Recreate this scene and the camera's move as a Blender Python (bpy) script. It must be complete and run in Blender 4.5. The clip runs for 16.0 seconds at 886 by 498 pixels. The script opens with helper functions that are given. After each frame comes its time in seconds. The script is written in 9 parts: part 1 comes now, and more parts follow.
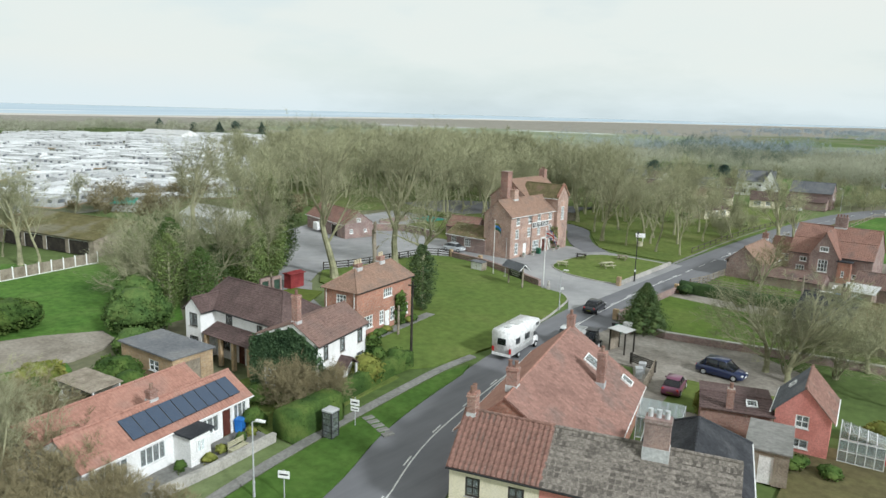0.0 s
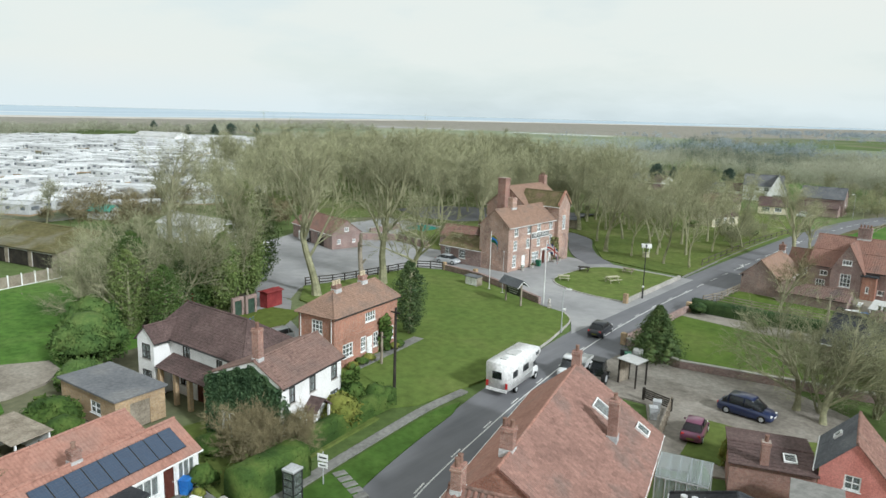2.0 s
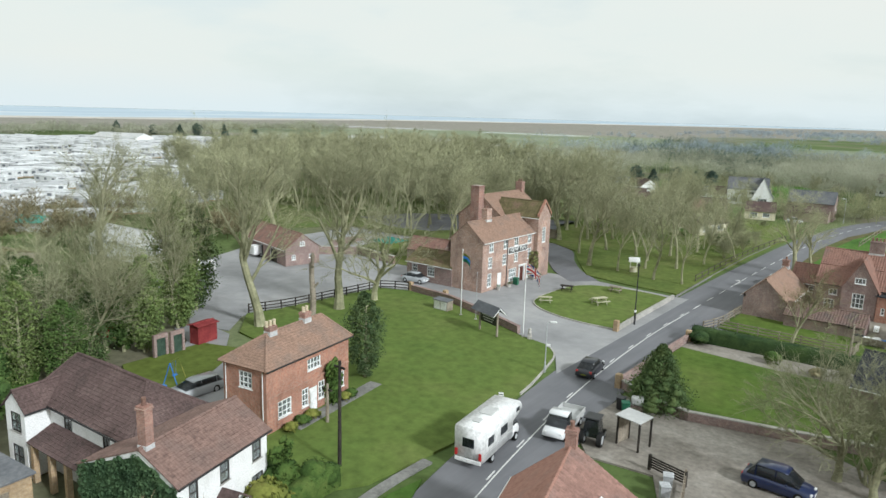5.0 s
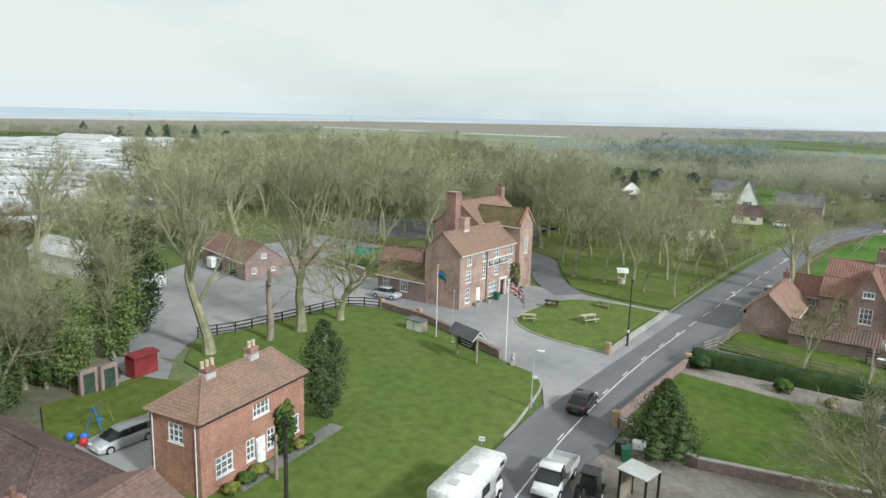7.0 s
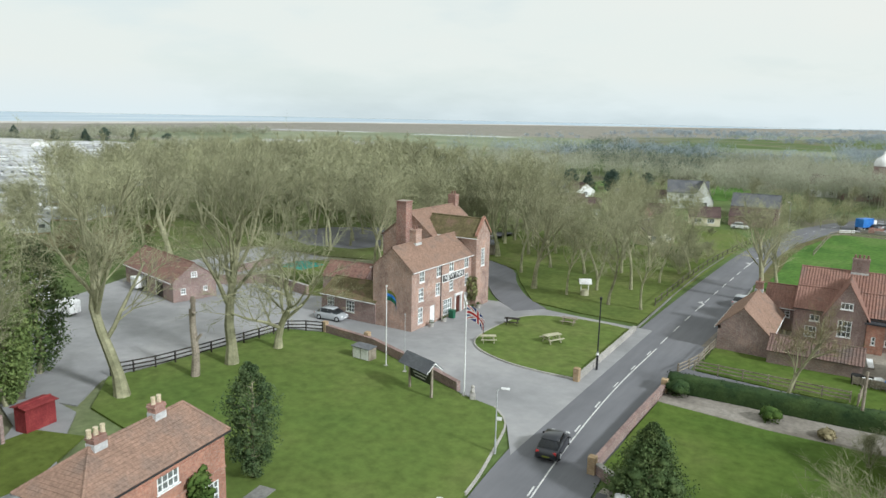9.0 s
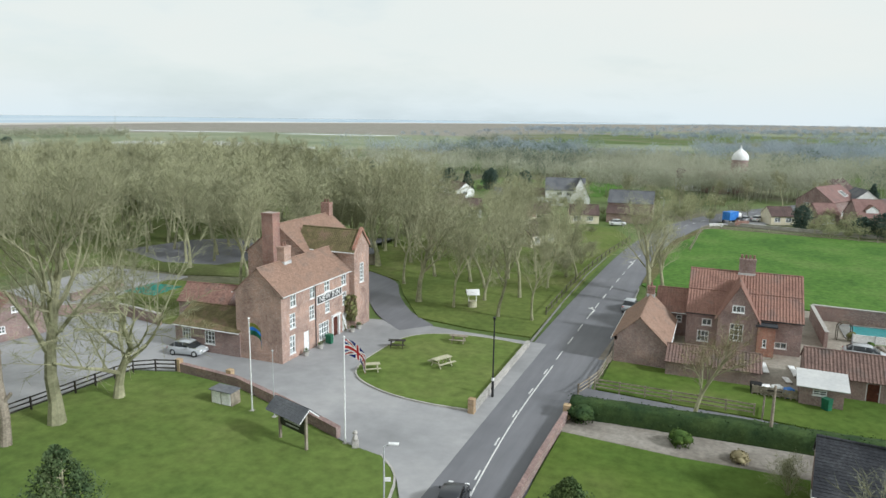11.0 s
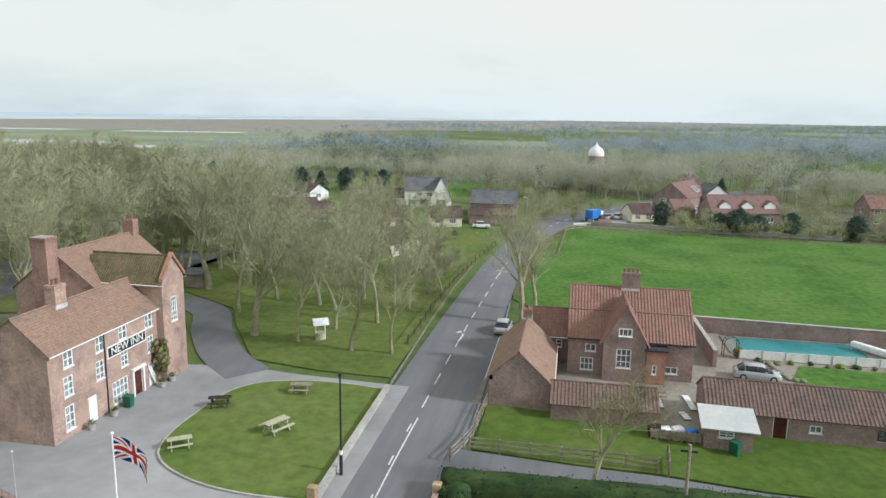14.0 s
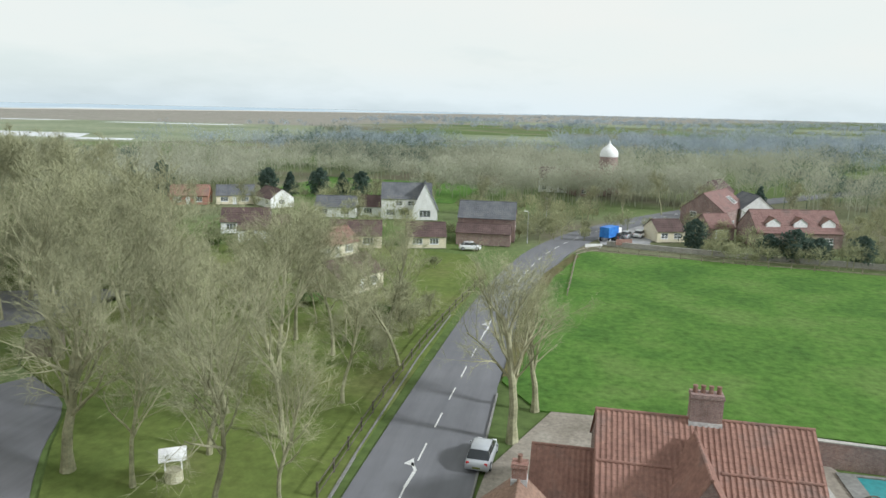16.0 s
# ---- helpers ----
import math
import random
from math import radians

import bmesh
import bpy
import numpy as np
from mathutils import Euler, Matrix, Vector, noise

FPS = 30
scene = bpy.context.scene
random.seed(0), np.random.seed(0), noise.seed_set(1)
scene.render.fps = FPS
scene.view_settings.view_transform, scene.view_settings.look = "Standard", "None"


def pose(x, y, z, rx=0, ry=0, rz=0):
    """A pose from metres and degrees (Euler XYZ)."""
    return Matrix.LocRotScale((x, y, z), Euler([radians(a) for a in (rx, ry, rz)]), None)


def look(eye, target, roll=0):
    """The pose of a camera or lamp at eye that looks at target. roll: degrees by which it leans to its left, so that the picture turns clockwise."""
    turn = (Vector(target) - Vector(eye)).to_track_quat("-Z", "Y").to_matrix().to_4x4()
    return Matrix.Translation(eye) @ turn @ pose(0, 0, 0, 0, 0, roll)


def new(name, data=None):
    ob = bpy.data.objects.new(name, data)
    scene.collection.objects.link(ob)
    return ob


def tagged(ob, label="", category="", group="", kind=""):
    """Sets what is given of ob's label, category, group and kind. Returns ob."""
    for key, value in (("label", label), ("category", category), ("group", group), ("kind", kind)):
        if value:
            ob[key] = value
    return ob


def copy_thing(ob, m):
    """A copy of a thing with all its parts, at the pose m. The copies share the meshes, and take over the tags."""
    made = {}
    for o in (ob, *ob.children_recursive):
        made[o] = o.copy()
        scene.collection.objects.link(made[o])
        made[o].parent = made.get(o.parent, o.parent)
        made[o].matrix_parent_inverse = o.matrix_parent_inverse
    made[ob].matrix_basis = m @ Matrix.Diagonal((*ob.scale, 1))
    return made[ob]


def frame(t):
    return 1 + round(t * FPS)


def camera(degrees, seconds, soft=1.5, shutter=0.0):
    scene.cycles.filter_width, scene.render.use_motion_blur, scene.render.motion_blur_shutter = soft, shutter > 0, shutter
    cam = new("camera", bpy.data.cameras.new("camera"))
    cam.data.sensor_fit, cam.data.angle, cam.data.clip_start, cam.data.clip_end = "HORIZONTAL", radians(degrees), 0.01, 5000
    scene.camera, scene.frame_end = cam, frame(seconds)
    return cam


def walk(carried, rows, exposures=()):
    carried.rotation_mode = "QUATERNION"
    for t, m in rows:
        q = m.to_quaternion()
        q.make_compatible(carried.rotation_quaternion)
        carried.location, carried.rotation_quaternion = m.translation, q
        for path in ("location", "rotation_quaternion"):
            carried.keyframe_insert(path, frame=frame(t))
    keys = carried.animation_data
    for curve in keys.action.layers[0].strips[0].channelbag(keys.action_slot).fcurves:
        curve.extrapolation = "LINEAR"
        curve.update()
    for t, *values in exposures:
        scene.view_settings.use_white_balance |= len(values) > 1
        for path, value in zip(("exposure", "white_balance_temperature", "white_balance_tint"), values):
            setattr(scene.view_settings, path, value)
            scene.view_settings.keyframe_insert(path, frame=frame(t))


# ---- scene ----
cam = camera(64.7, 16.0)
PATH = [
    (0, (6.002, 2.547, 23.519), (-6.500, 17.670, 19.648), 1.60),
    (0.5, (4.893, 4.323, 23.474), (-7.604, 19.459, 19.635), 1.60),
    (1, (3.825, 6.016, 23.496), (-8.674, 21.155, 19.676), 1.60),
    (1.5, (2.691, 7.680, 23.536), (-9.802, 22.824, 19.715), 1.60),
    (2, (1.589, 9.382, 23.640), (-10.904, 24.526, 19.819), 1.60),
    (2.5, (0.453, 11.084, 23.661), (-12.040, 26.228, 19.840), 1.60),
    (3, (-0.700, 12.795, 23.656), (-13.179, 27.953, 19.846), 1.60),
    (3.5, (-1.811, 14.525, 23.653), (-14.204, 29.758, 19.862), 1.60),
    (4, (-2.981, 16.191, 23.713), (-15.185, 31.576, 19.922), 1.60),
    (6.5, (-8.751, 24.909, 23.823), (-20.383, 40.731, 20.032), 1.60),
    (7, (-9.943, 26.586, 23.753), (-21.392, 42.545, 19.983), 1.60),
    (7.5, (-11.067, 28.239, 23.789), (-22.357, 44.309, 20.009), 1.60),
    (8, (-12.210, 29.878, 23.726), (-23.305, 46.091, 19.978), 1.50),
    (10.5, (-17.125, 38.769, 24.294), (-25.413, 56.585, 20.565), 0.90),
    (11, (-18.082, 40.766, 24.188), (-25.384, 59.012, 20.477), 0.80),
    (11.5, (-19.010, 43.401, 24.197), (-24.961, 62.135, 20.506), 0.70),
    (12, (-19.742, 45.860, 24.174), (-24.432, 64.951, 20.494), 0.60),
    (12.5, (-20.077, 47.609, 24.191), (-24.088, 66.852, 20.500), 0.60),
    (13, (-20.371, 49.374, 24.135), (-23.961, 68.696, 20.425), 0.70),
    (13.5, (-20.766, 51.925, 24.108), (-24.307, 71.252, 20.377), 0.80),
    (14, (-21.006, 54.675, 24.081), (-24.566, 73.993, 20.321), 0.90),
    (14.5, (-21.183, 58.418, 24.028), (-24.754, 77.724, 20.217), 1.00),
    (15, (-21.423, 67.223, 24.135), (-24.918, 86.533, 20.274), 1.18),
    (15.5, (-21.835, 75.393, 24.110), (-25.410, 94.684, 20.225), 1.28),
    (16, (-22.631, 86.245, 24.102), (-26.275, 105.512, 20.163), 1.39),
]
walk(cam, [(t, look(eye, target, roll)) for t, eye, target, roll in PATH], [(0.0, -0.01, 5970, 7.0), (8.0, -0.01, 5980, 7.0), (13.0, 0.0, 5920, 9.3), (16.0, 0.04, 5960, 9.0)])

# ---- world and light ----
world = bpy.data.worlds.new("sky")
scene.world = world
world.use_nodes = True
wn, wl = world.node_tree.nodes, world.node_tree.links
wn.clear()
SUN_AZ, SUN_EL = 98.0, 31.0     # degrees: compass from +y clockwise, height
sky = wn.new("ShaderNodeTexSky")
sky.sky_type = "NISHITA"
sky.sun_disc = False
sky.sun_elevation = radians(SUN_EL)
sky.sun_rotation = radians(SUN_AZ)
sky.air_density, sky.dust_density, sky.ozone_density = 1.0, 1.6, 1.5
bg_sky = wn.new("ShaderNodeBackground")
bg_sky.inputs[1].default_value = 0.12
bg_cloud = wn.new("ShaderNodeBackground")
bg_cloud.inputs[1].default_value = 1.0
tc = wn.new("ShaderNodeTexCoord")
mp = wn.new("ShaderNodeMapping")
mp.inputs["Scale"].default_value = (1.0, 1.0, 3.5)
wl.new(tc.outputs["Generated"], mp.inputs["Vector"])
cn = wn.new("ShaderNodeTexNoise")
cn.inputs["Scale"].default_value, cn.inputs["Detail"].default_value, cn.inputs["Roughness"].default_value = 1.6, 7, 0.55
wl.new(mp.outputs[0], cn.inputs["Vector"])
cr = wn.new("ShaderNodeValToRGB")
cr.color_ramp.elements[0].position, cr.color_ramp.elements[0].color = 0.26, (0.55, 0.55, 0.55, 1)
cr.color_ramp.elements[1].position, cr.color_ramp.elements[1].color = 0.52, (1, 1, 1, 1)
wl.new(cn.outputs[0], cr.inputs[0])
cc = wn.new("ShaderNodeValToRGB")
cc.color_ramp.elements[0].position, cc.color_ramp.elements[0].color = 0.3, (0.815, 0.855, 0.785, 1)
cc.color_ramp.elements[1].position, cc.color_ramp.elements[1].color = 0.7, (0.885, 0.867, 0.778, 1)
wl.new(cn.outputs[0], cc.inputs[0])
sz = wn.new("ShaderNodeSeparateXYZ")
wl.new(tc.outputs["Generated"], sz.inputs[0])
hz = wn.new("ShaderNodeValToRGB")
hz.color_ramp.elements[0].position, hz.color_ramp.elements[0].color = 0.0, (0.93, 0.985, 1.06, 1)
hz.color_ramp.elements[1].position, hz.color_ramp.elements[1].color = 0.06, (1, 1, 1, 1)
wl.new(sz.outputs[2], hz.inputs[0])
hm = wn.new("ShaderNodeMix")
hm.data_type, hm.blend_type = "RGBA", "MULTIPLY"
hm.inputs[0].default_value = 1.0
wl.new(cc.outputs[0], hm.inputs[6])
wl.new(hz.outputs[0], hm.inputs[7])
wl.new(hm.outputs[2], bg_cloud.inputs[0])
wl.new(sky.outputs[0], bg_sky.inputs[0])
wm = wn.new("ShaderNodeMixShader")
wl.new(cr.outputs[0], wm.inputs[0])
wl.new(bg_sky.outputs[0], wm.inputs[1])
wl.new(bg_cloud.outputs[0], wm.inputs[2])
wo = wn.new("ShaderNodeOutputWorld")
wl.new(wm.outputs[0], wo.inputs[0])

sun = new("sun", bpy.data.lights.new("sun", "SUN"))
sun.data.energy, sun.data.angle, sun.data.color = 3.3, radians(6), (1.0, 0.985, 0.955)
sa, se = radians(SUN_AZ), radians(SUN_EL)
sun.matrix_world = look((math.sin(sa) * math.cos(se) * 100, math.cos(sa) * math.cos(se) * 100, math.sin(se) * 100), (0, 0, 0))

# ---- materials ----
def nodes_of(name, rough=0.85, spec=0.3, metal=0.0):
    m = bpy.data.materials.new(name)
    m.use_nodes = True
    nt = m.node_tree
    b = nt.nodes["Principled BSDF"]
    b.inputs["Roughness"].default_value = rough
    b.inputs["Specular IOR Level"].default_value = spec
    b.inputs["Metallic"].default_value = metal
    return m, nt, b


def noise_node(nt, scale, detail=5, rough=0.6, coord="Object", stretch=None):
    t = nt.nodes.new("ShaderNodeTexCoord")
    n = nt.nodes.new("ShaderNodeTexNoise")
    n.inputs["Scale"].default_value, n.inputs["Detail"].default_value, n.inputs["Roughness"].default_value = scale, detail, rough
    if stretch:
        q = nt.nodes.new("ShaderNodeMapping")
        q.inputs["Scale"].default_value = stretch
        nt.links.new(t.outputs[coord], q.inputs["Vector"])
        nt.links.new(q.outputs[0], n.inputs["Vector"])
    else:
        nt.links.new(t.outputs[coord], n.inputs["Vector"])
    return n


def ramp_node(nt, src, stops):
    r = nt.nodes.new("ShaderNodeValToRGB")
    els = r.color_ramp.elements
    while len(els) < len(stops):
        els.new(0.5)
    for e, (p, c) in zip(els, stops):
        e.position, e.color = p, (*c, 1)
    nt.links.new(src, r.inputs[0])
    return r


def mix_node(nt, fac, a, b, kind="MIX"):
    m = nt.nodes.new("ShaderNodeMix")
    m.data_type, m.blend_type = "RGBA", kind
    for sock, v in ((m.inputs[0], fac), (m.inputs[6], a), (m.inputs[7], b)):
        if isinstance(v, (int, float)):
            sock.default_value = v
        elif isinstance(v, tuple):
            sock.default_value = (*v, 1)
        else:
            nt.links.new(v, sock)
    return m.outputs[2]


def bump_to(nt, b, src, strength, distance=0.05):
    n = nt.nodes.new("ShaderNodeBump")
    n.inputs["Strength"].default_value, n.inputs["Distance"].default_value = strength, distance
    nt.links.new(src, n.inputs["Height"])
    nt.links.new(n.outputs[0], b.inputs["Normal"])


def mottled(name, c1, c2, c3, big=0.15, small=6.0, rough=0.9, bump=0.3, spec=0.2, rnd=0.0, coord="Object", stretch=None, mid=(0.35, 0.5, 0.65), metal=0.0, soft=0.25):
    """Two scales of variation between three colours, with fine relief and, for repeats, a shift per object."""
    m, nt, b = nodes_of(name, rough, spec, metal)
    n1, n2 = noise_node(nt, big, 4, 0.6, coord), noise_node(nt, small, 6, 0.65, coord, stretch)
    r1 = ramp_node(nt, n1.outputs[0], [(mid[0], c1), (mid[1], c2), (mid[2], c3)])
    r2 = ramp_node(nt, n2.outputs[0], [(0.3, (1 - soft,) * 3), (0.7, (1 + soft,) * 3)])
    col = mix_node(nt, 1.0, r1.outputs[0], r2.outputs[0], "MULTIPLY")
    if rnd:
        oi = nt.nodes.new("ShaderNodeObjectInfo")
        r3 = ramp_node(nt, oi.outputs["Random"], [(0.0, (1 - rnd,) * 3), (1.0, (1 + rnd,) * 3)])
        col = mix_node(nt, 1.0, col, r3.outputs[0], "MULTIPLY")
    nt.links.new(col, b.inputs["Base Color"])
    if bump:
        bump_to(nt, b, n2.outputs[0], bump)
    return m


def brickwork(name, c1, c2, mortar, dirt=(0.75, 0.72, 0.7)):
    m, nt, b = nodes_of(name, 0.92, 0.15)
    t = nt.nodes.new("ShaderNodeTexCoord")
    s = nt.nodes.new("ShaderNodeSeparateXYZ")
    nt.links.new(t.outputs["Object"], s.inputs[0])
    a = nt.nodes.new("ShaderNodeMath")
    a.operation = "ADD"
    nt.links.new(s.outputs[0], a.inputs[0])
    nt.links.new(s.outputs[1], a.inputs[1])
    cmb = nt.nodes.new("ShaderNodeCombineXYZ")
    nt.links.new(a.outputs[0], cmb.inputs[0])
    nt.links.new(s.outputs[2], cmb.inputs[1])
    br = nt.nodes.new("ShaderNodeTexBrick")
    br.inputs["Scale"].default_value = 1.0
    br.inputs["Brick Width"].default_value, br.inputs["Row Height"].default_value = 0.23, 0.075
    br.inputs["Mortar Size"].default_value = 0.006
    br.inputs["Color1"].default_value, br.inputs["Color2"].default_value, br.inputs["Mortar"].default_value = (*c1, 1), (*c2, 1), (*mortar, 1)
    nt.links.new(cmb.outputs[0], br.inputs["Vector"])
    n1, n2 = noise_node(nt, 0.6, 5, 0.65), noise_node(nt, 5.0, 5, 0.7)
    r1 = ramp_node(nt, n1.outputs[0], [(0.3, dirt), (0.5, (1.0, 1.0, 1.0)), (0.72, (1.3, 1.22, 1.15))])
    r2 = ramp_node(nt, n2.outputs[0], [(0.3, (0.74, 0.72, 0.72)), (0.7, (1.24, 1.24, 1.24))])
    col = mix_node(nt, 1.0, mix_node(nt, 1.0, br.outputs[0], r1.outputs[0], "MULTIPLY"), r2.outputs[0], "MULTIPLY")
    nt.links.new(col, b.inputs["Base Color"])
    bump_to(nt, b, br.outputs["Fac"], -0.4, 0.01)
    return m


M = {}
M["brick_red"] = brickwork("brick_red", (0.43, 0.22, 0.158), (0.335, 0.165, 0.12), (0.37, 0.30, 0.25))
M["brick_inn"] = brickwork("brick_inn", (0.42, 0.29, 0.235), (0.315, 0.208, 0.17), (0.5, 0.44, 0.39), (0.64, 0.63, 0.64))
M["brick_brown"] = brickwork("brick_brown", (0.30, 0.215, 0.195), (0.24, 0.17, 0.155), (0.36, 0.33, 0.31))
M["brick_buff"] = brickwork("brick_buff", (0.44, 0.33, 0.20), (0.38, 0.27, 0.16), (0.42, 0.36, 0.29))
M["render_white"] = mottled("render_white", (0.72, 0.72, 0.7), (0.8, 0.8, 0.79), (0.82, 0.82, 0.81), 0.8, 12, 0.9, 0.15)
M["render_cream"] = mottled("render_cream", (0.62, 0.56, 0.42), (0.70, 0.64, 0.48), (0.72, 0.66, 0.52), 0.8, 12, 0.9, 0.15)
M["render_pink"] = mottled("render_pink", (0.52, 0.20, 0.17), (0.60, 0.245, 0.21), (0.63, 0.27, 0.23), 0.8, 12, 0.9, 0.15)
M["tile_pink"] = mottled("tile_pink", (0.3, 0.158, 0.122), (0.37, 0.2, 0.155), (0.31, 0.19, 0.155), 0.5, 4.0, 0.85, 0.3, mid=(0.3, 0.5, 0.7), soft=0.2)
M["tile_orange"] = mottled("tile_orange", (0.222, 0.126, 0.1), (0.27, 0.155, 0.122), (0.2, 0.132, 0.112), 0.4, 4.0, 0.85, 0.3, soft=0.22)
M["tile_plain"] = mottled("tile_plain", (0.24, 0.158, 0.118), (0.285, 0.186, 0.138), (0.225, 0.16, 0.127), 0.5, 5.0, 0.88, 0.35, soft=0.28)
M["tile_brown"] = mottled("tile_brown", (0.085, 0.06, 0.056), (0.11, 0.075, 0.07), (0.135, 0.095, 0.087), 0.4, 5.0, 0.88, 0.3, soft=0.4)
M["tile_dark"] = mottled("tile_dark", (0.2, 0.115, 0.095), (0.24, 0.14, 0.112), (0.165, 0.115, 0.098), 0.6, 4.0, 0.88, 0.35, soft=0.4)
M["tile_mossy"] = mottled("tile_mossy", (0.1, 0.085, 0.045), (0.14, 0.12, 0.06), (0.18, 0.125, 0.085), 0.8, 4.0, 0.9, 0.4)
M["stone_slate"] = mottled("stone_slate", (0.13, 0.115, 0.1), (0.22, 0.195, 0.17), (0.17, 0.15, 0.13), 0.7, 5.0, 0.9, 0.4, soft=0.6)
M["slate"] = mottled("slate", (0.03, 0.032, 0.037), (0.045, 0.047, 0.053), (0.075, 0.077, 0.082), 0.5, 6.0, 0.85, 0.3, 0.2, soft=0.4)
M["felt"] = mottled("felt", (0.13, 0.135, 0.145), (0.165, 0.17, 0.18), (0.20, 0.20, 0.20), 0.25, 3.0, 0.9, 0.1)
M["sheet_moss"] = mottled("sheet_moss", (0.09, 0.085, 0.035), (0.13, 0.115, 0.05), (0.17, 0.16, 0.11), 0.2, 2.0, 0.9, 0.2)
M["asphalt"] = mottled("asphalt", (0.15, 0.151, 0.161), (0.165, 0.166, 0.177), (0.18, 0.18, 0.19), 0.12, 0.7, 0.92, 0.0, stretch=(1.2, 0.12, 1), soft=0.12)
M["tarmac"] = mottled("tarmac", (0.25, 0.25, 0.252), (0.3, 0.298, 0.3), (0.345, 0.34, 0.338), 0.09, 0.6, 0.92, 0.0, soft=0.1)
M["gravel"] = mottled("gravel", (0.16, 0.143, 0.12), (0.25, 0.226, 0.195), (0.325, 0.3, 0.265), 0.16, 2.2, 0.95, 0.3)
M["paving"] = mottled("paving", (0.17, 0.168, 0.155), (0.21, 0.207, 0.193), (0.24, 0.235, 0.22), 0.3, 3.0, 0.92, 0.1)
M["kerb"] = mottled("kerb", (0.33, 0.32, 0.29), (0.40, 0.38, 0.35), (0.45, 0.43, 0.39), 0.6, 6.0, 0.9, 0.2)
M["paint_white"] = mottled("paint_white", (0.7, 0.7, 0.69), (0.8, 0.8, 0.79), (0.82, 0.82, 0.81), 1.5, 10, 0.6, 0.05)
M["road_paint"] = mottled("road_paint", (0.48, 0.48, 0.47), (0.62, 0.62, 0.60), (0.66, 0.66, 0.64), 1.5, 4, 0.7, 0.1)
M["grass_green"] = mottled("grass_green", (0.088, 0.118, 0.026), (0.11, 0.14, 0.031), (0.13, 0.15, 0.04), 0.05, 1.1, 0.95, 0.5, 0.1)
M["grass_lawn"] = mottled("grass_lawn", (0.095, 0.145, 0.035), (0.115, 0.16, 0.04), (0.14, 0.17, 0.052), 0.06, 0.9, 0.95, 0.5, 0.1)
M["grass_field"] = mottled("grass_field", (0.06, 0.128, 0.026), (0.083, 0.165, 0.032), (0.11, 0.182, 0.046), 0.09, 1.1, 0.95, 0.8, 0.1, soft=0.35)
M["grass_shade"] = mottled("grass_shade", (0.1, 0.137, 0.036), (0.125, 0.16, 0.043), (0.15, 0.163, 0.06), 0.08, 1.0, 0.95, 0.5, 0.1)
M["leaf_litter"] = mottled("leaf_litter", (0.10, 0.085, 0.045), (0.13, 0.12, 0.055), (0.09, 0.11, 0.035), 0.1, 1.5, 0.95, 0.5, 0.1)
M["woodland_floor"] = mottled("woodland_floor", (0.105, 0.118, 0.048), (0.125, 0.15, 0.052), (0.11, 0.155, 0.046), 0.1, 1.5, 0.95, 0.5, 0.1)
M["earth"] = mottled("earth", (0.16, 0.12, 0.08), (0.22, 0.17, 0.12), (0.27, 0.22, 0.16), 0.3, 3.0, 0.95, 0.4, 0.1)
M["hedge"] = mottled("hedge", (0.038, 0.072, 0.018), (0.062, 0.105, 0.024), (0.095, 0.135, 0.034), 0.6, 5.0, 0.9, 0.6, 0.15)
M["hedge_dark"] = mottled("hedge_dark", (0.022, 0.045, 0.018), (0.038, 0.066, 0.023), (0.055, 0.088, 0.028), 0.6, 5.0, 0.9, 0.6, 0.15)
M["hedge_yellow"] = mottled("hedge_yellow", (0.11, 0.135, 0.03), (0.17, 0.185, 0.042), (0.23, 0.225, 0.058), 0.8, 5.0, 0.9, 0.6, 0.15)
M["ivy"] = mottled("ivy", (0.1, 0.15, 0.044), (0.145, 0.2, 0.058), (0.195, 0.245, 0.078), 1.0, 6.0, 0.7, 0.6, 0.3)
M["conifer"] = mottled("conifer", (0.05, 0.084, 0.038), (0.077, 0.115, 0.048), (0.112, 0.15, 0.062), 0.8, 6.0, 0.9, 0.4, 0.15)
M["yew"] = mottled("yew", (0.055, 0.1, 0.03), (0.082, 0.135, 0.038), (0.118, 0.165, 0.05), 0.8, 6.0, 0.9, 0.4, 0.15)
M["bark"] = mottled("bark", (0.22, 0.217, 0.135), (0.305, 0.298, 0.187), (0.39, 0.375, 0.25), 0.5, 3.0, 0.95, 0.4, 0.1, rnd=0.2)
M["twig"] = mottled("twig", (0.245, 0.25, 0.155), (0.31, 0.312, 0.19), (0.37, 0.368, 0.228), 0.2, 1.0, 0.95, 0.0, 0.1, rnd=0.2)
M["wood_dark"] = mottled("wood_dark", (0.025, 0.022, 0.02), (0.04, 0.035, 0.03), (0.06, 0.05, 0.04), 1.0, 8.0, 0.8, 0.2)
M["wood_grey"] = mottled("wood_grey", (0.20, 0.17, 0.13), (0.28, 0.24, 0.19), (0.34, 0.30, 0.24), 1.0, 8.0, 0.9, 0.3)
M["wood_worn"] = mottled("wood_worn", (0.08, 0.072, 0.055), (0.11, 0.1, 0.078), (0.15, 0.135, 0.1), 1.0, 8.0, 0.9, 0.3)
M["wood_pale"] = mottled("wood_pale", (0.34, 0.33, 0.22), (0.42, 0.40, 0.28), (0.48, 0.46, 0.34), 1.0, 8.0, 0.9, 0.3)
M["wood_red"] = mottled("wood_red", (0.17, 0.028, 0.03), (0.22, 0.036, 0.038), (0.26, 0.05, 0.048), 1.0, 8.0, 0.8, 0.2)
M["metal_black"] = mottled("metal_black", (0.015, 0.015, 0.016), (0.02, 0.02, 0.022), (0.03, 0.03, 0.03), 1, 8, 0.45, 0.05, 0.5)
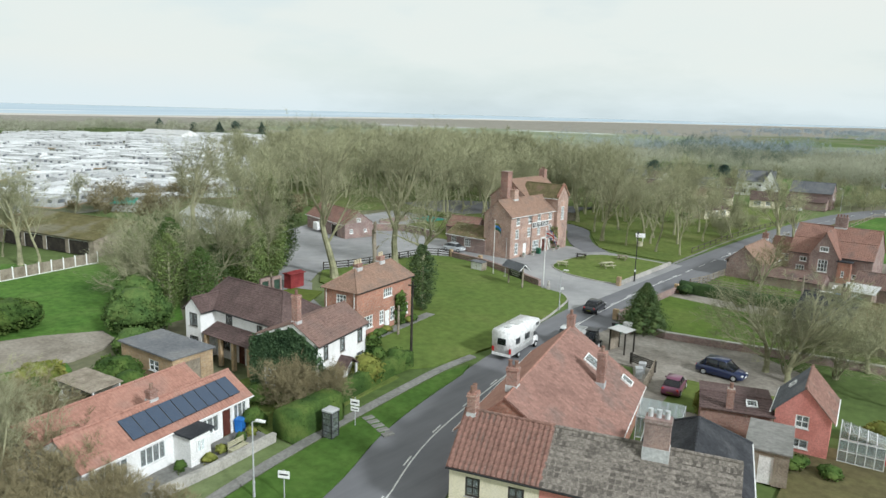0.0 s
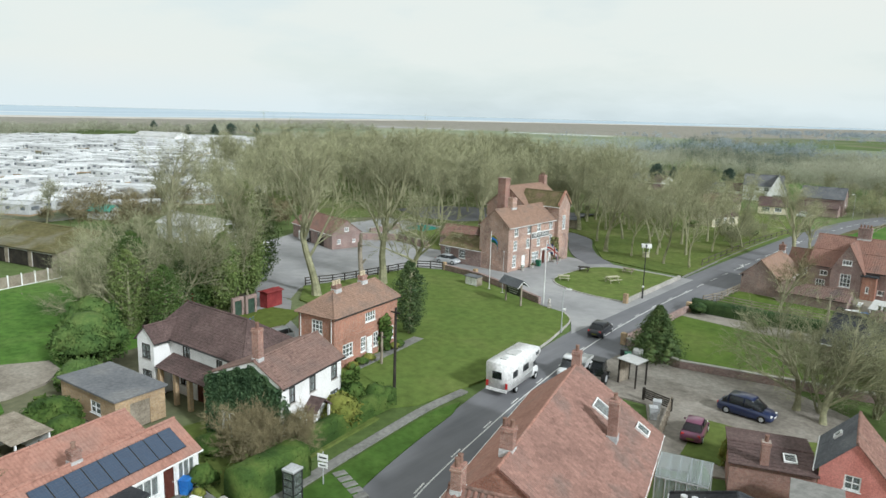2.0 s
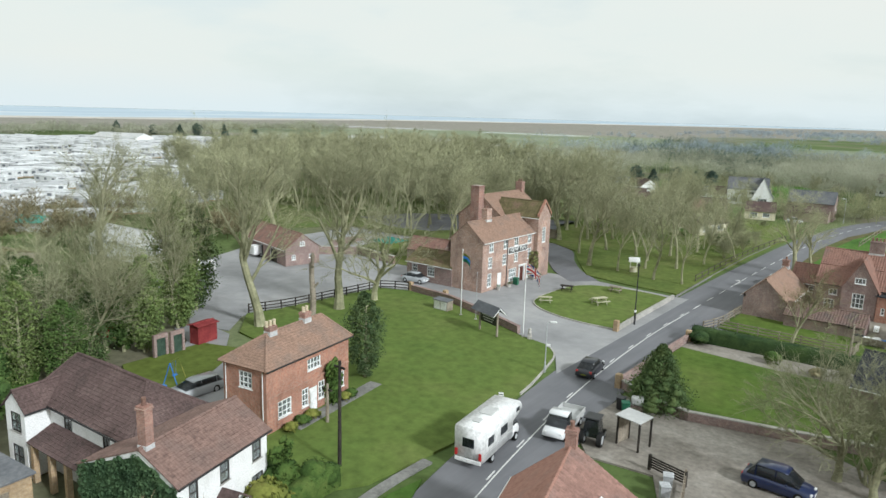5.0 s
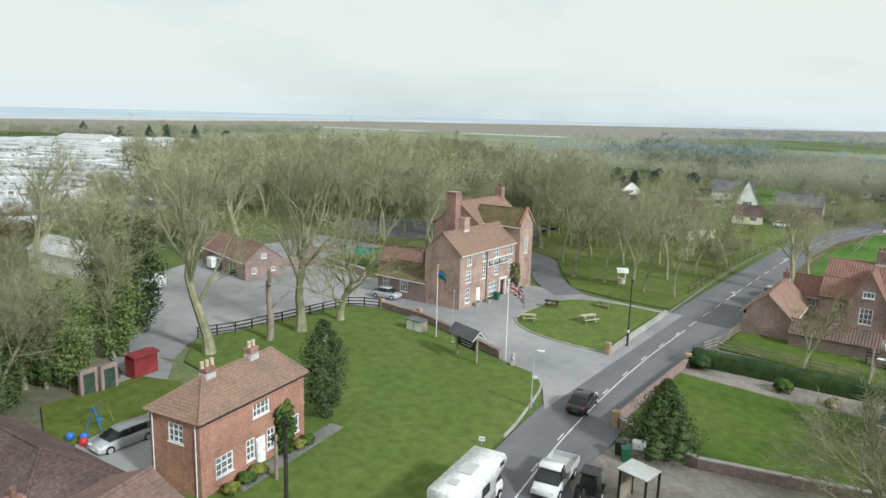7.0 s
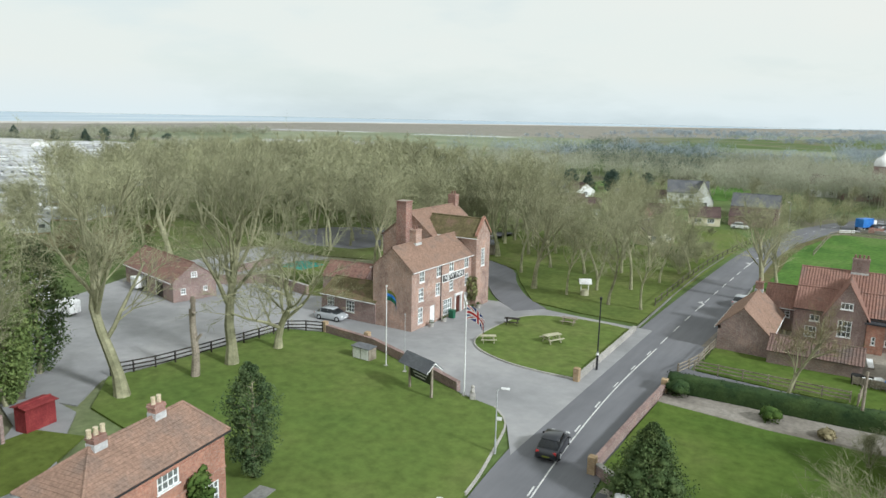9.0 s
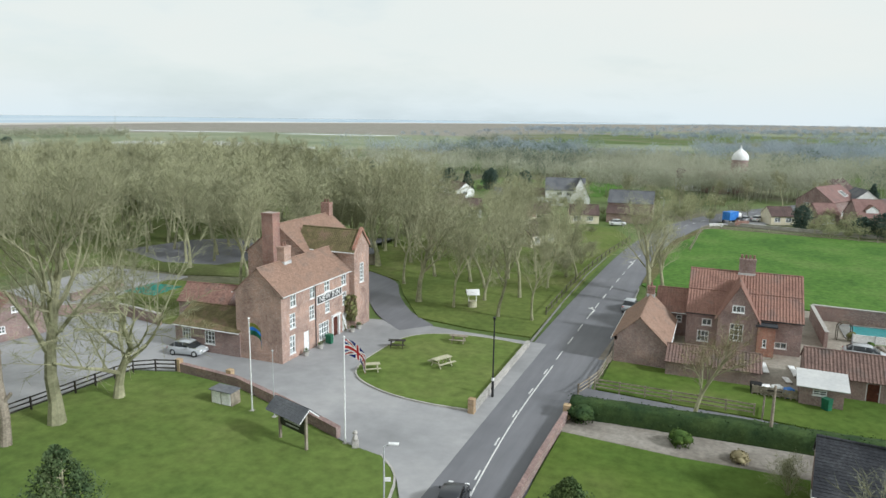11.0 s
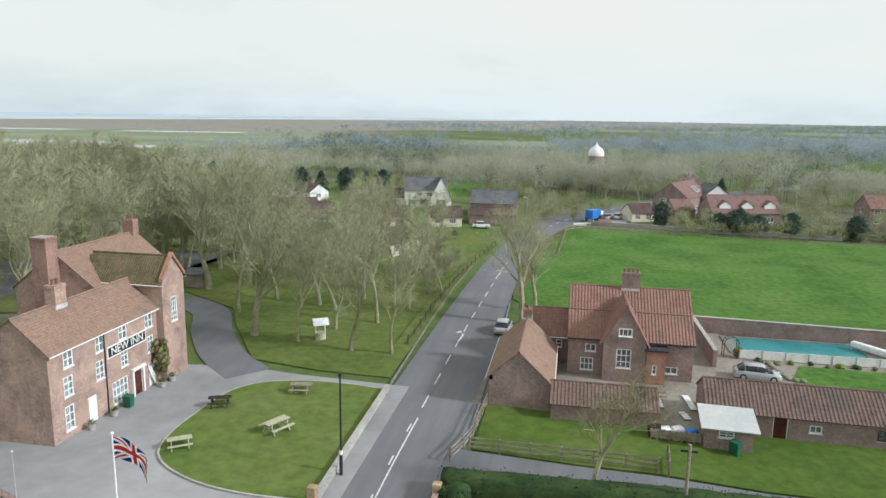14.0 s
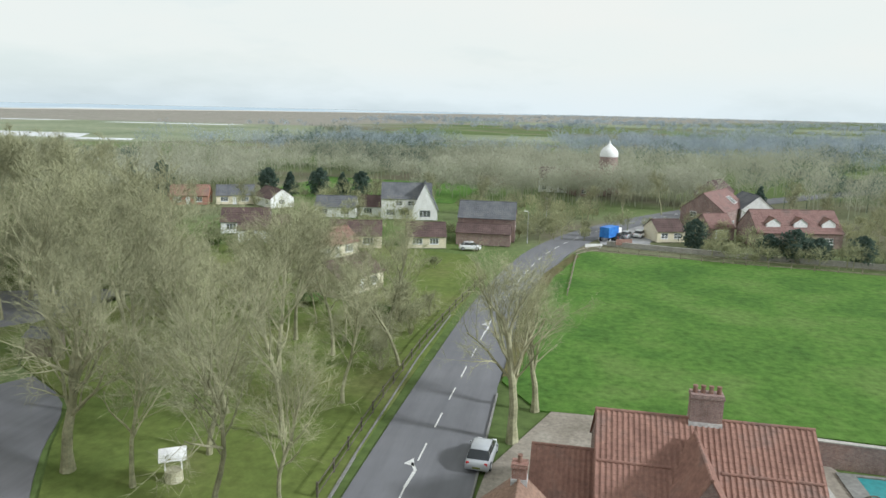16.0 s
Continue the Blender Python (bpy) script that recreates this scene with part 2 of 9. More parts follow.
M["metal_grey"] = mottled("metal_grey", (0.34, 0.35, 0.36), (0.42, 0.43, 0.44), (0.47, 0.48, 0.48), 1, 8, 0.5, 0.05, 0.5)
M["rubber"] = mottled("rubber", (0.012, 0.012, 0.012), (0.02, 0.02, 0.02), (0.028, 0.027, 0.025), 2, 12, 0.85, 0.1)
M["lead"] = mottled("lead", (0.40, 0.41, 0.42), (0.50, 0.50, 0.50), (0.58, 0.58, 0.57), 1, 6, 0.6, 0.1, 0.4)
M["terracotta"] = mottled("terracotta", (0.17, 0.1, 0.08), (0.22, 0.13, 0.1), (0.27, 0.18, 0.14), 2, 10, 0.85, 0.2)
M["pot_cream"] = mottled("pot_cream", (0.46, 0.38, 0.26), (0.55, 0.47, 0.33), (0.60, 0.52, 0.40), 2, 10, 0.85, 0.2)
M["door_brown"] = mottled("door_brown", (0.06, 0.02, 0.015), (0.09, 0.03, 0.02), (0.11, 0.04, 0.03), 1, 8, 0.5, 0.1)
M["plastic_white"] = mottled("plastic_white", (0.70, 0.70, 0.69), (0.78, 0.78, 0.77), (0.80, 0.80, 0.80), 0.4, 4, 0.35, 0, 0.5)
M["sheet_grey"] = mottled("sheet_grey", (0.44, 0.445, 0.44), (0.5, 0.5, 0.49), (0.54, 0.54, 0.52), 0.3, 3, 0.5, 0.05, 0.4, soft=0.1)
M["plastic_blue"] = mottled("plastic_blue", (0.02, 0.12, 0.42), (0.03, 0.17, 0.52), (0.05, 0.22, 0.58), 1, 6, 0.5, 0.1, 0.4)
M["plastic_green"] = mottled("plastic_green", (0.012, 0.09, 0.05), (0.018, 0.12, 0.065), (0.02, 0.14, 0.08), 1, 6, 0.5, 0.1, 0.4)
M["canvas_green"] = mottled("canvas_green", (0.05, 0.25, 0.2), (0.065, 0.31, 0.25), (0.08, 0.36, 0.29), 1, 6, 0.8, 0.1, 0.2)
M["red_paint"] = mottled("red_paint", (0.40, 0.02, 0.02), (0.50, 0.03, 0.03), (0.55, 0.04, 0.04), 1, 6, 0.5, 0.05, 0.4)
M["blue_cloth"] = mottled("blue_cloth", (0.01, 0.02, 0.14), (0.015, 0.03, 0.18), (0.02, 0.035, 0.20), 2, 8, 0.8, 0.1)
M["curtain"] = mottled("curtain", (0.30, 0.30, 0.29), (0.42, 0.42, 0.40), (0.52, 0.52, 0.50), 1.2, 5, 0.9, 0)
M["van_window"] = mottled("van_window", (0.10, 0.115, 0.13), (0.16, 0.175, 0.19), (0.22, 0.235, 0.25), 0.6, 2, 0.2, 0, 0.5)
M["park_ground"] = mottled("park_ground", (0.08, 0.095, 0.05), (0.13, 0.135, 0.09), (0.22, 0.215, 0.19), 0.12, 1.0, 0.95, 0.2, 0.1)
M["caravan"] = mottled("caravan", (0.47, 0.48, 0.49), (0.6, 0.61, 0.615), (0.68, 0.69, 0.69), 0.12, 3, 0.45, 0, 0.4, rnd=0.28)


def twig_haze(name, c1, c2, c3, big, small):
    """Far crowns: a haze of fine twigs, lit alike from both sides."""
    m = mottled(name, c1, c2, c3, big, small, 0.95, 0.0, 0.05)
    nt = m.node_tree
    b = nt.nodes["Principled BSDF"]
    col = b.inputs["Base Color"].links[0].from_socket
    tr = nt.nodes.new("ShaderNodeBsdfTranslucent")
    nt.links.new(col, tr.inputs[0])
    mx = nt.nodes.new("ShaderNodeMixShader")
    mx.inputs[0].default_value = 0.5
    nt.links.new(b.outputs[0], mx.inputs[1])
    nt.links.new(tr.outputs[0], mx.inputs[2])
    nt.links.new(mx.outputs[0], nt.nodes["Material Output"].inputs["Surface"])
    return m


# paler than the near twigs: haze lightening put into the base colour
M["twig_hazed_far"] = twig_haze("twig_hazed_far", (0.35, 0.36, 0.275), (0.42, 0.428, 0.33), (0.49, 0.495, 0.39), 0.012, 0.1)
# bluish grey: the blue of distant haze put into the twig colour
M["twig_hazed_blue"] = twig_haze("twig_hazed_blue", (0.285, 0.335, 0.38), (0.355, 0.405, 0.445), (0.42, 0.47, 0.505), 0.008, 0.06)
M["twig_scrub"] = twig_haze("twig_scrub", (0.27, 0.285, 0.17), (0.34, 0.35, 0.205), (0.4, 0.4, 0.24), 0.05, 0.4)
# lighter than the near conifers, with the lift of haze in the colour
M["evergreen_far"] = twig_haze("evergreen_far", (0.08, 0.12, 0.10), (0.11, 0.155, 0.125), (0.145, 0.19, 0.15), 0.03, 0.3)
M["twig_brown"] = mottled("twig_brown", (0.19, 0.165, 0.095), (0.25, 0.215, 0.125), (0.31, 0.27, 0.165), 0.4, 2.0, 0.95, 0.0, 0.1, rnd=0.2)
M["climber_dull"] = mottled("climber_dull", (0.10, 0.115, 0.04), (0.16, 0.16, 0.07), (0.21, 0.19, 0.09), 1.0, 5.0, 0.9, 0.3, 0.1)
M["tile_row"] = mottled("tile_row", (0.17, 0.095, 0.078), (0.225, 0.125, 0.10), (0.15, 0.10, 0.085), 0.7, 4.0, 0.88, 0.3, rnd=0.14, coord="Object", soft=0.25)
M["slate_row"] = mottled("slate_row", (0.12, 0.105, 0.092), (0.20, 0.18, 0.155), (0.24, 0.215, 0.18), 1.2, 7.0, 0.9, 0.4, rnd=0.4, soft=0.5)
M["pantile_old"] = mottled("pantile_old", (0.25, 0.15, 0.124), (0.305, 0.182, 0.15), (0.225, 0.156, 0.134), 0.35, 5.0, 0.88, 0.3, soft=0.2)


def vary_islands(m, amount):
    """Shift the colour of each joined piece a little."""
    nt = m.node_tree
    b = nt.nodes["Principled BSDF"]
    col = b.inputs["Base Color"].links[0].from_socket
    g = nt.nodes.new("ShaderNodeNewGeometry")
    r = ramp_node(nt, g.outputs["Random Per Island"], [(0.0, (1 - amount,) * 3), (1.0, (1 + amount,) * 3)])
    nt.links.new(mix_node(nt, 1.0, col, r.outputs[0], "MULTIPLY"), b.inputs["Base Color"])


vary_islands(M["pantile_old"], 0.13)
# grass of the far fields, greyed and paled in colour for haze
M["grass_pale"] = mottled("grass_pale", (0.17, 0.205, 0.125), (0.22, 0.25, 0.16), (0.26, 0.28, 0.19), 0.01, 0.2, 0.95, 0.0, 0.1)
M["path_sand"] = mottled("path_sand", (0.21, 0.185, 0.15), (0.27, 0.24, 0.20), (0.31, 0.28, 0.235), 0.3, 3.0, 0.95, 0.2)
M["brick_stack"] = brickwork("brick_stack", (0.33, 0.195, 0.16), (0.255, 0.145, 0.118), (0.38, 0.33, 0.29))
M["slate_grey"] = mottled("slate_grey", (0.10, 0.105, 0.115), (0.13, 0.135, 0.145), (0.16, 0.163, 0.17), 0.5, 6.0, 0.85, 0.2, 0.2)
M["ivy_deep"] = mottled("ivy_deep", (0.052, 0.088, 0.03), (0.078, 0.12, 0.04), (0.115, 0.155, 0.052), 1.0, 6.0, 0.75, 0.6, 0.25)
M["ivy_dark"] = mottled("ivy_dark", (0.036, 0.07, 0.034), (0.054, 0.098, 0.045), (0.08, 0.13, 0.058), 1.0, 6.0, 0.75, 0.5, 0.2)
# reds dulled towards purple: haze put into the tile colour
M["tile_purple"] = mottled("tile_purple", (0.19, 0.115, 0.105), (0.235, 0.145, 0.13), (0.17, 0.12, 0.11), 0.5, 4.0, 0.88, 0.2)
M["tile_front"] = mottled("tile_front", (0.17, 0.112, 0.095), (0.215, 0.14, 0.118), (0.18, 0.125, 0.108), 0.5, 4.0, 0.88, 0.3, soft=0.3)
M["sand"] = mottled("sand", (0.44, 0.41, 0.36), (0.52, 0.49, 0.44), (0.58, 0.55, 0.50), 0.01, 0.2, 0.95, 0.0, 0.1)
M["tile_old"] = mottled("tile_old", (0.145, 0.098, 0.085), (0.18, 0.12, 0.102), (0.125, 0.097, 0.087), 0.5, 4.0, 0.9, 0.3, soft=0.3)
M["grass_bright"] = mottled("grass_bright", (0.07, 0.115, 0.022), (0.088, 0.133, 0.026), (0.108, 0.142, 0.036), 0.08, 1.0, 0.95, 0.5, 0.1)
M["grass_verge"] = mottled("grass_verge", (0.05, 0.1, 0.02), (0.064, 0.122, 0.024), (0.085, 0.14, 0.032), 0.1, 1.2, 0.95, 0.5, 0.1)
M["door_green"] = mottled("door_green", (0.03, 0.055, 0.04), (0.045, 0.075, 0.055), (0.06, 0.09, 0.065), 1.0, 6, 0.7, 0.1)
# dark tone painted for the unlit rooms behind panes
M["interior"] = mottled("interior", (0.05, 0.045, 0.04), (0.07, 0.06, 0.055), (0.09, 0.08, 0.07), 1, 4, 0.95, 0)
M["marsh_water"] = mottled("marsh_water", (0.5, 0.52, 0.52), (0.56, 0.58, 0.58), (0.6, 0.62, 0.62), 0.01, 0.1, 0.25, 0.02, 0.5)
M["pool_cover"] = mottled("pool_cover", (0.03, 0.20, 0.21), (0.04, 0.24, 0.25), (0.06, 0.27, 0.28), 0.2, 2, 0.35, 0.05, 0.5)


def glass_pane(name, tint, rough):
    m, nt, b = nodes_of(name, rough, 0.5)
    b.inputs["Base Color"].default_value = (*tint, 1)
    b.inputs["Transmission Weight"].default_value = 0.85
    b.inputs["IOR"].default_value = 1.45
    return m


M["glass"] = glass_pane("glass", (0.55, 0.6, 0.6), 0.05)
M["car_glass"] = glass_pane("car_glass", (0.08, 0.09, 0.10), 0.05)


def solar_cells():
    m, nt, b = nodes_of("solar_cells", 0.25, 0.5)
    t = nt.nodes.new("ShaderNodeTexCoord")
    br = nt.nodes.new("ShaderNodeTexBrick")
    br.offset = 0
    br.inputs["Scale"].default_value = 1.0
    br.inputs["Brick Width"].default_value, br.inputs["Row Height"].default_value, br.inputs["Mortar Size"].default_value = 0.16, 0.16, 0.006
    # cell blue raised in the base colour for sky reflected off the panels
    br.inputs["Color1"].default_value, br.inputs["Color2"].default_value, br.inputs["Mortar"].default_value = (0.04, 0.06, 0.10, 1), (0.045, 0.07, 0.115, 1), (0.09, 0.10, 0.13, 1)
    nt.links.new(t.outputs["Object"], br.inputs["Vector"])
    nt.links.new(br.outputs[0], b.inputs["Base Color"])
    return m


M["solar"] = solar_cells()


def car_paint(name, c):
    m, nt, b = nodes_of(name, 0.3, 0.5)
    n = noise_node(nt, 3.0)
    r = ramp_node(nt, n.outputs[0], [(0.3, tuple(v * 0.9 for v in c)), (0.7, c)])
    nt.links.new(r.outputs[0], b.inputs["Base Color"])
    b.inputs["Coat Weight"].default_value = 0.6
    b.inputs["Coat Roughness"].default_value = 0.08
    return m


# ---- mesh helpers ----
def part(name, bm, material, parent, label="", smooth=False):
    """Links a bmesh as one mesh object under a thing or a part."""
    me = bpy.data.meshes.new(name)
    bm.to_mesh(me)
    bm.free()
    if smooth:
        me.polygons.foreach_set("use_smooth", [True] * len(me.polygons))
    for mt in (material if isinstance(material, (list, tuple)) else [material]):
        me.materials.append(M[mt] if isinstance(mt, str) else mt)
    ob = new(name, me)
    if parent is not None:
        ob.parent = parent
    if label:
        ob["label"] = label
    return ob


def thing(name, m, label, category, group="", kind=""):
    ob = new(name)
    ob.matrix_world = m
    return tagged(ob, label, category, group, kind)


def box(bm, x0, x1, y0, y1, z0, z1, m=None):
    v = [bm.verts.new((x, y, z)) for z in (z0, z1) for y in (y0, y1) for x in (x0, x1)]
    if m is not None:
        for p in v:
            p.co = m @ p.co
    for f in ((0, 2, 3, 1), (4, 5, 7, 6), (0, 1, 5, 4), (2, 6, 7, 3), (0, 4, 6, 2), (1, 3, 7, 5)):
        bm.faces.new([v[i] for i in f])
    return v


def rbox(bm, x0, x1, y0, y1, z0, z1, r=0.03, m=None):
    """A box with bevelled edges."""
    v = box(bm, x0, x1, y0, y1, z0, z1, m)
    ed = {e for p in v for e in p.link_edges}
    bmesh.ops.bevel(bm, geom=list(ed), offset=r, segments=2, affect="EDGES", profile=0.5)


def tube(bm, a, b, ra, rb, n=8, cap=True):
    a, b = Vector(a), Vector(b)
    d = (b - a).normalized()
    u = d.orthogonal().normalized()
    w = d.cross(u)
    r1 = [bm.verts.new(a + (u * math.cos(6.2832 * i / n) + w * math.sin(6.2832 * i / n)) * ra) for i in range(n)]
    r2 = [bm.verts.new(b + (u * math.cos(6.2832 * i / n) + w * math.sin(6.2832 * i / n)) * rb) for i in range(n)]
    for i in range(n):
        bm.faces.new((r1[i], r1[(i + 1) % n], r2[(i + 1) % n], r2[i]))
    if cap:
        bm.faces.new(r1[::-1])
        bm.faces.new(r2)


def prism(bm, poly, axis, a, b):
    """A polygon given in the two other axes, pushed from a to b along axis 0, 1 or 2."""
    def at(p, q, s):
        return {0: (s, p, q), 1: (p, s, q), 2: (p, q, s)}[axis]
    f1 = [bm.verts.new(at(p, q, a)) for p, q in poly]
    f2 = [bm.verts.new(at(p, q, b)) for p, q in poly]
    n = len(poly)
    bm.faces.new(f1)
    bm.faces.new(f2[::-1])
    for i in range(n):
        bm.faces.new((f1[i], f2[i], f2[(i + 1) % n], f1[(i + 1) % n]))
    bmesh.ops.recalc_face_normals(bm, faces=bm.faces[:])


def blob(bm, centre, size, sub=3, rough=0.12, freq=1.5, seed=0, flat=0.0):
    """A lumpy rounded mass."""
    got = bmesh.ops.create_icosphere(bm, subdivisions=sub, radius=1.0)["verts"]
    for v in got:
        d = v.co.normalized()
        k = 1 + rough * noise.noise(d * freq * 2 + Vector((seed * 7.3, seed, 0))) * 2 + rough * 0.5 * noise.noise(d * freq * 6 + Vector((seed, 3, 1)))
        p = d * k
        if p.z < -flat:
            p.z = -flat
        v.co = Vector(centre) + Vector((p.x * size[0], p.y * size[1], p.z * size[2]))


def leaves(bm, pts, rng, size=(0.1, 0.2), tilt=1.0):
    """Small leaf-like triangles and quads at the given places."""
    for p in pts:
        s = rng.uniform(*size)
        a = Vector((rng.gauss(0, 1), rng.gauss(0, 1), rng.gauss(0, tilt))).normalized()
        b = a.orthogonal().normalized()
        b.rotate(Matrix.Rotation(rng.uniform(0, 6.28), 3, a))
        p = Vector(p)
        bm.faces.new([bm.verts.new(p + a * s), bm.verts.new(p + b * s * 0.5), bm.verts.new(p - a * s * 0.7), bm.verts.new(p - b * s * 0.5)])


def sheet(name, pts, z, material, label, category, depth=0.2, kind="structure", parent=None):
    """A slab of ground with the outline pts and its top at z."""
    bm = bmesh.new()
    n = len(pts)
    top = [bm.verts.new((x, y, z)) for x, y in pts]
    low = [bm.verts.new((x, y, z - depth)) for x, y in pts]
    f = bm.faces.new(top)
    for i in range(n):
        bm.faces.new((top[i], low[i], low[(i + 1) % n], top[(i + 1) % n]))
    bmesh.ops.triangulate(bm, faces=[f])
    bmesh.ops.recalc_face_normals(bm, faces=bm.faces[:])
    return tagged(part(name, bm, material, parent), label, category, kind=kind)


def smooth_line(pts, step=2.0):
    """Points of a soft curve through pts (Catmull-Rom)."""
    p = [Vector((*q, 0)) for q in pts]
    p = [p[0] * 2 - p[1]] + p + [p[-1] * 2 - p[-2]]
    out = []
    for i in range(1, len(p) - 2):
        n = max(1, int((p[i + 1] - p[i]).length / step))
        for k in range(n):
            t = k / n
            a, b, c, d = p[i - 1], p[i], p[i + 1], p[i + 2]
            q = 0.5 * (2 * b + (c - a) * t + (2 * a - 5 * b + 4 * c - d) * t * t + (3 * b - a - 3 * c + d) * t ** 3)
            out.append((q.x, q.y))
    out.append((p[-2].x, p[-2].y))
    return out


def strip(bm, line, off_a, off_b, z0, z1):
    """A band along a line between two sideways offsets (left is positive), from z0 up to z1."""
    rows = []
    n = len(line)
    for i in range(n):
        a, b = Vector((*line[max(0, i - 1)], 0)), Vector((*line[min(n - 1, i + 1)], 0))
        d = (b - a).normalized()
        s = Vector((-d.y, d.x, 0))
        p = Vector((*line[i], 0))
        rows.append([bm.verts.new(p + s * o + Vector((0, 0, z))) for o, z in ((off_a, z0), (off_a, z1), (off_b, z1), (off_b, z0))])
    for r, q in zip(rows, rows[1:]):
        for i in range(4):
            bm.faces.new((r[i], r[(i + 1) % 4], q[(i + 1) % 4], q[i]))
    bm.faces.new(rows[0])
    bm.faces.new(rows[-1][::-1])
    bmesh.ops.recalc_face_normals(bm, faces=bm.faces[:])


# ---- houses ----
def tiles(bm, a, b, c, d, tile=0.24, row=0.32, amp=0.035, lip=None, thick=0.05):
    """A tiled slope: eaves from a to b, top from d to c; waved across, stepped row by row, with an underside."""
    lip = (0.014 if amp > 0.025 else 0.022) if lip is None else lip
    a, b, c, d = (Vector(p) for p in (a, b, c, d))
    along = (b - a).normalized()
    up = (d - a) - along * (d - a).dot(along)
    h = up.length
    up.normalize()
    nrm = along.cross(up).normalized()
    if nrm.z < 0:
        nrm = -nrm
    n_rows = max(2, int(h / row))
    l0, r0, l1, r1 = 0.0, (b - a).dot(along), (d - a).dot(along), (c - a).dot(along)
    lo, hi = min(l0, l1), max(r0, r1)
    wave = (0.0, 0.9, 0.45, -0.1) if amp > 0.025 else (0.0, 0.8)
    us = []
    k = 0
    while True:
        u = lo + tile * k / len(wave)
        if u >= hi:
            break
        us.append((u, wave[k % len(wave)]))
        k += 1
    us.append((hi, 0.0))
    rows = []
    for r in range(n_rows):
        for v, lift in ((r / n_rows, lip), ((r + 1) / n_rows, 0.0)):
            left, right = l0 + (l1 - l0) * v, r0 + (r1 - r0) * v
            rows.append([bm.verts.new(a + along * min(max(u, left), right) + up * (h * v) + nrm * (thick + lift + (amp * w if left < u < right else 0))) for u, w in us])
    for p, q in zip(rows, rows[1:]):
        for i in range(len(us) - 1):
            if (p[i].co - p[i + 1].co).length > 1e-5 or (q[i].co - q[i + 1].co).length > 1e-5:
                bm.faces.new((p[i], p[i + 1], q[i + 1], q[i]))
    f = [bm.verts.new(p) for p in (a, b, c, d)]
    if (c - d).length < 1e-4:
        bm.faces.new(f[:3][::-1])
    else:
        bm.faces.new(f[::-1])
    for p, q in ((f[0], f[1]), ):
        bm.faces.new((p, q, rows[0][-1], rows[0][0]))
    for i, j in ((0, 0), (1, -1)):
        e1, e2 = (f[0], f[3]) if i == 0 else (f[1], f[2])
        bm.faces.new((e1, rows[0][j], rows[-1][j], e2))


def tile_pieces(roof, a, b, d, width, row, mesh, lift=0.055, jitter=0.0, seed=1):
    """Single tiles laid over a rectangular slope: eaves from a to b, up to d; all share one mesh."""
    rng = random.Random(seed)
    a, b, d = Vector(a), Vector(b), Vector(d)
    al = (b - a).normalized()
    up = (d - a).normalized()
    nr = al.cross(up)
    cols, rows = int((b - a).length / width), int((d - a).length / row)
    w, h = (b - a).length / cols, (d - a).length / rows
    for r in range(rows):
        for c in range(cols):
            o = new("roof_tile", mesh)
            o.parent = roof
            t = up + nr * (-0.05 + rng.gauss(0, jitter))
            t.normalize()
            p = a + al * (w * c + rng.gauss(0, jitter * 0.2)) + up * (h * r) + nr * (lift + rng.gauss(0, jitter * 0.08))
            q = al.cross(t).normalized()
            m = Matrix((al * (w / width), t * (h / row), q)).transposed().to_4x4()
            m.translation = p
            o.matrix_local = m


def tile_mesh(width, row, material, wave=(-0.02, 0.05, 0.075, 0.045, -0.01, -0.025), thick=0.018, over=1.12):
    n = len(wave)
    v, f = [], []
    for y in (0.0, row * over):
        for k, z in enumerate(wave):
            v.append((width * 1.04 * k / (n - 1), y, z))
    for k, z in enumerate(wave):
        v.append((width * 1.04 * k / (n - 1), 0.0, z - thick))
    for k in range(n - 1):
        f += [(k, k + 1, n + k + 1, n + k), (2 * n + k, 2 * n + k + 1, k + 1, k)]
    me = bpy.data.meshes.new("roof_tile")
    me.from_pydata(v, [], f)
    me.materials.append(M[material])
    return me


def ridge_line(bm, a, b, r=0.11, n=0):
    """Half-round ridge tiles from a to b."""
    a, b = Vector(a), Vector(b)
    n = n or max(1, int((b - a).length / 0.45))
    for i in range(n):
        p, q = a.lerp(b, i / n), a.lerp(b, (i + 0.97) / n)
        tube(bm, p, q, r, r * 0.93, 8)


def wall_cells(bm, length, z0, z1, thick, holes, m):
    """A thick wall in the xz plane with rectangular openings (x, z, width, height) right through it."""
    xs = sorted({0.0, length, *(v for x, z, w, h in holes for v in (x, x + w))})
    zs = sorted({z0, z1, *(v for x, z, w, h in holes for v in (z, z + h))})
    zs = [z for z in zs if z0 <= z <= z1]
    for za, zb in zip(zs, zs[1:]):
        run = None
        for xa, xb in list(zip(xs, xs[1:])) + [(length, None)]:
            solid = xb is not None and not any(x <= (xa + xb) / 2 <= x + w and z <= (za + zb) / 2 <= z + h for x, z, w, h in holes)
            if solid and run is None:
                run = xa
            if not solid and run is not None:
                box(bm, run, xa, 0, thick, za, zb, m)
                run = None


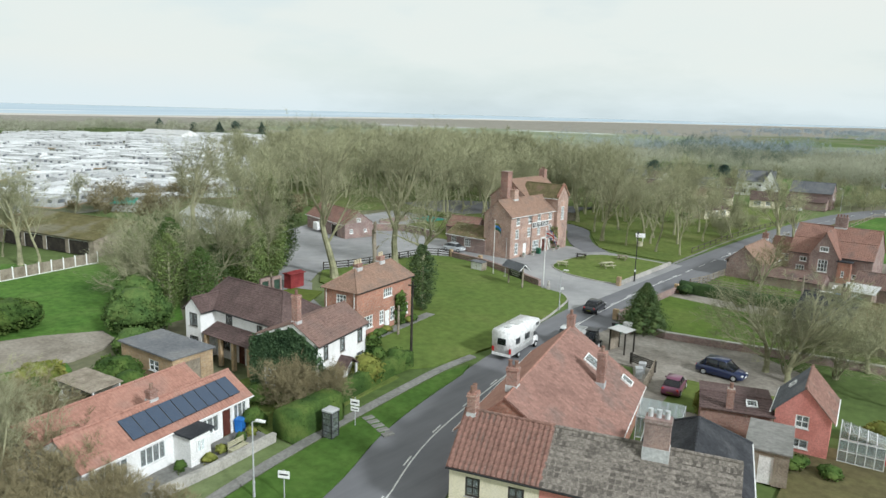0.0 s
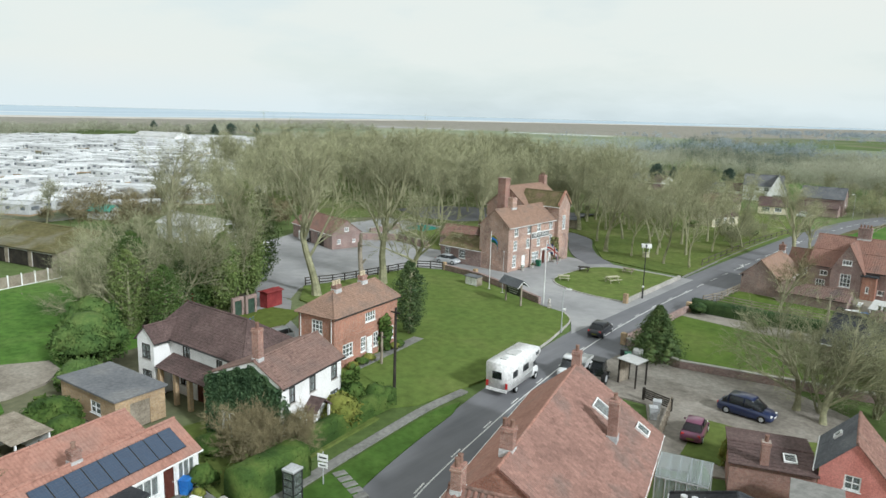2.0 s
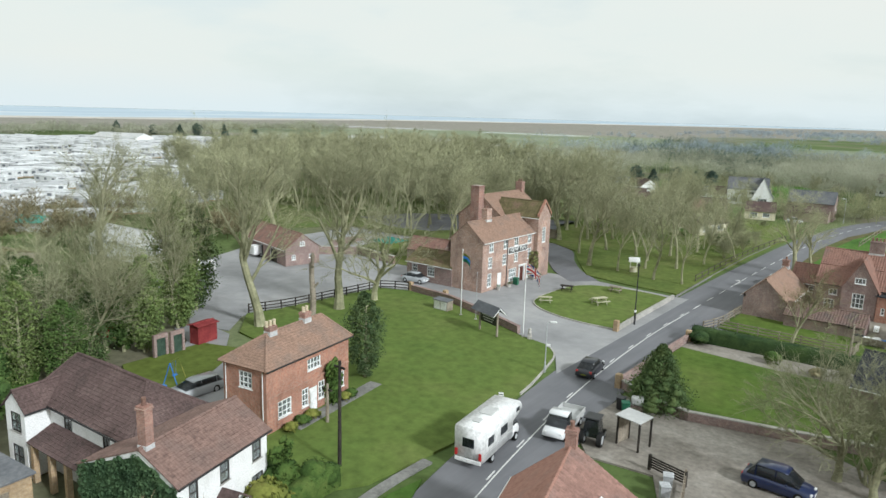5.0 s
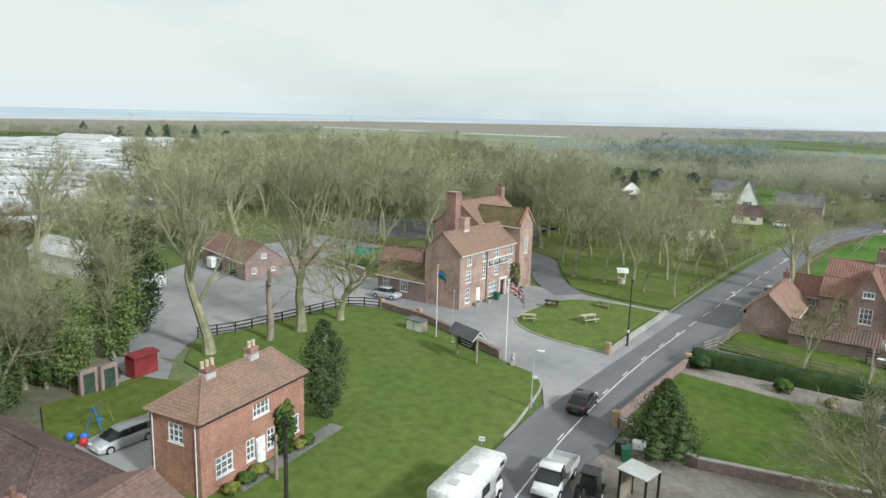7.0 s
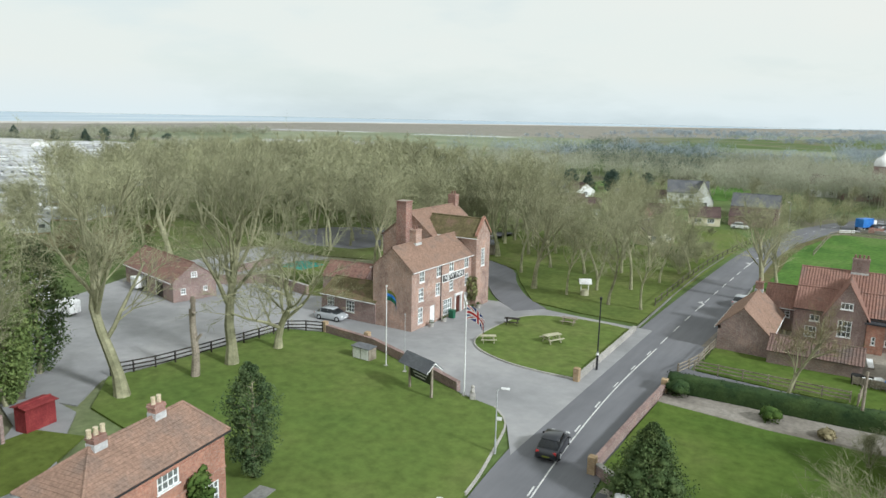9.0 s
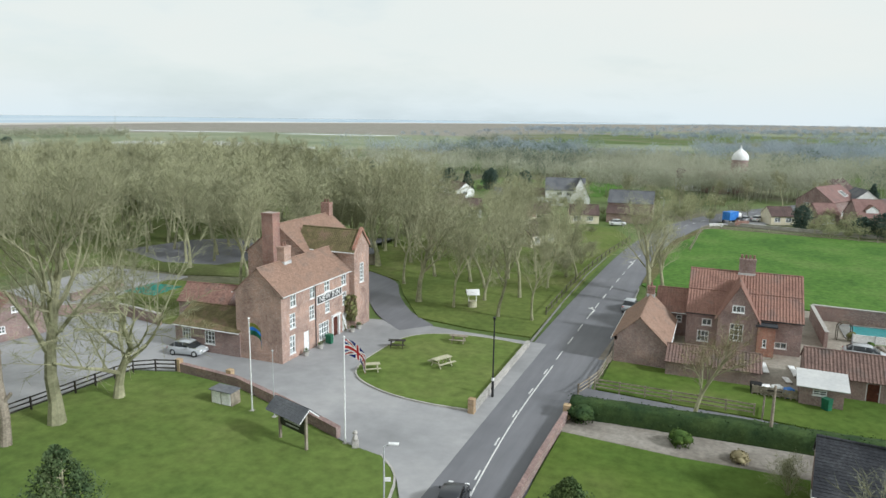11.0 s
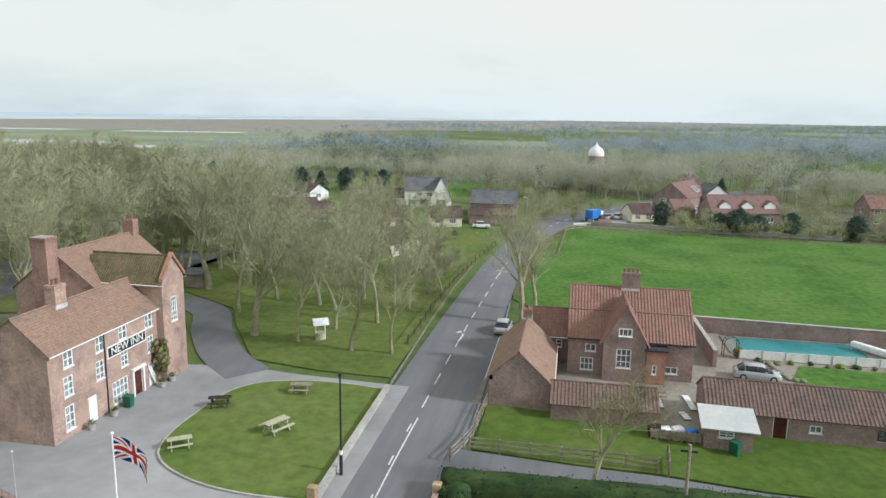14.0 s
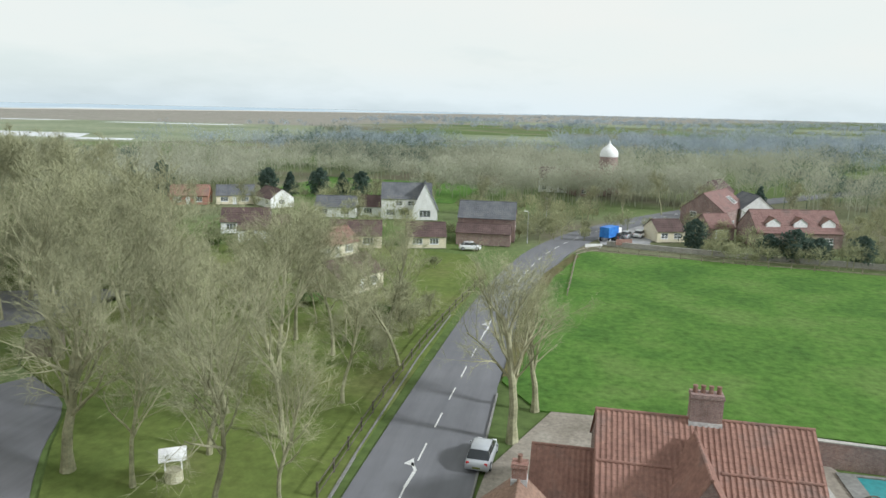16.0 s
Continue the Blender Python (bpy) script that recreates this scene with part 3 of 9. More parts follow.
def lattice(bm, xs, zs, solid, y0, y1, m):
    """A connected flat frame: the cells of a grid for which solid(i, k) holds, from y0 to y1."""
    got = {}

    def at(x, y, z):
        k = (x, y, z)
        if k not in got:
            got[k] = bm.verts.new(m @ Vector(k))
        return got[k]
    on = {(i, k) for i in range(len(xs) - 1) for k in range(len(zs) - 1) if solid(i, k)}
    for i, k in on:
        a, b, c, d = xs[i], xs[i + 1], zs[k], zs[k + 1]
        bm.faces.new((at(a, y0, c), at(b, y0, c), at(b, y0, d), at(a, y0, d)))
        bm.faces.new((at(a, y1, d), at(b, y1, d), at(b, y1, c), at(a, y1, c)))
        for ni, nk, p, q in ((i - 1, k, (a, c), (a, d)), (i + 1, k, (b, d), (b, c)), (i, k - 1, (b, c), (a, c)), (i, k + 1, (a, d), (b, d))):
            if (ni, nk) not in on:
                bm.faces.new((at(p[0], y0, p[1]), at(q[0], y0, q[1]), at(q[0], y1, q[1]), at(p[0], y1, p[1])))


def window(parent, m, w, h, bars=(2, 2), frame_mat="paint_white", sill=True, fw=0.09, depth=0.025, room="interior"):
    """A framed window; m stands at its lower left corner in the wall's outer face, x along, y into the wall."""
    bm = bmesh.new()
    y0, y1 = depth, depth + 0.06
    t = 0.06
    xs, zs = [0, fw], [0, fw]
    for i in range(1, bars[0]):
        xs += [w * i / bars[0] - t / 2, w * i / bars[0] + t / 2]
    for i in range(1, bars[1]):
        zs += [h * i / bars[1] - t / 2, h * i / bars[1] + t / 2]
    xs, zs = xs + [w - fw, w], zs + [h - fw, h]
    lattice(bm, xs, zs, lambda i, k: i % 2 == 0 or k % 2 == 0, y0, y1, m)
    win = part("window", bm, frame_mat, parent)
    bm = bmesh.new()
    box(bm, fw, w - fw, y0 + 0.025, y0 + 0.033, fw, h - fw, m)
    pane = part("pane", bm, "glass", win)
    pane.visible_shadow = False
    # thin sheet: pale curtain, else a dark colour standing for the unlit room
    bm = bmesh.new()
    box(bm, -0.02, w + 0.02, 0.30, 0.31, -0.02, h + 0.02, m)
    part("blind", bm, room, win, "dark sheet standing in for the unlit room" if room == "interior" else "pale curtain behind the pane")
    if sill:
        bm = bmesh.new()
        box(bm, -0.06, w + 0.06, -0.05, y0, -0.07, 0.0, m)
        part("sill", bm, "paint_white" if frame_mat == "paint_white" else "kerb", win)
    return win


def door(parent, m, w, h, material="paint_white", label=""):
    bm = bmesh.new()
    f = 0.07
    for x0, x1, z0, z1 in ((0, w, h - f, h), (0, f, 0, h - f), (w - f, w, 0, h - f)):
        box(bm, x0, x1, 0.05, 0.13, z0, z1, m)
    dr = part("door", bm, "paint_white", parent, label)
    bm = bmesh.new()
    box(bm, f, w - f, 0.08, 0.12, 0.0, h - f, m)
    for z0, z1 in ((0.15, h * 0.45), (h * 0.5, h * 0.9)):
        for x0, x1 in ((f + 0.08, w / 2 - 0.04), (w / 2 + 0.04, w - f - 0.08)):
            box(bm, x0, x1, 0.07, 0.08, z0, z1, m)
    leaf = part("door_leaf", bm, material, dr)
    bm = bmesh.new()
    box(bm, w - f - 0.12, w - f - 0.06, 0.035, 0.08, h * 0.46, h * 0.49, m)
    part("handle", bm, "metal_grey", dr)
    return dr


def chimney(parent, x, y, z0, z1, w=0.7, d=0.5, material="brick_stack", pots=2, flash=True, along=0, pot="terracotta"):
    """A brick stack with a corbelled head, lead flashing and pots."""
    bm = bmesh.new()
    box(bm, x - w / 2, x + w / 2, y - d / 2, y + d / 2, z0, z1 - 0.22)
    box(bm, x - w / 2 - 0.05, x + w / 2 + 0.05, y - d / 2 - 0.05, y + d / 2 + 0.05, z1 - 0.22, z1 - 0.12)
    box(bm, x - w / 2 - 0.02, x + w / 2 + 0.02, y - d / 2 - 0.02, y + d / 2 + 0.02, z1 - 0.12, z1)
    ch = part("chimney", bm, material, parent)
    for i in range(pots):
        o = (i - (pots - 1) / 2) * 0.42
        px, py = (x + o, y) if w >= d else (x, y + o)
        bm = bmesh.new()
        tube(bm, (px, py, z1 - 0.02), (px, py, z1 + 0.38), 0.14, 0.11, 10)
        tube(bm, (px, py, z1 + 0.34), (px, py, z1 + 0.42), 0.14, 0.14, 10)
        part("pot", bm, pot, ch)
    if flash:
        bm = bmesh.new()
        hh = 0.16 + max(w, d) * 0.45
        mid = flash if isinstance(flash, (int, float)) and not isinstance(flash, bool) else z0 + 0.55
        box(bm, x - w / 2 - 0.03, x + w / 2 + 0.03, y - d / 2 - 0.03, y + d / 2 + 0.03, mid - hh / 2, mid + hh / 2)
        part("flashing", bm, "lead", ch, "pale lead flashing")
    return ch


def frame_of(length, width, side):
    """The pose of a wall's outer face: x along it, y inwards."""
    return {"front": pose(0, 0, 0), "right": pose(length, 0, 0, 0, 0, 90), "back": pose(length, width, 0, 0, 0, 180), "left": pose(0, width, 0, 0, 0, -90)}[side]


def house(name, x, y, yaw, length, width, eave, ridge, label, category="house", wall="brick_red", roof="tile_plain", ridge_at=None, eave_back=None,
          hip=(0, 0), half=(0, 0), openings=(), over=0.25, tile=0.24, row=0.32, amp=0.035, gutter=True, verge="paint_white", thick=0.28, parapet=False, ends=("left", "right"), room="interior"):
    """A house with a pitched roof. Its front's left corner stands at x, y; the front runs along local x, the depth along local y.
    openings: (side, what, along, height, width, tall, bars or material, frame colour)."""
    h = thing(name, pose(x, y, 0, 0, 0, yaw), label, category)
    rp = width / 2 if ridge_at is None else ridge_at
    eb = eave if eave_back is None else eave_back
    for side in ("front", "right", "back", "left"):
        m = frame_of(length, width, side)
        ln = length if side in ("front", "back") else width
        top = eave if side == "front" else eb if side == "back" else min(eave, eb)
        bm = bmesh.new()
        inset = thick if side in ("left", "right") else 0.0
        holes = [(o[2], o[3], o[4], o[5]) for o in openings if o[0] == side]
        if inset:
            holes = [(a - inset, z, w, hh) for a, z, w, hh in holes]
            wall_cells(bm, ln - 2 * inset, 0, top, thick, holes, m @ pose(inset, 0, 0))
        else:
            wall_cells(bm, ln, 0, top, thick, holes, m)
        if side in ("left", "right"):
            hp = hip[0] if side == "left" else hip[1]
            hf = half[0] if side == "left" else half[1]
            if not hp:
                flip = side == "left"
                yy = lambda v: width - v if flip else v
                if hf:
                    k = 1 - hf
                    poly = [(0, eave), (rp * k, eave + (ridge - eave) * k), (width - (width - rp) * k, eb + (ridge - eb) * k), (width, eb)]
                else:
                    poly = [(0, eave), (rp, ridge), (width, eb)]
                if abs(eave - eb) > 0.01:
                    lowz = min(eave, eb)
                    poly = poly + [(width, lowz)] if eb > eave else [(0, lowz)] + poly
                    poly = list(dict.fromkeys(poly))
                b2 = bmesh.new()
                x0, x1 = (0.0, thick) if side == "left" else (length - thick, length)
                prism(b2, poly, 0, x0, x1)
                me = bpy.data.meshes.new("tmp")
                b2.to_mesh(me)
                bm.from_mesh(me)
                b2.free()
                bpy.data.meshes.remove(me)
        bmesh.ops.remove_doubles(bm, verts=bm.verts[:], dist=0.002)
        part("wall", bm, wall, h)
        for o in openings:
            if o[0] != side:
                continue
            mm = m @ pose(o[2], 0, o[3])
            if o[1] == "win":
                window(h, mm, o[4], o[5], o[6] if len(o) > 6 else (2, 2), o[7] if len(o) > 7 else "paint_white", room=room)
            else:
                door(h, mm, o[4], o[5], o[6] if len(o) > 6 else "paint_white")
    # slopes
    oz_f = over * (ridge - eave) / max(rp, 0.1)
    oz_b = over * (ridge - eb) / max(width - rp, 0.1)
    ve = 0.12
    x0, x1 = (-ve if not hip[0] else -over), (length + ve if not hip[1] else length + over)
    t0, t1 = (hip[0] if hip[0] else -ve), (length - hip[1] if hip[1] else length + ve)
    E0, E1 = Vector((x0, -over, eave - oz_f)), Vector((x1, -over, eave - oz_f))
    B0, B1 = Vector((x0, width + over, eb - oz_b)), Vector((x1, width + over, eb - oz_b))
    R0, R1 = Vector((t0, rp, ridge)), Vector((t1, rp, ridge))
    lines = [(R0, R1)]
    slopes = []
    if half[0] or half[1]:
        hl, hr = half
        il, ir = hl * rp * 0.9, hr * rp * 0.9
        Q0, Q1 = Vector((t0 + (il if hl else 0), rp, ridge)), Vector((t1 - (ir if hr else 0), rp, ridge))
        fl, fr, bl, br_ = E0.lerp(R0, 1 - hl), E1.lerp(R1, 1 - hr), B0.lerp(R0, 1 - hl), B1.lerp(R1, 1 - hr)
        bm = bmesh.new()
        tiles(bm, E0, E1, fr, fl, tile, row, amp)
        tiles(bm, fl, fr, Q1, Q0, tile, row, amp)
        part("roof", bm, roof, h)
        bm = bmesh.new()
        tiles(bm, B1, B0, bl, br_, tile, row, amp)
        tiles(bm, br_, bl, Q0, Q1, tile, row, amp)
        part("roof", bm, roof, h)
        for hv, fa, ba, q, s in ((hl, fl, bl, Q0, 0), (hr, fr, br_, Q1, 1)):
            if hv:
                bm = bmesh.new()
                if s == 0:
                    tiles(bm, ba, fa, q, q, tile, row, amp)
                else:
                    tiles(bm, fa, ba, q, q, tile, row, amp)
                part("roof", bm, roof, h)
                lines += [(fa, q), (ba, q)]
        lines[0] = (Q0, Q1)
    else:
        for pts in ((E0, E1, R1, R0), (B1, B0, R0, R1)):
            bm = bmesh.new()
            tiles(bm, *pts, tile, row, amp)
            part("roof", bm, roof, h)
        if hip[0]:
            bm = bmesh.new()
            tiles(bm, B0, E0, R0, R0, tile, row, amp)
            part("roof", bm, roof, h)
            lines += [(E0, R0), (B0, R0)]
        if hip[1]:
            bm = bmesh.new()
            tiles(bm, E1, B1, R1, R1, tile, row, amp)
            part("roof", bm, roof, h)
            lines += [(E1, R1), (B1, R1)]
    bm = bmesh.new()
    for a, b in lines:
        up = Vector((0, 0, 0.06))
        ridge_line(bm, a + up, b + up)
    part("ridge_tiles", bm, roof, h)
    if gutter:
        for a, b in ((E0, E1), (B0, B1)):
            bm = bmesh.new()
            dz = Vector((0, -0.07 if a is E0 else 0.07, -0.02))
            tube(bm, a + dz, b + dz, 0.055, 0.055, 6)
            part("gutter", bm, "metal_black" if verge != "paint_white" else "paint_white", h)
    if parapet:
        for e in ends:
            bm = bmesh.new()
            xa, xb = (-0.16, 0.2) if e == "left" else (length - 0.2, length + 0.16)
            prism(bm, [(-0.1, eave + 0.02), (rp, ridge + 0.12), (width + 0.1, eb + 0.02), (width + 0.1, eb + 0.3), (rp, ridge + 0.42), (-0.1, eave + 0.3)], 0, xa, xb)
            part("coping", bm, parapet if isinstance(parapet, str) else wall, h)
    return h

# ---- ground ----
def ground_material():
    """Fields, marsh and sand by distance from the village, with two scales of patches."""
    m, nt, b = nodes_of("countryside", 0.95, 0.1)
    big = noise_node(nt, 0.004, 3, 0.5)
    mid = noise_node(nt, 0.03, 5, 0.6)
    fine = noise_node(nt, 0.9, 6, 0.7)
    field = ramp_node(nt, big.outputs[0], [(0.36, (0.085, 0.12, 0.04)), (0.44, (0.105, 0.15, 0.048)), (0.47, (0.15, 0.185, 0.085)), (0.5, (0.155, 0.145, 0.10)), (0.56, (0.105, 0.145, 0.05))])
    patch = ramp_node(nt, mid.outputs[0], [(0.3, (0.8, 0.8, 0.8)), (0.7, (1.2, 1.2, 1.2))])
    grain = ramp_node(nt, fine.outputs[0], [(0.3, (0.75, 0.75, 0.75)), (0.7, (1.25, 1.25, 1.25))])
    land = mix_node(nt, 1.0, mix_node(nt, 1.0, field.outputs[0], patch.outputs[0], "MULTIPLY"), grain.outputs[0], "MULTIPLY")
    tcn = nt.nodes.new("ShaderNodeTexCoord")
    sp = nt.nodes.new("ShaderNodeSeparateXYZ")
    nt.links.new(tcn.outputs["Object"], sp.inputs[0])
    # distance towards the shore: x west, y north
    d1 = nt.nodes.new("ShaderNodeMath"); d1.operation = "MULTIPLY"; d1.inputs[1].default_value = -0.85
    d2 = nt.nodes.new("ShaderNodeMath"); d2.operation = "MULTIPLY_ADD"; d2.inputs[1].default_value = 0.45
    nt.links.new(sp.outputs[0], d1.inputs[0])
    nt.links.new(sp.outputs[1], d2.inputs[0])
    nt.links.new(d1.outputs[0], d2.inputs[2])
    wob = nt.nodes.new("ShaderNodeMath"); wob.operation = "MULTIPLY_ADD"; wob.inputs[1].default_value = 500.0
    nt.links.new(big.outputs[0], wob.inputs[0])
    nt.links.new(d2.outputs[0], wob.inputs[2])
    sc = nt.nodes.new("ShaderNodeMath"); sc.operation = "MULTIPLY"; sc.inputs[1].default_value = 1 / 2400.0
    nt.links.new(wob.outputs[0], sc.inputs[0])
    shore = ramp_node(nt, sc.outputs[0], [(0.36, (0, 0, 0)), (0.42, (1, 1, 1))])
    saltmarsh = ramp_node(nt, mid.outputs[0], [(0.35, (0.21, 0.195, 0.165)), (0.5, (0.28, 0.26, 0.225)), (0.58, (0.21, 0.21, 0.165)), (0.66, (0.35, 0.33, 0.29))])
    nt.links.new(mix_node(nt, shore.outputs[0], land, saltmarsh.outputs[0]), b.inputs["Base Color"])
    return m


M["countryside"] = ground_material()
bm = bmesh.new()
N = 48
ring = [bm.verts.new((-30, 80, -0.12))]
prev = None
for rad in (60, 200, 500, 1200, 2600, 4950):
    cur = [bm.verts.new((-30 + rad * math.cos(6.28318 * i / N), 80 + rad * math.sin(6.28318 * i / N), -0.12)) for i in range(N)]
    for i in range(N):
        if prev is None:
            bm.faces.new((ring[0], cur[i], cur[(i + 1) % N]))
        else:
            bm.faces.new((prev[i], cur[i], cur[(i + 1) % N], prev[(i + 1) % N]))
    prev = cur
tagged(part("ground", bm, "countryside", None), "flat green and brown coastal farmland with salt marsh", "ground", kind="structure")


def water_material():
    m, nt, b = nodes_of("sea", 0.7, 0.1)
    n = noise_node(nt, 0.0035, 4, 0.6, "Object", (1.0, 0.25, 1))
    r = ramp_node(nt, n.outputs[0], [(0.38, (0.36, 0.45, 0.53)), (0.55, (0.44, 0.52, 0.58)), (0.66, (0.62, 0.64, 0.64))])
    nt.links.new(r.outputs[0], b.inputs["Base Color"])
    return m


M["sea"] = water_material()
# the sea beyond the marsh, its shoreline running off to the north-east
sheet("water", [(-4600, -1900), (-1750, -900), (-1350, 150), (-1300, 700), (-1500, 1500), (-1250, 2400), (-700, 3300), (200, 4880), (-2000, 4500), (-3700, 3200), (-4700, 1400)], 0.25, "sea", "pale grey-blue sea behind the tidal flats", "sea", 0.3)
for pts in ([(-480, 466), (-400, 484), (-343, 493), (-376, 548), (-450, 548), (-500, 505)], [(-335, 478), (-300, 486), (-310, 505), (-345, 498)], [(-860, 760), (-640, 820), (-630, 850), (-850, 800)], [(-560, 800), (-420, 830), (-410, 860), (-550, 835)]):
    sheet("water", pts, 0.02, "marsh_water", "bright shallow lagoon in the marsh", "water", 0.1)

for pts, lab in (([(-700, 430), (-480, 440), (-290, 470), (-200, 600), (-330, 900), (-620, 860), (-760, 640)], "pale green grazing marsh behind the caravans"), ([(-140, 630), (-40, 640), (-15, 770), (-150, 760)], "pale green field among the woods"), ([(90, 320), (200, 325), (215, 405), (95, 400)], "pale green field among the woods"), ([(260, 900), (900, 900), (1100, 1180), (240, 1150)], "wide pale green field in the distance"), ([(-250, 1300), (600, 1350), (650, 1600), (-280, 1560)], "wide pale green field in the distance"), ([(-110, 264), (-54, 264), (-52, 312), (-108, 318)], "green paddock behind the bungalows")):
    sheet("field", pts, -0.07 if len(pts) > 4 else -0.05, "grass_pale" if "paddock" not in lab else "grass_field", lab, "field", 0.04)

sheet("beach", [(-1750, -900), (-1350, 150), (-1300, 700), (-1500, 1500), (-1250, 2400), (-700, 3300), (-560, 3300), (-1080, 2400), (-1330, 1500), (-1150, 720), (-1210, 150), (-1600, -950)], 0.12, "sand", "pale sand flats along the shore", "beach", 0.2)

ROAD = smooth_line([(-12, -10), (-16.8, 14), (-20.4, 28), (-24.6, 38), (-27.6, 51), (-29.6, 62), (-31.4, 75), (-32.5, 92), (-32.5, 110), (-32.35, 130), (-31.9, 150), (-31.3, 168), (-29.9, 186), (-27.4, 204), (-23.0, 220), (-16, 236), (-4, 256), (12, 278), (40, 310), (80, 350)], 3.0)
bm = bmesh.new()
strip(bm, ROAD, 3.55, -3.55, -0.2, -0.02)
tagged(part("road", bm, "asphalt", None), "worn grey asphalt village road with white markings", "road", kind="structure")


def along(line, s):
    """The point and heading at s metres along a line."""
    for a, b in zip(line, line[1:]):
        d = math.dist(a, b)
        if s <= d:
            return a[0] + (b[0] - a[0]) * s / d, a[1] + (b[1] - a[1]) * s / d, math.atan2(b[1] - a[1], b[0] - a[0])
        s -= d
    return (*line[-1], 0.0)


def road_mark(s, length, off=0.0, width=0.12):
    bm = bmesh.new()
    pts = [along(ROAD, s + length * k / 4) for k in range(5)]
    strip(bm, [(p[0] - math.sin(p[2]) * off, p[1] + math.cos(p[2]) * off) for p in pts], width / 2, -width / 2, -0.03, -0.012)
    tagged(part("road_marking", bm, "road_paint", None), "white painted line on the asphalt", "road marking", "centre line", "structure")


for i in range(22):                                       # short warning dashes beside the unbroken line
    road_mark(3 + i * 5.4, 1.4, 0.14)
for i in range(35):                                       # broken centre line
    road_mark(121 + i * 5.4, 2.7)
for i in range(15):                                       # unbroken line on the southern stretch
    road_mark(2 + i * 7.8, 7.8, -0.12, 0.11)
for s, turn in ((141, 0), (174, 0)):                      # bent return arrows
    x, y, a = along(ROAD, s)
    bm = bmesh.new()
    m = pose(x, y, -0.012, 0, 0, math.degrees(a) - 90)
    for pts in ([(-0.1, -2.0), (0.1, -2.0), (0.25, 0.3), (0.02, 0.3)], [(0.02, 0.3), (0.25, 0.3), (-0.25, 1.3), (-0.4, 1.1)], [(-0.85, 1.0), (-0.05, 0.75), (-0.35, 1.9)]):
        bm.faces.new([bm.verts.new(m @ Vector((px, py, 0))) for px, py in pts])
    got = bmesh.ops.extrude_face_region(bm, geom=bm.faces[:])
    bmesh.ops.translate(bm, verts=[g for g in got["geom"] if isinstance(g, bmesh.types.BMVert)], vec=(0, 0, 0.004))
    tagged(part("road_marking", bm, "road_paint", None), "white bent arrow painted on the asphalt", "road marking", kind="structure")

# forecourt, car park and lanes
sheet("forecourt", [(-34.6, 76), (-37, 80.2), (-42.8, 83.6), (-50.6, 86.9), (-57.4, 89.4), (-64.8, 90.4), (-69.6, 89), (-71.6, 68), (-68, 63.5), (-73, 62), (-80, 66), (-98, 70), (-101, 82), (-108, 100), (-108, 122), (-92, 122), (-92, 110), (-72, 106), (-62, 110), (-57, 113.5), (-52, 114.3), (-45, 113.4), (-34.6, 112.8), (-34.6, 92)], -0.01, "tarmac", "pale worn tarmac forecourt and car park of the inn", "forecourt")
bm = bmesh.new()
strip(bm, smooth_line([(-50, 112.5), (-55, 117), (-60, 124), (-64, 131), (-70, 135)], 2), 2.2, -2.2, -0.2, 0.01)
tagged(part("lane", bm, "asphalt", None), "curving dark tarmac lane behind the inn", "lane", kind="structure")

# lawns
GREEN = smooth_line([(-33.4, 58), (-34.0, 64), (-35.0, 72), (-36.2, 77), (-37.3, 80.5), (-39.5, 82.7)], 1.0) + [(-42.8, 83.4), (-50.6, 86.6), (-57.4, 89.2), (-64.8, 90.0), (-68.6, 88.4), (-70.6, 72), (-71.6, 68.6), (-66.5, 63.8), (-57, 62.5), (-52, 55), (-46, 46), (-42, 45), (-36.5, 46.5), (-34.2, 50)]
sheet("lawn", GREEN, 0.09, "grass_lawn", "wide mown village green beside the road", "lawn")
D_ISLAND = smooth_line([(-36.3, 92.8), (-40.2, 92.7), (-43.7, 93.2), (-46.5, 94.3), (-48.5, 95.7), (-49.6, 97.4), (-50.1, 100.0), (-50.1, 103.4), (-49.9, 106.6), (-49.2, 109.0), (-47.2, 110.9), (-43.6, 111.9), (-39.6, 111.9), (-36.6, 111.4)], 0.8)
sheet("lawn", D_ISLAND, 0.12, "grass_lawn", "rounded mown lawn before the inn", "lawn")
sheet("lawn", [(-36.9, 114.5), (-44, 114.8), (-51.5, 116.4), (-58, 126), (-62, 133), (-72, 139), (-80, 150), (-78, 172), (-84, 196), (-60, 205), (-40, 200), (-34.6, 186), (-36.0, 170), (-36.6, 140)], 0.05, "grass_shade", "rough shaded grass under the bare trees", "lawn")
sheet("parking_lot", [(-17.5, 217.5), (-8, 214.8), (-8.5, 222), (-4.5, 231), (-2.5, 245), (-8, 243.5), (-13, 234), (-18, 224)], 0.03, "tarmac", "grey parking area at the bend", "car park")
sheet("beer_garden", [(-92, 103.4), (-79.5, 101.6), (-69.0, 102.4), (-68.6, 117.4), (-80, 121.5), (-93, 119)], 0.045, "grass_shade", "rough grass of the beer garden behind the inn", "lawn")
sheet("back_drive", [(-117, 134), (-113, 147), (-98, 158.5), (-77, 166.5), (-78, 153), (-90, 138), (-93.5, 130.5), (-103, 128.5)], 0.05, "asphalt", "dark worn tarmac under the bare trees", "drive")
sheet("woodland_floor", [(-72.2, 138.8), (-76, 128), (-93, 123), (-109, 124), (-118, 110), (-190, 126), (-250, 200), (-240, 300), (-128, 236), (-86, 197), (-78.4, 172), (-80.4, 150)], 0.03, "woodland_floor", "dark leaf litter under the bare wood", "ground")
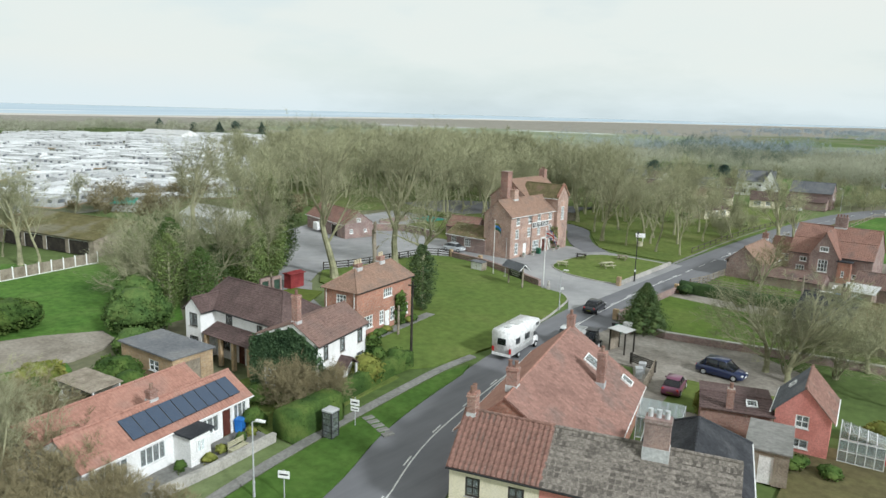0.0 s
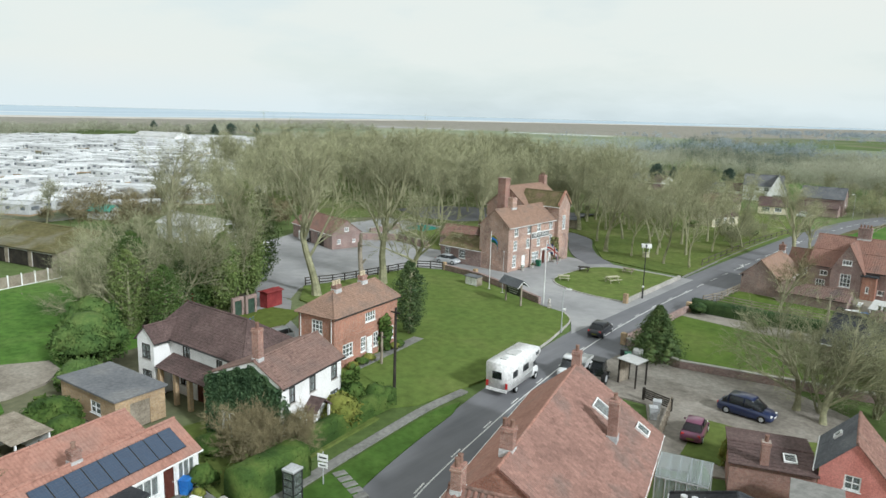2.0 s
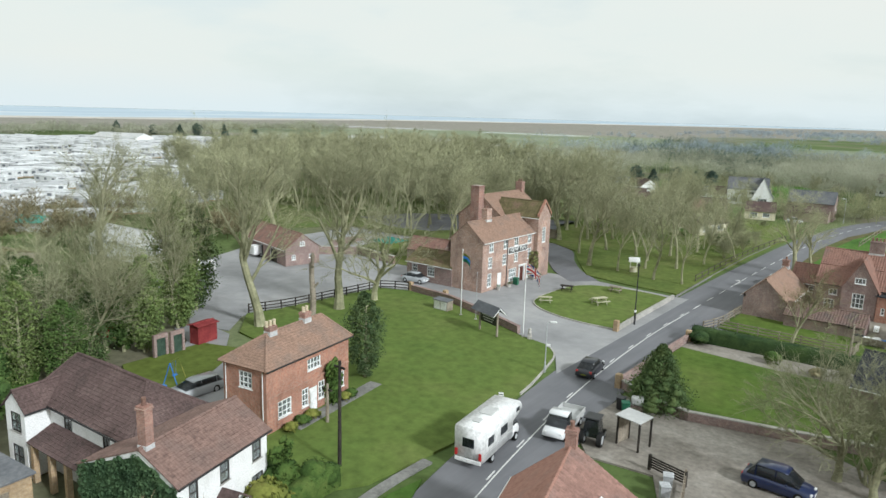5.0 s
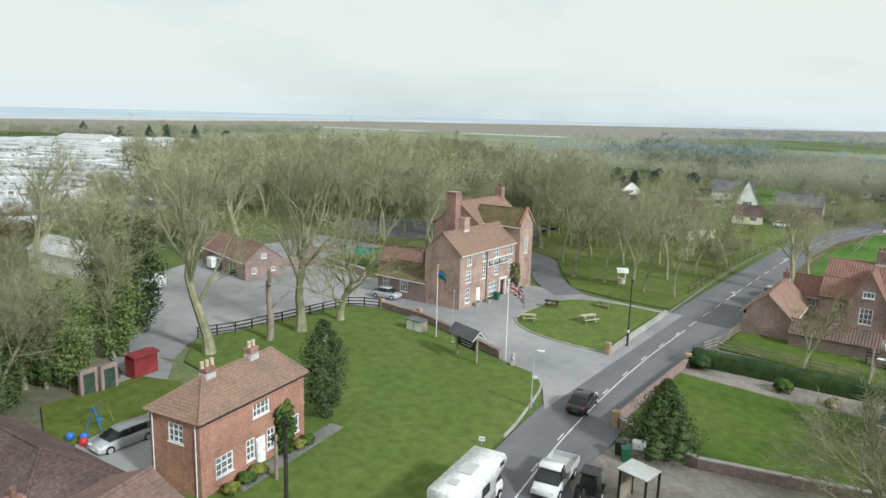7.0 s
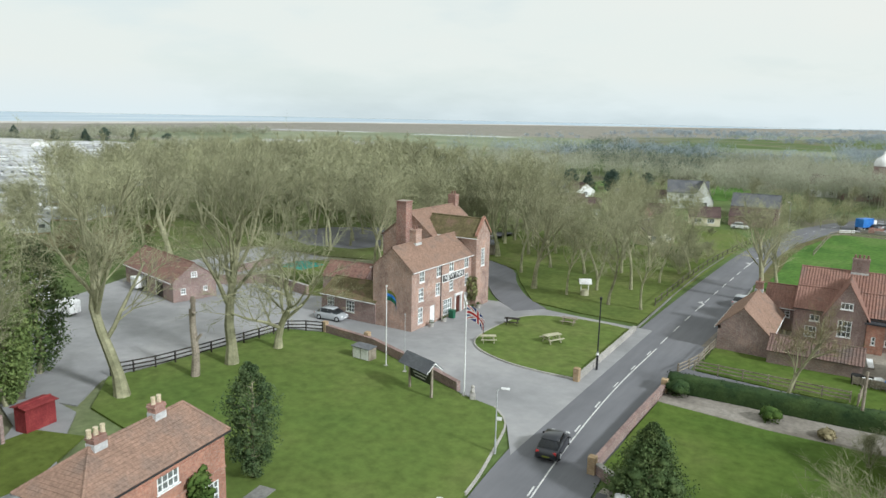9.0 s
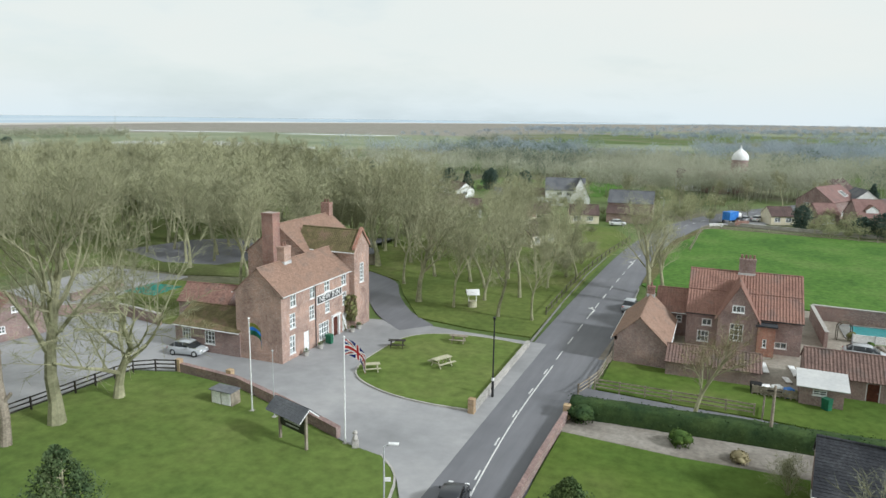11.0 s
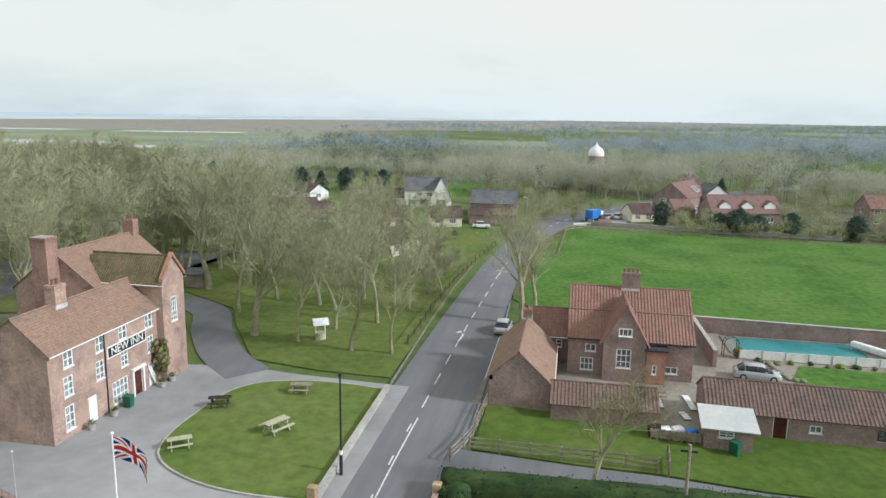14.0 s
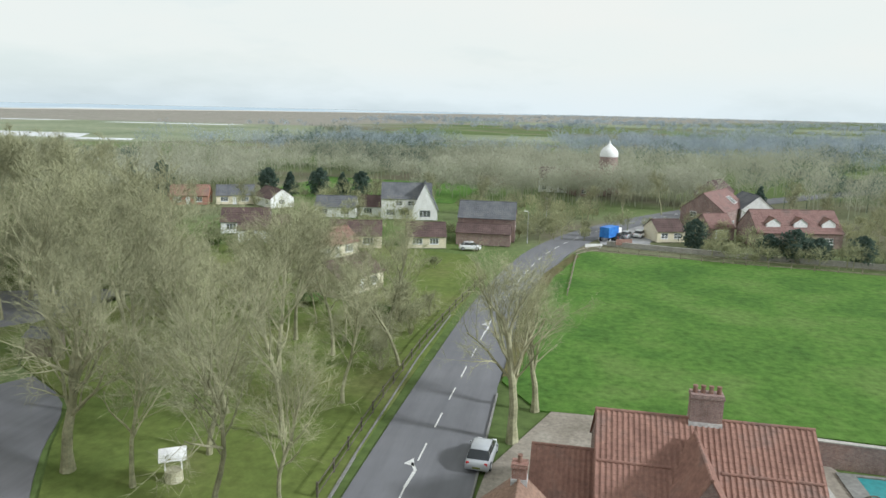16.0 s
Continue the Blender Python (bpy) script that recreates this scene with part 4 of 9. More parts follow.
sheet("lawn", [(-28.4, 77.6), (-25.4, 76.0), (-21.3, 74.6), (-13.3, 77.2), (-3.0, 79.5), (4, 82), (6, 91.2), (-13, 91.2), (-19.6, 91.1), (-28.3, 91.9)], 0.08, "grass_bright", "mown garden lawn behind a low brick wall", "lawn")
sheet("garden_path", [(-28.4, 92.0), (-19.6, 91.2), (-13, 91.3), (6, 91.3), (12, 91.2), (12, 95.4), (-13, 95.4), (-28.4, 95.0)], 0.03, "gravel", "pale gravel garden path along a clipped hedge", "path")
sheet("lane", [(-29.0, 96.6), (-13, 97.0), (8, 96.9), (30, 96), (30, 99), (8, 99.5), (-7.5, 100.0), (-14.4, 100.9), (-20, 101.1), (-27.6, 101.8), (-29.0, 103)], 0.0, "asphalt", "narrow tarmac lane leading off the road", "lane")
sheet("paddock", [(-27.3, 102.0), (-20, 101.3), (-14, 101.1), (-7.5, 100.2), (8, 99.7), (40, 98), (40, 108.2), (-10, 109), (-27.2, 110.4)], 0.05, "grass_bright", "sunlit grass paddock by the brick farm buildings", "lawn")
sheet("farmyard", [(-28.6, 110.2), (-10, 108.6), (30, 107.4), (30, 128), (-1, 127.4), (-5.2, 140), (-23, 142), (-27.5, 130)], 0.02, "path_sand", "pale gravel farmyard behind the house", "yard")
sheet("lawn", [(1.0, 112.0), (30, 111.0), (30, 126.0), (2.0, 126.4), (0.2, 122.0)], 0.06, "grass_field", "bright green lawn by the swimming pool", "lawn")
sheet("field", [(-28.2, 146), (-24.6, 140.5), (-5, 140.9), (60, 137), (140, 134), (150, 192), (90, 200), (26, 203.8), (-19.5, 210), (-22.4, 207), (-26.6, 190), (-28.3, 170)], 0.04, "grass_field", "bright green grass field beside the road", "field")
sheet("verge", [(-28.3, 147), (-26.9, 148), (-26.4, 160), (-26.6, 172), (-25.2, 188), (-21.4, 205), (-22.5, 206.5), (-26.7, 190), (-28.4, 170)], 0.07, "leaf_litter", "dull earthy verge along the edge of the field", "verge")
sheet("lawn", [(-118, 24), (-70, 20), (-62, 30), (-64, 42), (-80, 50), (-96, 48), (-104, 40)], 0.05, "grass_field", "vivid green garden lawn", "lawn")
sheet("drive", [(-96, 14), (-80, 19.5), (-69.5, 24.6), (-68.2, 29), (-65.6, 33.8), (-62.4, 33.6), (-60.2, 31.4), (-59.0, 28), (-60.4, 22.4), (-72, 14), (-92, 8)], 0.07, "path_sand", "sandy track curving between two lawns", "drive")
sheet("lawn", [(-58.7, 27.4), (-56.6, 27.0), (-54.6, 24.6), (-50.5, 19.0), (-56, 13), (-72, 11), (-71, 14.0), (-60.2, 22.2)], 0.06, "grass_field", "green lawn beside the sandy track", "lawn")
sheet("front_garden", [(-44.6, 32.5), (-34, 31), (-33.0, 33.5), (-34.6, 46), (-40, 44.6), (-43.5, 39)], 0.06, "grass_shade", "shaded cottage garden grass", "garden")
# verge and pavement on the west of the road
bm = bmesh.new()
strip(bm, smooth_line([(-25.0, 8), (-28.2, 20), (-29.9, 27), (-31.3, 35), (-32.4, 43), (-33.2, 50), (-33.2, 55)], 1.5), 0.4, -0.4, -0.1, 0.05)
tagged(part("pavement", bm, "paving", None), "narrow grey tarmac footway beside the verge", "pavement", kind="structure")
sheet("verge", smooth_line([(-24.6, 10), (-27.6, 20), (-29.2, 27), (-30.5, 35), (-31.6, 43), (-32.3, 50), (-31.9, 52.8)], 1.5) + smooth_line([(-30.9, 50.5), (-29.4, 43), (-27.6, 36.5), (-24.4, 28.5), (-20.8, 14)], 1.5), 0.06, "grass_verge", "bright green grass verge between footway and road", "verge")
sheet("pavement", [(-29.2, 101.8), (-27.9, 101.8), (-27.95, 118), (-28.05, 128), (-28.4, 144), (-29.0, 147), (-29.2, 130)], -0.012, "asphalt", "worn tarmac margin beside the road", "pavement")
sheet("drive", [(-27.9, 66.5), (-27.4, 75.3), (-22, 73.6), (-12.6, 75.6), (-6, 72), (-6.2, 57), (-16.8, 53), (-17.6, 58), (-20.3, 63.4), (-25, 63.0)], 0.03, "gravel", "dusty gravel drive with tyre tracks", "drive")
sheet("lawn", [(-15.6, 63.6), (-9.8, 64.0), (-6.2, 66.2), (-4.5, 57.6), (-14.6, 56.4)], 0.07, "grass_shade", "small patch of garden grass", "lawn")
sheet("garden", [(-5.0, 56.8), (12, 62), (20, 50), (10, 38), (-2.5, 38), (-3.4, 50)], 0.05, "leaf_litter", "dull earthy back garden with plants", "garden")
# kerbs
for line, lab in ((smooth_line([(-34.6, 69.5), (-35.0, 72), (-36.2, 77), (-37.3, 80.5), (-39.5, 82.8)], 1.0), "pale concrete kerb round the green"),
                  ([*D_ISLAND, D_ISLAND[0]], "pale concrete kerb round the lawn"), ([(-36.4, 112.9), (-36.8, 130), (-36.9, 150), (-36.4, 165)], "grey kerb along the verge"),
                  ([(-27.85, 104), (-27.9, 118), (-28.0, 128), (-28.3, 143)], "grey kerb along the road")):
    bm = bmesh.new()
    strip(bm, line, 0.07, -0.07, -0.1, 0.13)
    tagged(part("kerb", bm, "paving" if "grey" in lab else "kerb", None), lab, "kerb", kind="structure")


# ---- trees ----
def grow(rng, height, spread, trunk_r, fork=0.28, lean=0.06, levels=4, kids=(7, 5, 5, 4), twigs=5, twig_len=0.9, up=0.55, start=0.3, wob=0.16, multi=1, tw=0.012):
    """Branches as tapered tubes and twigs as slim blades: (verts, faces) of the wood and of the twigs."""
    wv, wf, tv, tf = [], [], [], []

    def ring(p, d, r, n):
        u = d.orthogonal().normalized()
        w = d.cross(u)
        i0 = len(wv)
        for i in range(n):
            a = 6.28318 * i / n
            wv.append(p + (u * math.cos(a) + w * math.sin(a)) * r)
        return i0

    def limb(p, d, length, r, level):
        n = (8, 5, 3 if levels < 4 else 4, 3, 3)[min(level, 4)]
        segs = 1 if level >= levels else (7, 5, 2 if levels < 4 else 3, 2, 2)[min(level, 4)]
        pts, q, dd = [p.copy()], p.copy(), d.copy()
        prev = ring(q, dd, r * (1.35 if level == 0 else 1.0), n)
        for s in range(segs):
            k = (s + 1) / segs
            dd = (dd + Vector((rng.gauss(0, wob), rng.gauss(0, wob), rng.gauss(0, wob * 0.5) + (0.05 if level else 0.0)))).normalized()
            q = q + dd * (length / segs)
            rr = r * (1 - 0.62 * k) if level < levels else r * (1 - 0.8 * k)
            if level >= levels and segs == 1:
                wv.append(q.copy())
                wf.extend((prev + i, prev + (i + 1) % n, len(wv) - 1) for i in range(n))
            else:
                cur = ring(q, dd, rr, n)
                for i in range(n):
                    wf.append((prev + i, prev + (i + 1) % n, cur + (i + 1) % n, cur + i))
                prev = cur
            pts.append(q.copy())
        if level >= levels:
            for _ in range(twigs):
                t = rng.uniform(0.15, 1.0) * segs
                i = min(int(t), segs - 1)
                o = pts[i].lerp(pts[i + 1], t - i)
                td = (dd + Vector((rng.gauss(0, 0.7), rng.gauss(0, 0.7), rng.gauss(0.15, 0.5)))).normalized()
                ln = twig_len * rng.uniform(0.5, 1.2)
                side = td.orthogonal().normalized()
                side.rotate(Matrix.Rotation(rng.uniform(0, 6.28), 3, td))
                i0 = len(tv)
                tv.extend((o - side * tw, o + side * tw, o + td * ln))
                tf.append((i0, i0 + 1, i0 + 2))
            return
        cnt = kids[min(level, len(kids) - 1)]
        for c in range(cnt):
            lo = start if level == 0 else 0.2
            t = (lo + (1 - lo) * (c + rng.random()) / cnt) * segs
            i = min(int(t), segs - 1)
            o = pts[i].lerp(pts[i + 1], t - i)
            az = rng.uniform(0, 6.28) if level else c * 2.4 + rng.gauss(0, 0.3)
            axis = dd.orthogonal().normalized()
            axis.rotate(Matrix.Rotation(az, 3, dd))
            k = t / segs
            ang = rng.uniform(0.5, 0.95) * (1.15 - 0.45 * k if level == 0 else 1.0)
            nd = (dd * math.cos(ang) + axis * math.sin(ang)).normalized()
            nd = (nd + Vector((0, 0, up * (0.3 if level == 0 else 0.16)))).normalized()
            if level == 0:
                ln = spread * rng.uniform(0.75, 1.15) * (1.0 - 0.35 * k)
            else:
                ln = length * rng.uniform(0.42, 0.68)
            limb(o, nd, ln, r * (1 - 0.55 * k) * rng.uniform(0.42, 0.6), level + 1)

    for k in range(multi):
        a = 6.28 * k / max(multi, 1)
        d0 = Vector((rng.gauss(0, lean), rng.gauss(0, lean), 1)).normalized()
        if multi > 1:
            d0 = Vector((math.cos(a) * 0.3, math.sin(a) * 0.3, 1)).normalized()
        limb(Vector((0.1 * math.cos(a), 0.1 * math.sin(a), -0.15)) if multi > 1 else Vector((0, 0, -0.15)), d0, height * rng.uniform(0.72, 0.8), trunk_r, 0)
    return wv, wf, tv, tf


def mesh_of(name, v, f, material):
    me = bpy.data.meshes.new(name)
    me.from_pydata([tuple(p) for p in v], [], f)
    me.materials.append(M[material])
    return me


TREES = {}


def tree_kind(key, seed, label, **kw):
    rng = random.Random(seed)
    bark, twig = kw.pop("bark", "bark"), kw.pop("twig", "twig")
    wv, wf, tv, tf = grow(rng, **kw)
    TREES[key] = (mesh_of("trunk", wv, wf, bark), mesh_of("crown", tv, tf, twig), label)


def plant_tree(key, x, y, scale=1.0, turn=0.0, z=0.0, label="", group="bare trees", zs=1.0, name="tree"):
    tr, cr, lab = TREES[key]
    t = thing(name, pose(x, y, z, 0, 0, turn) @ Matrix.Diagonal((scale, scale, scale * zs, 1)), label or lab, "tree", group)
    for nm, me in (("trunk", tr), ("crown", cr)):
        o = new(nm, me)
        o.parent = t
    return t


BARE = "tall bare winter tree with grey-green trunk and fine twigs"
for k in range(3):
    tree_kind("big%d" % k, 11 + k, BARE, height=17, spread=8.5, trunk_r=0.5, lean=0.03, wob=0.12, levels=4, kids=(10, 5, 5, 4), twigs=6, twig_len=1.1, start=0.34, up=0.8, tw=0.012)
for k in range(4):
    tree_kind("wood%d" % k, 31 + k, "slender bare woodland tree with a hazy twig crown", height=15.5, spread=6.8, trunk_r=0.24, levels=3, kids=(11, 6, 5), twigs=13, twig_len=1.3, start=0.4, up=0.75, wob=0.1, lean=0.025, tw=0.012)
for k in range(3):
    tree_kind("lite%d" % k, 41 + k, "slender bare woodland tree with a hazy twig crown", height=15, spread=5.6, trunk_r=0.22, levels=3, kids=(9, 5, 4), twigs=9, twig_len=1.8, start=0.45, up=0.95, wob=0.09, lean=0.025, tw=0.03)
for k in range(2):
    tree_kind("garden%d" % k, 51 + k, "bare garden tree with a wide open crown of twigs", height=7.5, spread=4.6, trunk_r=0.22, levels=3, kids=(9, 6, 6), twigs=14, twig_len=0.75, start=0.15, up=0.35, tw=0.009)
tree_kind("slim0", 57, "small straight bare tree with an upright vase of twigs", height=7.6, spread=2.7, trunk_r=0.15, lean=0.01, levels=3, kids=(9, 5, 5), twigs=10, twig_len=0.7, start=0.36, up=0.95, wob=0.1, tw=0.009, twig="twig_brown")
for k in range(2):
    tree_kind("shrub%d" % k, 61 + k, "leafless garden shrub with many arching stems", height=3.4, spread=2.0, trunk_r=0.06, levels=3, kids=(6, 5, 4), twigs=6, twig_len=0.5, start=0.1, up=0.3, multi=5, tw=0.01)
for k in range(2):
    tree_kind("dense%d" % k, 71 + k, "dense leafless shrub of fine brown twigs", height=4.6, spread=2.6, trunk_r=0.07, levels=3, kids=(6, 5, 4), twigs=15, twig_len=0.6, start=0.08, up=0.4, multi=5, tw=0.012, bark="twig_brown", twig="twig_brown")
for k in range(2):
    tree_kind("spread%d" % k, 81 + k, "bare multi-stemmed tree with a wide hazy crown", height=4.6, spread=2.9, trunk_r=0.08, levels=3, kids=(7, 5, 4), twigs=12, twig_len=0.6, start=0.1, up=0.4, multi=5, tw=0.009)

# ---- the inn ----
W, D = "win", "door"


def merge(sub, main):
    """Makes the parts of one block parts of the main house."""
    rel = main.matrix_basis.inverted() @ sub.matrix_basis
    for c in list(sub.children):
        c.parent = main
        c.matrix_parent_inverse = rel @ c.matrix_parent_inverse
    bpy.data.objects.remove(sub)


def word(text, size, m, material, parent, name="lettering", depth=0.02):
    """Raised letters; m stands at the middle of the text, x along it, y upwards."""
    cu = bpy.data.curves.new(name, "FONT")
    cu.body, cu.size, cu.align_x, cu.align_y, cu.extrude = text, size, "CENTER", "CENTER", depth
    tmp = bpy.data.objects.new("tmp", cu)
    me = bpy.data.meshes.new_from_object(tmp)
    bpy.data.objects.remove(tmp)
    bpy.data.curves.remove(cu)
    me.transform(m)
    me.materials.clear()
    me.materials.append(M[material])
    ob = new(name, me)
    ob.parent = parent
    return ob


inn = house("inn", -57.0, 95.9, 90, 13.4, 5.4, 7.0, 9.35, "three-storey old brick inn, brown tiles and white sash windows", "inn", "brick_inn", "tile_plain", tile=0.17, row=0.22, amp=0.008, room="curtain",
            openings=[("front", W, 1.3, 0.55, 1.0, 1.9, (2, 3)), ("front", D, 3.85, 0.0, 1.0, 2.15, "paint_white"), ("front", W, 6.75, 0.35, 2.0, 1.9, (4, 3)), ("front", D, 9.6, 0.0, 1.2, 2.2, "door_brown"), ("front", D, 11.7, 0.0, 1.0, 2.2, "paint_white"),
                      ("front", W, 1.4, 3.15, 1.0, 1.55, (2, 3)), ("front", W, 4.95, 3.1, 1.0, 1.55, (2, 3)), ("front", W, 8.05, 3.1, 0.95, 1.45, (2, 3)), ("front", W, 11.75, 3.1, 0.9, 1.5, (2, 3)),
                      ("front", W, 1.55, 5.35, 1.05, 1.3, (2, 2)), ("front", W, 5.1, 5.35, 1.0, 1.3, (2, 2)), ("front", W, 7.95, 5.45, 1.1, 1.3, (2, 2)), ("front", W, 11.55, 5.35, 1.1, 1.3, (2, 2))])
chimney(inn, 4.6, 2.7, 8.2, 10.9, 1.2, 0.9, "brick_inn", 2, 9.0)
hall = house("inn_hall", -61.4, 107.7, 90, 11.6, 8.4, 8.4, 11.7, "hall", "inn", "brick_inn", "tile_plain", tile=0.17, row=0.22, amp=0.008)
chimney(hall, -0.7, 4.5, 0.0, 13.2, 1.4, 1.5, "brick_stack", 0, False)
chimney(hall, 11.2, 4.3, 10.6, 13.1, 0.9, 1.2, "brick_stack", 2, False)
merge(hall, inn)
tower = house("inn_tower", -64.0, 109.2, 0, 7.7, 3.5, 9.2, 11.2, "tower", "inn", "brick_inn", "tile_mossy", openings=[("right", W, 1.25, 5.2, 1.0, 2.3, (3, 5))], parapet="brick_red", ends=("right",))
merge(tower, inn)
annex = house("inn_annex", -70.2, 95.8, 0, 8.2, 5.6, 2.7, 4.2, "annex", "inn", "brick_brown", "tile_mossy", openings=[("front", W, 0.9, 0.9, 1.1, 1.4, (3, 3)), ("front", W, 3.8, 0.9, 1.3, 1.4, (3, 3))])
merge(annex, inn)
wash = house("wash_house", -77.6, 104.4, 8, 6.6, 4.2, 2.3, 3.9, "low brick outbuilding with old dark tiles behind the inn", "outbuilding", "brick_brown", "tile_dark", gutter=False, tile=0.2, row=0.25, amp=0.012)
# name board, drainpipe, door hood on the front
bm = bmesh.new()
box(bm, 6.3, 11.5, -0.09, -0.03, 4.42, 5.42)
board = part("name_board", bm, "paint_white", inn, "black name board with white letters and border")
bm = bmesh.new()
box(bm, 6.42, 11.38, -0.1, -0.085, 4.54, 5.30)
part("board_face", bm, "metal_black", board)
word("NEW INN", 0.88, pose(8.9, -0.11, 4.92, 90, 0, 0) @ Matrix.Diagonal((1.12, 1, 1, 1)), "paint_white", board)
bm = bmesh.new()
tube(bm, (6.05, -0.07, 0), (6.05, -0.07, 7.0), 0.05, 0.05, 8)
box(bm, 5.95, 6.15, -0.14, 0.0, 6.75, 6.95)
part("drainpipe", bm, "metal_black", inn)
bm = bmesh.new()
for x in (9.42, 10.86):
    box(bm, x - 0.1, x + 0.1, -0.12, 0.0, 0, 2.3)
box(bm, 9.25, 11.05, -0.25, 0.0, 2.3, 2.5)
part("door_surround", bm, "paint_white", inn)

# ---- the red-brick cottage ----
cot = house("cottage", -44.5, 50.1, 98.5, 9.9, 4.3, 5.25, 6.85, "red-brick two-storey cottage with a brown tiled hipped roof", "cottage", "brick_red", "tile_plain", hip=(2.4, 1.0), verge="dark", tile=0.17, row=0.22, amp=0.008,
            openings=[("front", W, 1.2, 0.9, 1.5, 1.35, (3, 3)), ("front", W, 3.9, 0.8, 0.8, 1.5, (2, 3)), ("front", D, 4.8, 0, 1.0, 2.1, "paint_white"), ("front", W, 5.9, 0.8, 0.8, 1.5, (2, 3)), ("front", W, 8.1, 0.9, 1.2, 1.35, (3, 3)),
                      ("front", W, 4.6, 3.6, 1.6, 1.0, (4, 2)), ("left", W, 1.6, 3.35, 1.3, 1.3, (3, 3))])
chimney(cot, 2.8, 2.1, 6.2, 7.45, 0.75, 0.6, "brick_stack", 3, 6.8, pot="pot_cream")
chimney(cot, 6.9, 2.15, 6.3, 7.6, 0.75, 0.6, "brick_stack", 2, 6.85, pot="pot_cream")
bm = bmesh.new()
box(bm, -0.04, 9.94, -0.05, 0.0, 2.75, 2.85)
box(bm, 1.0, 9.94, -0.04, 0.0, 4.55, 4.62)
part("string_course", bm, "brick_red", cot)
for y in (0.3, 4.0):
    bm = bmesh.new()
    tube(bm, (-0.07, y, 0), (-0.07, y, 5.0), 0.04, 0.04, 6)
    part("drainpipe", bm, "paint_white", cot)

# ---- the white rendered house ----
wh = house("white_house", -35.6, 37.4, 105, 7.5, 6.6, 4.85, 6.3, "white rendered house with brown tiled roofs and ivy on its gable", "house", "render_white", "tile_front", ridge_at=2.3, eave_back=4.6, verge="dark", tile=0.2, row=0.25, amp=0.012,
           openings=[("front", W, 0.9, 3.2, 0.7, 1.2, (1, 2), "wood_dark"), ("front", W, 3.3, 3.2, 0.8, 1.2, (1, 2), "wood_dark"), ("front", W, 6.1, 3.2, 0.85, 1.2, (1, 2), "wood_dark"), ("front", D, 2.95, 0, 1.0, 2.05, "door_brown"), ("front", W, 6.0, 0.8, 1.1, 1.5, (2, 2), "wood_dark"), ("left", W, 1.3, 0.7, 1.2, 1.3, (2, 2))])
chimney(wh, 0.45, 2.3, 5.5, 8.6, 0.55, 0.55, "brick_stack", 1, 6.25)
rear = house("white_rear", -53.4, 37.9, 3, 11.8, 6.0, 4.75, 6.75, "rear", "house", "render_white", "tile_brown", hip=(0.4, 3.2), verge="dark", tile=0.2, row=0.25, amp=0.012,
             openings=[("front", W, 3.9, 2.95, 1.0, 1.4, (2, 2), "wood_dark"), ("front", W, 8.4, 2.95, 0.8, 1.3, (2, 2), "wood_dark"), ("front", D, 5.6, 0, 1.0, 2.0, "door_brown"), ("front", W, 3.4, 0.9, 1.0, 1.1, (2, 2), "wood_dark"), ("front", W, 7.4, 0.9, 1.4, 1.1, (2, 2), "wood_dark")])
# gabled bay on brick piers at the south-west corner
bay = house("white_bay", -51.0, 36.4, 97, 3.0, 2.15, 4.75, 5.75, "bay", "house", "render_white", "tile_brown", verge="dark", tile=0.2, row=0.25, amp=0.012, openings=[("left", W, 0.55, 3.05, 1.15, 1.3, (2, 2), "wood_dark"), ("left", W, 0.5, 0.6, 1.25, 1.5, (2, 2), "wood_dark")])
# covered porch on brick piers along the south wall
bm = bmesh.new()
tiles(bm, (2.6, -1.75, 2.65), (9.6, -1.75, 2.65), (9.6, 0.0, 3.4), (2.6, 0.0, 3.4), 0.2, 0.25, 0.012)
part("porch_roof", bm, "tile_brown", rear)
for x in (2.95, 5.1, 7.0, 9.2):
    bm = bmesh.new()
    box(bm, x - 0.17, x + 0.17, -1.65, -1.31, 0, 2.72)
    part("pier", bm, "brick_buff", rear)
merge(rear, wh)
merge(bay, wh)
# gabled timber porch on the road side
bm = bmesh.new()
prism(bm, [(2.45, 2.1), (3.45, 2.85), (4.45, 2.1), (4.45, 2.22), (3.45, 3.0), (2.45, 2.22)], 1, -1.2, 0.0)
porch = part("porch", bm, "tile_brown", wh)
for x in (2.65, 4.25):
    bm = bmesh.new()
    box(bm, x - 0.07, x + 0.07, -1.1, -0.96, 0, 2.2)
    part("post", bm, "paint_white", porch)

# ---- the long low cottage with solar panels ----
sol = house("bungalow", -33.6, 18.0, 101, 13.6, 4.4, 2.45, 3.8, "long low white cottage with pink pantiles and solar panels", "cottage", "render_white", "tile_pink", row=0.36, amp=0.03,
            openings=[("front", W, 1.0, 0.7, 2.2, 1.3, (4, 1)), ("front", W, 4.0, 0.7, 2.0, 1.3, (4, 1)), ("front", W, 9.0, 0.7, 1.6, 1.3, (3, 1)), ("front", D, 10.9, 0, 0.9, 2.05, "door_brown"), ("front", W, 12.0, 0.6, 1.3, 1.5, (3, 1))])
back = house("bungalow_back", -33.6 - 4.35 * math.cos(radians(11)), 18.0 - 4.35 * math.sin(radians(11)), 101, 13.2, 4.2, 2.45, 3.55, "back", "cottage", "render_white", "tile_pink", row=0.36, amp=0.03)
merge(back, sol)
chimney(sol, 6.9, 2.3, 3.3, 4.6, 0.6, 0.5, "brick_stack", 1, 3.75)
slope = math.atan2(3.8 - 2.45, 2.2)
pm = pose(0, 0, 2.45) @ pose(0, 0, 0.10, math.degrees(slope))
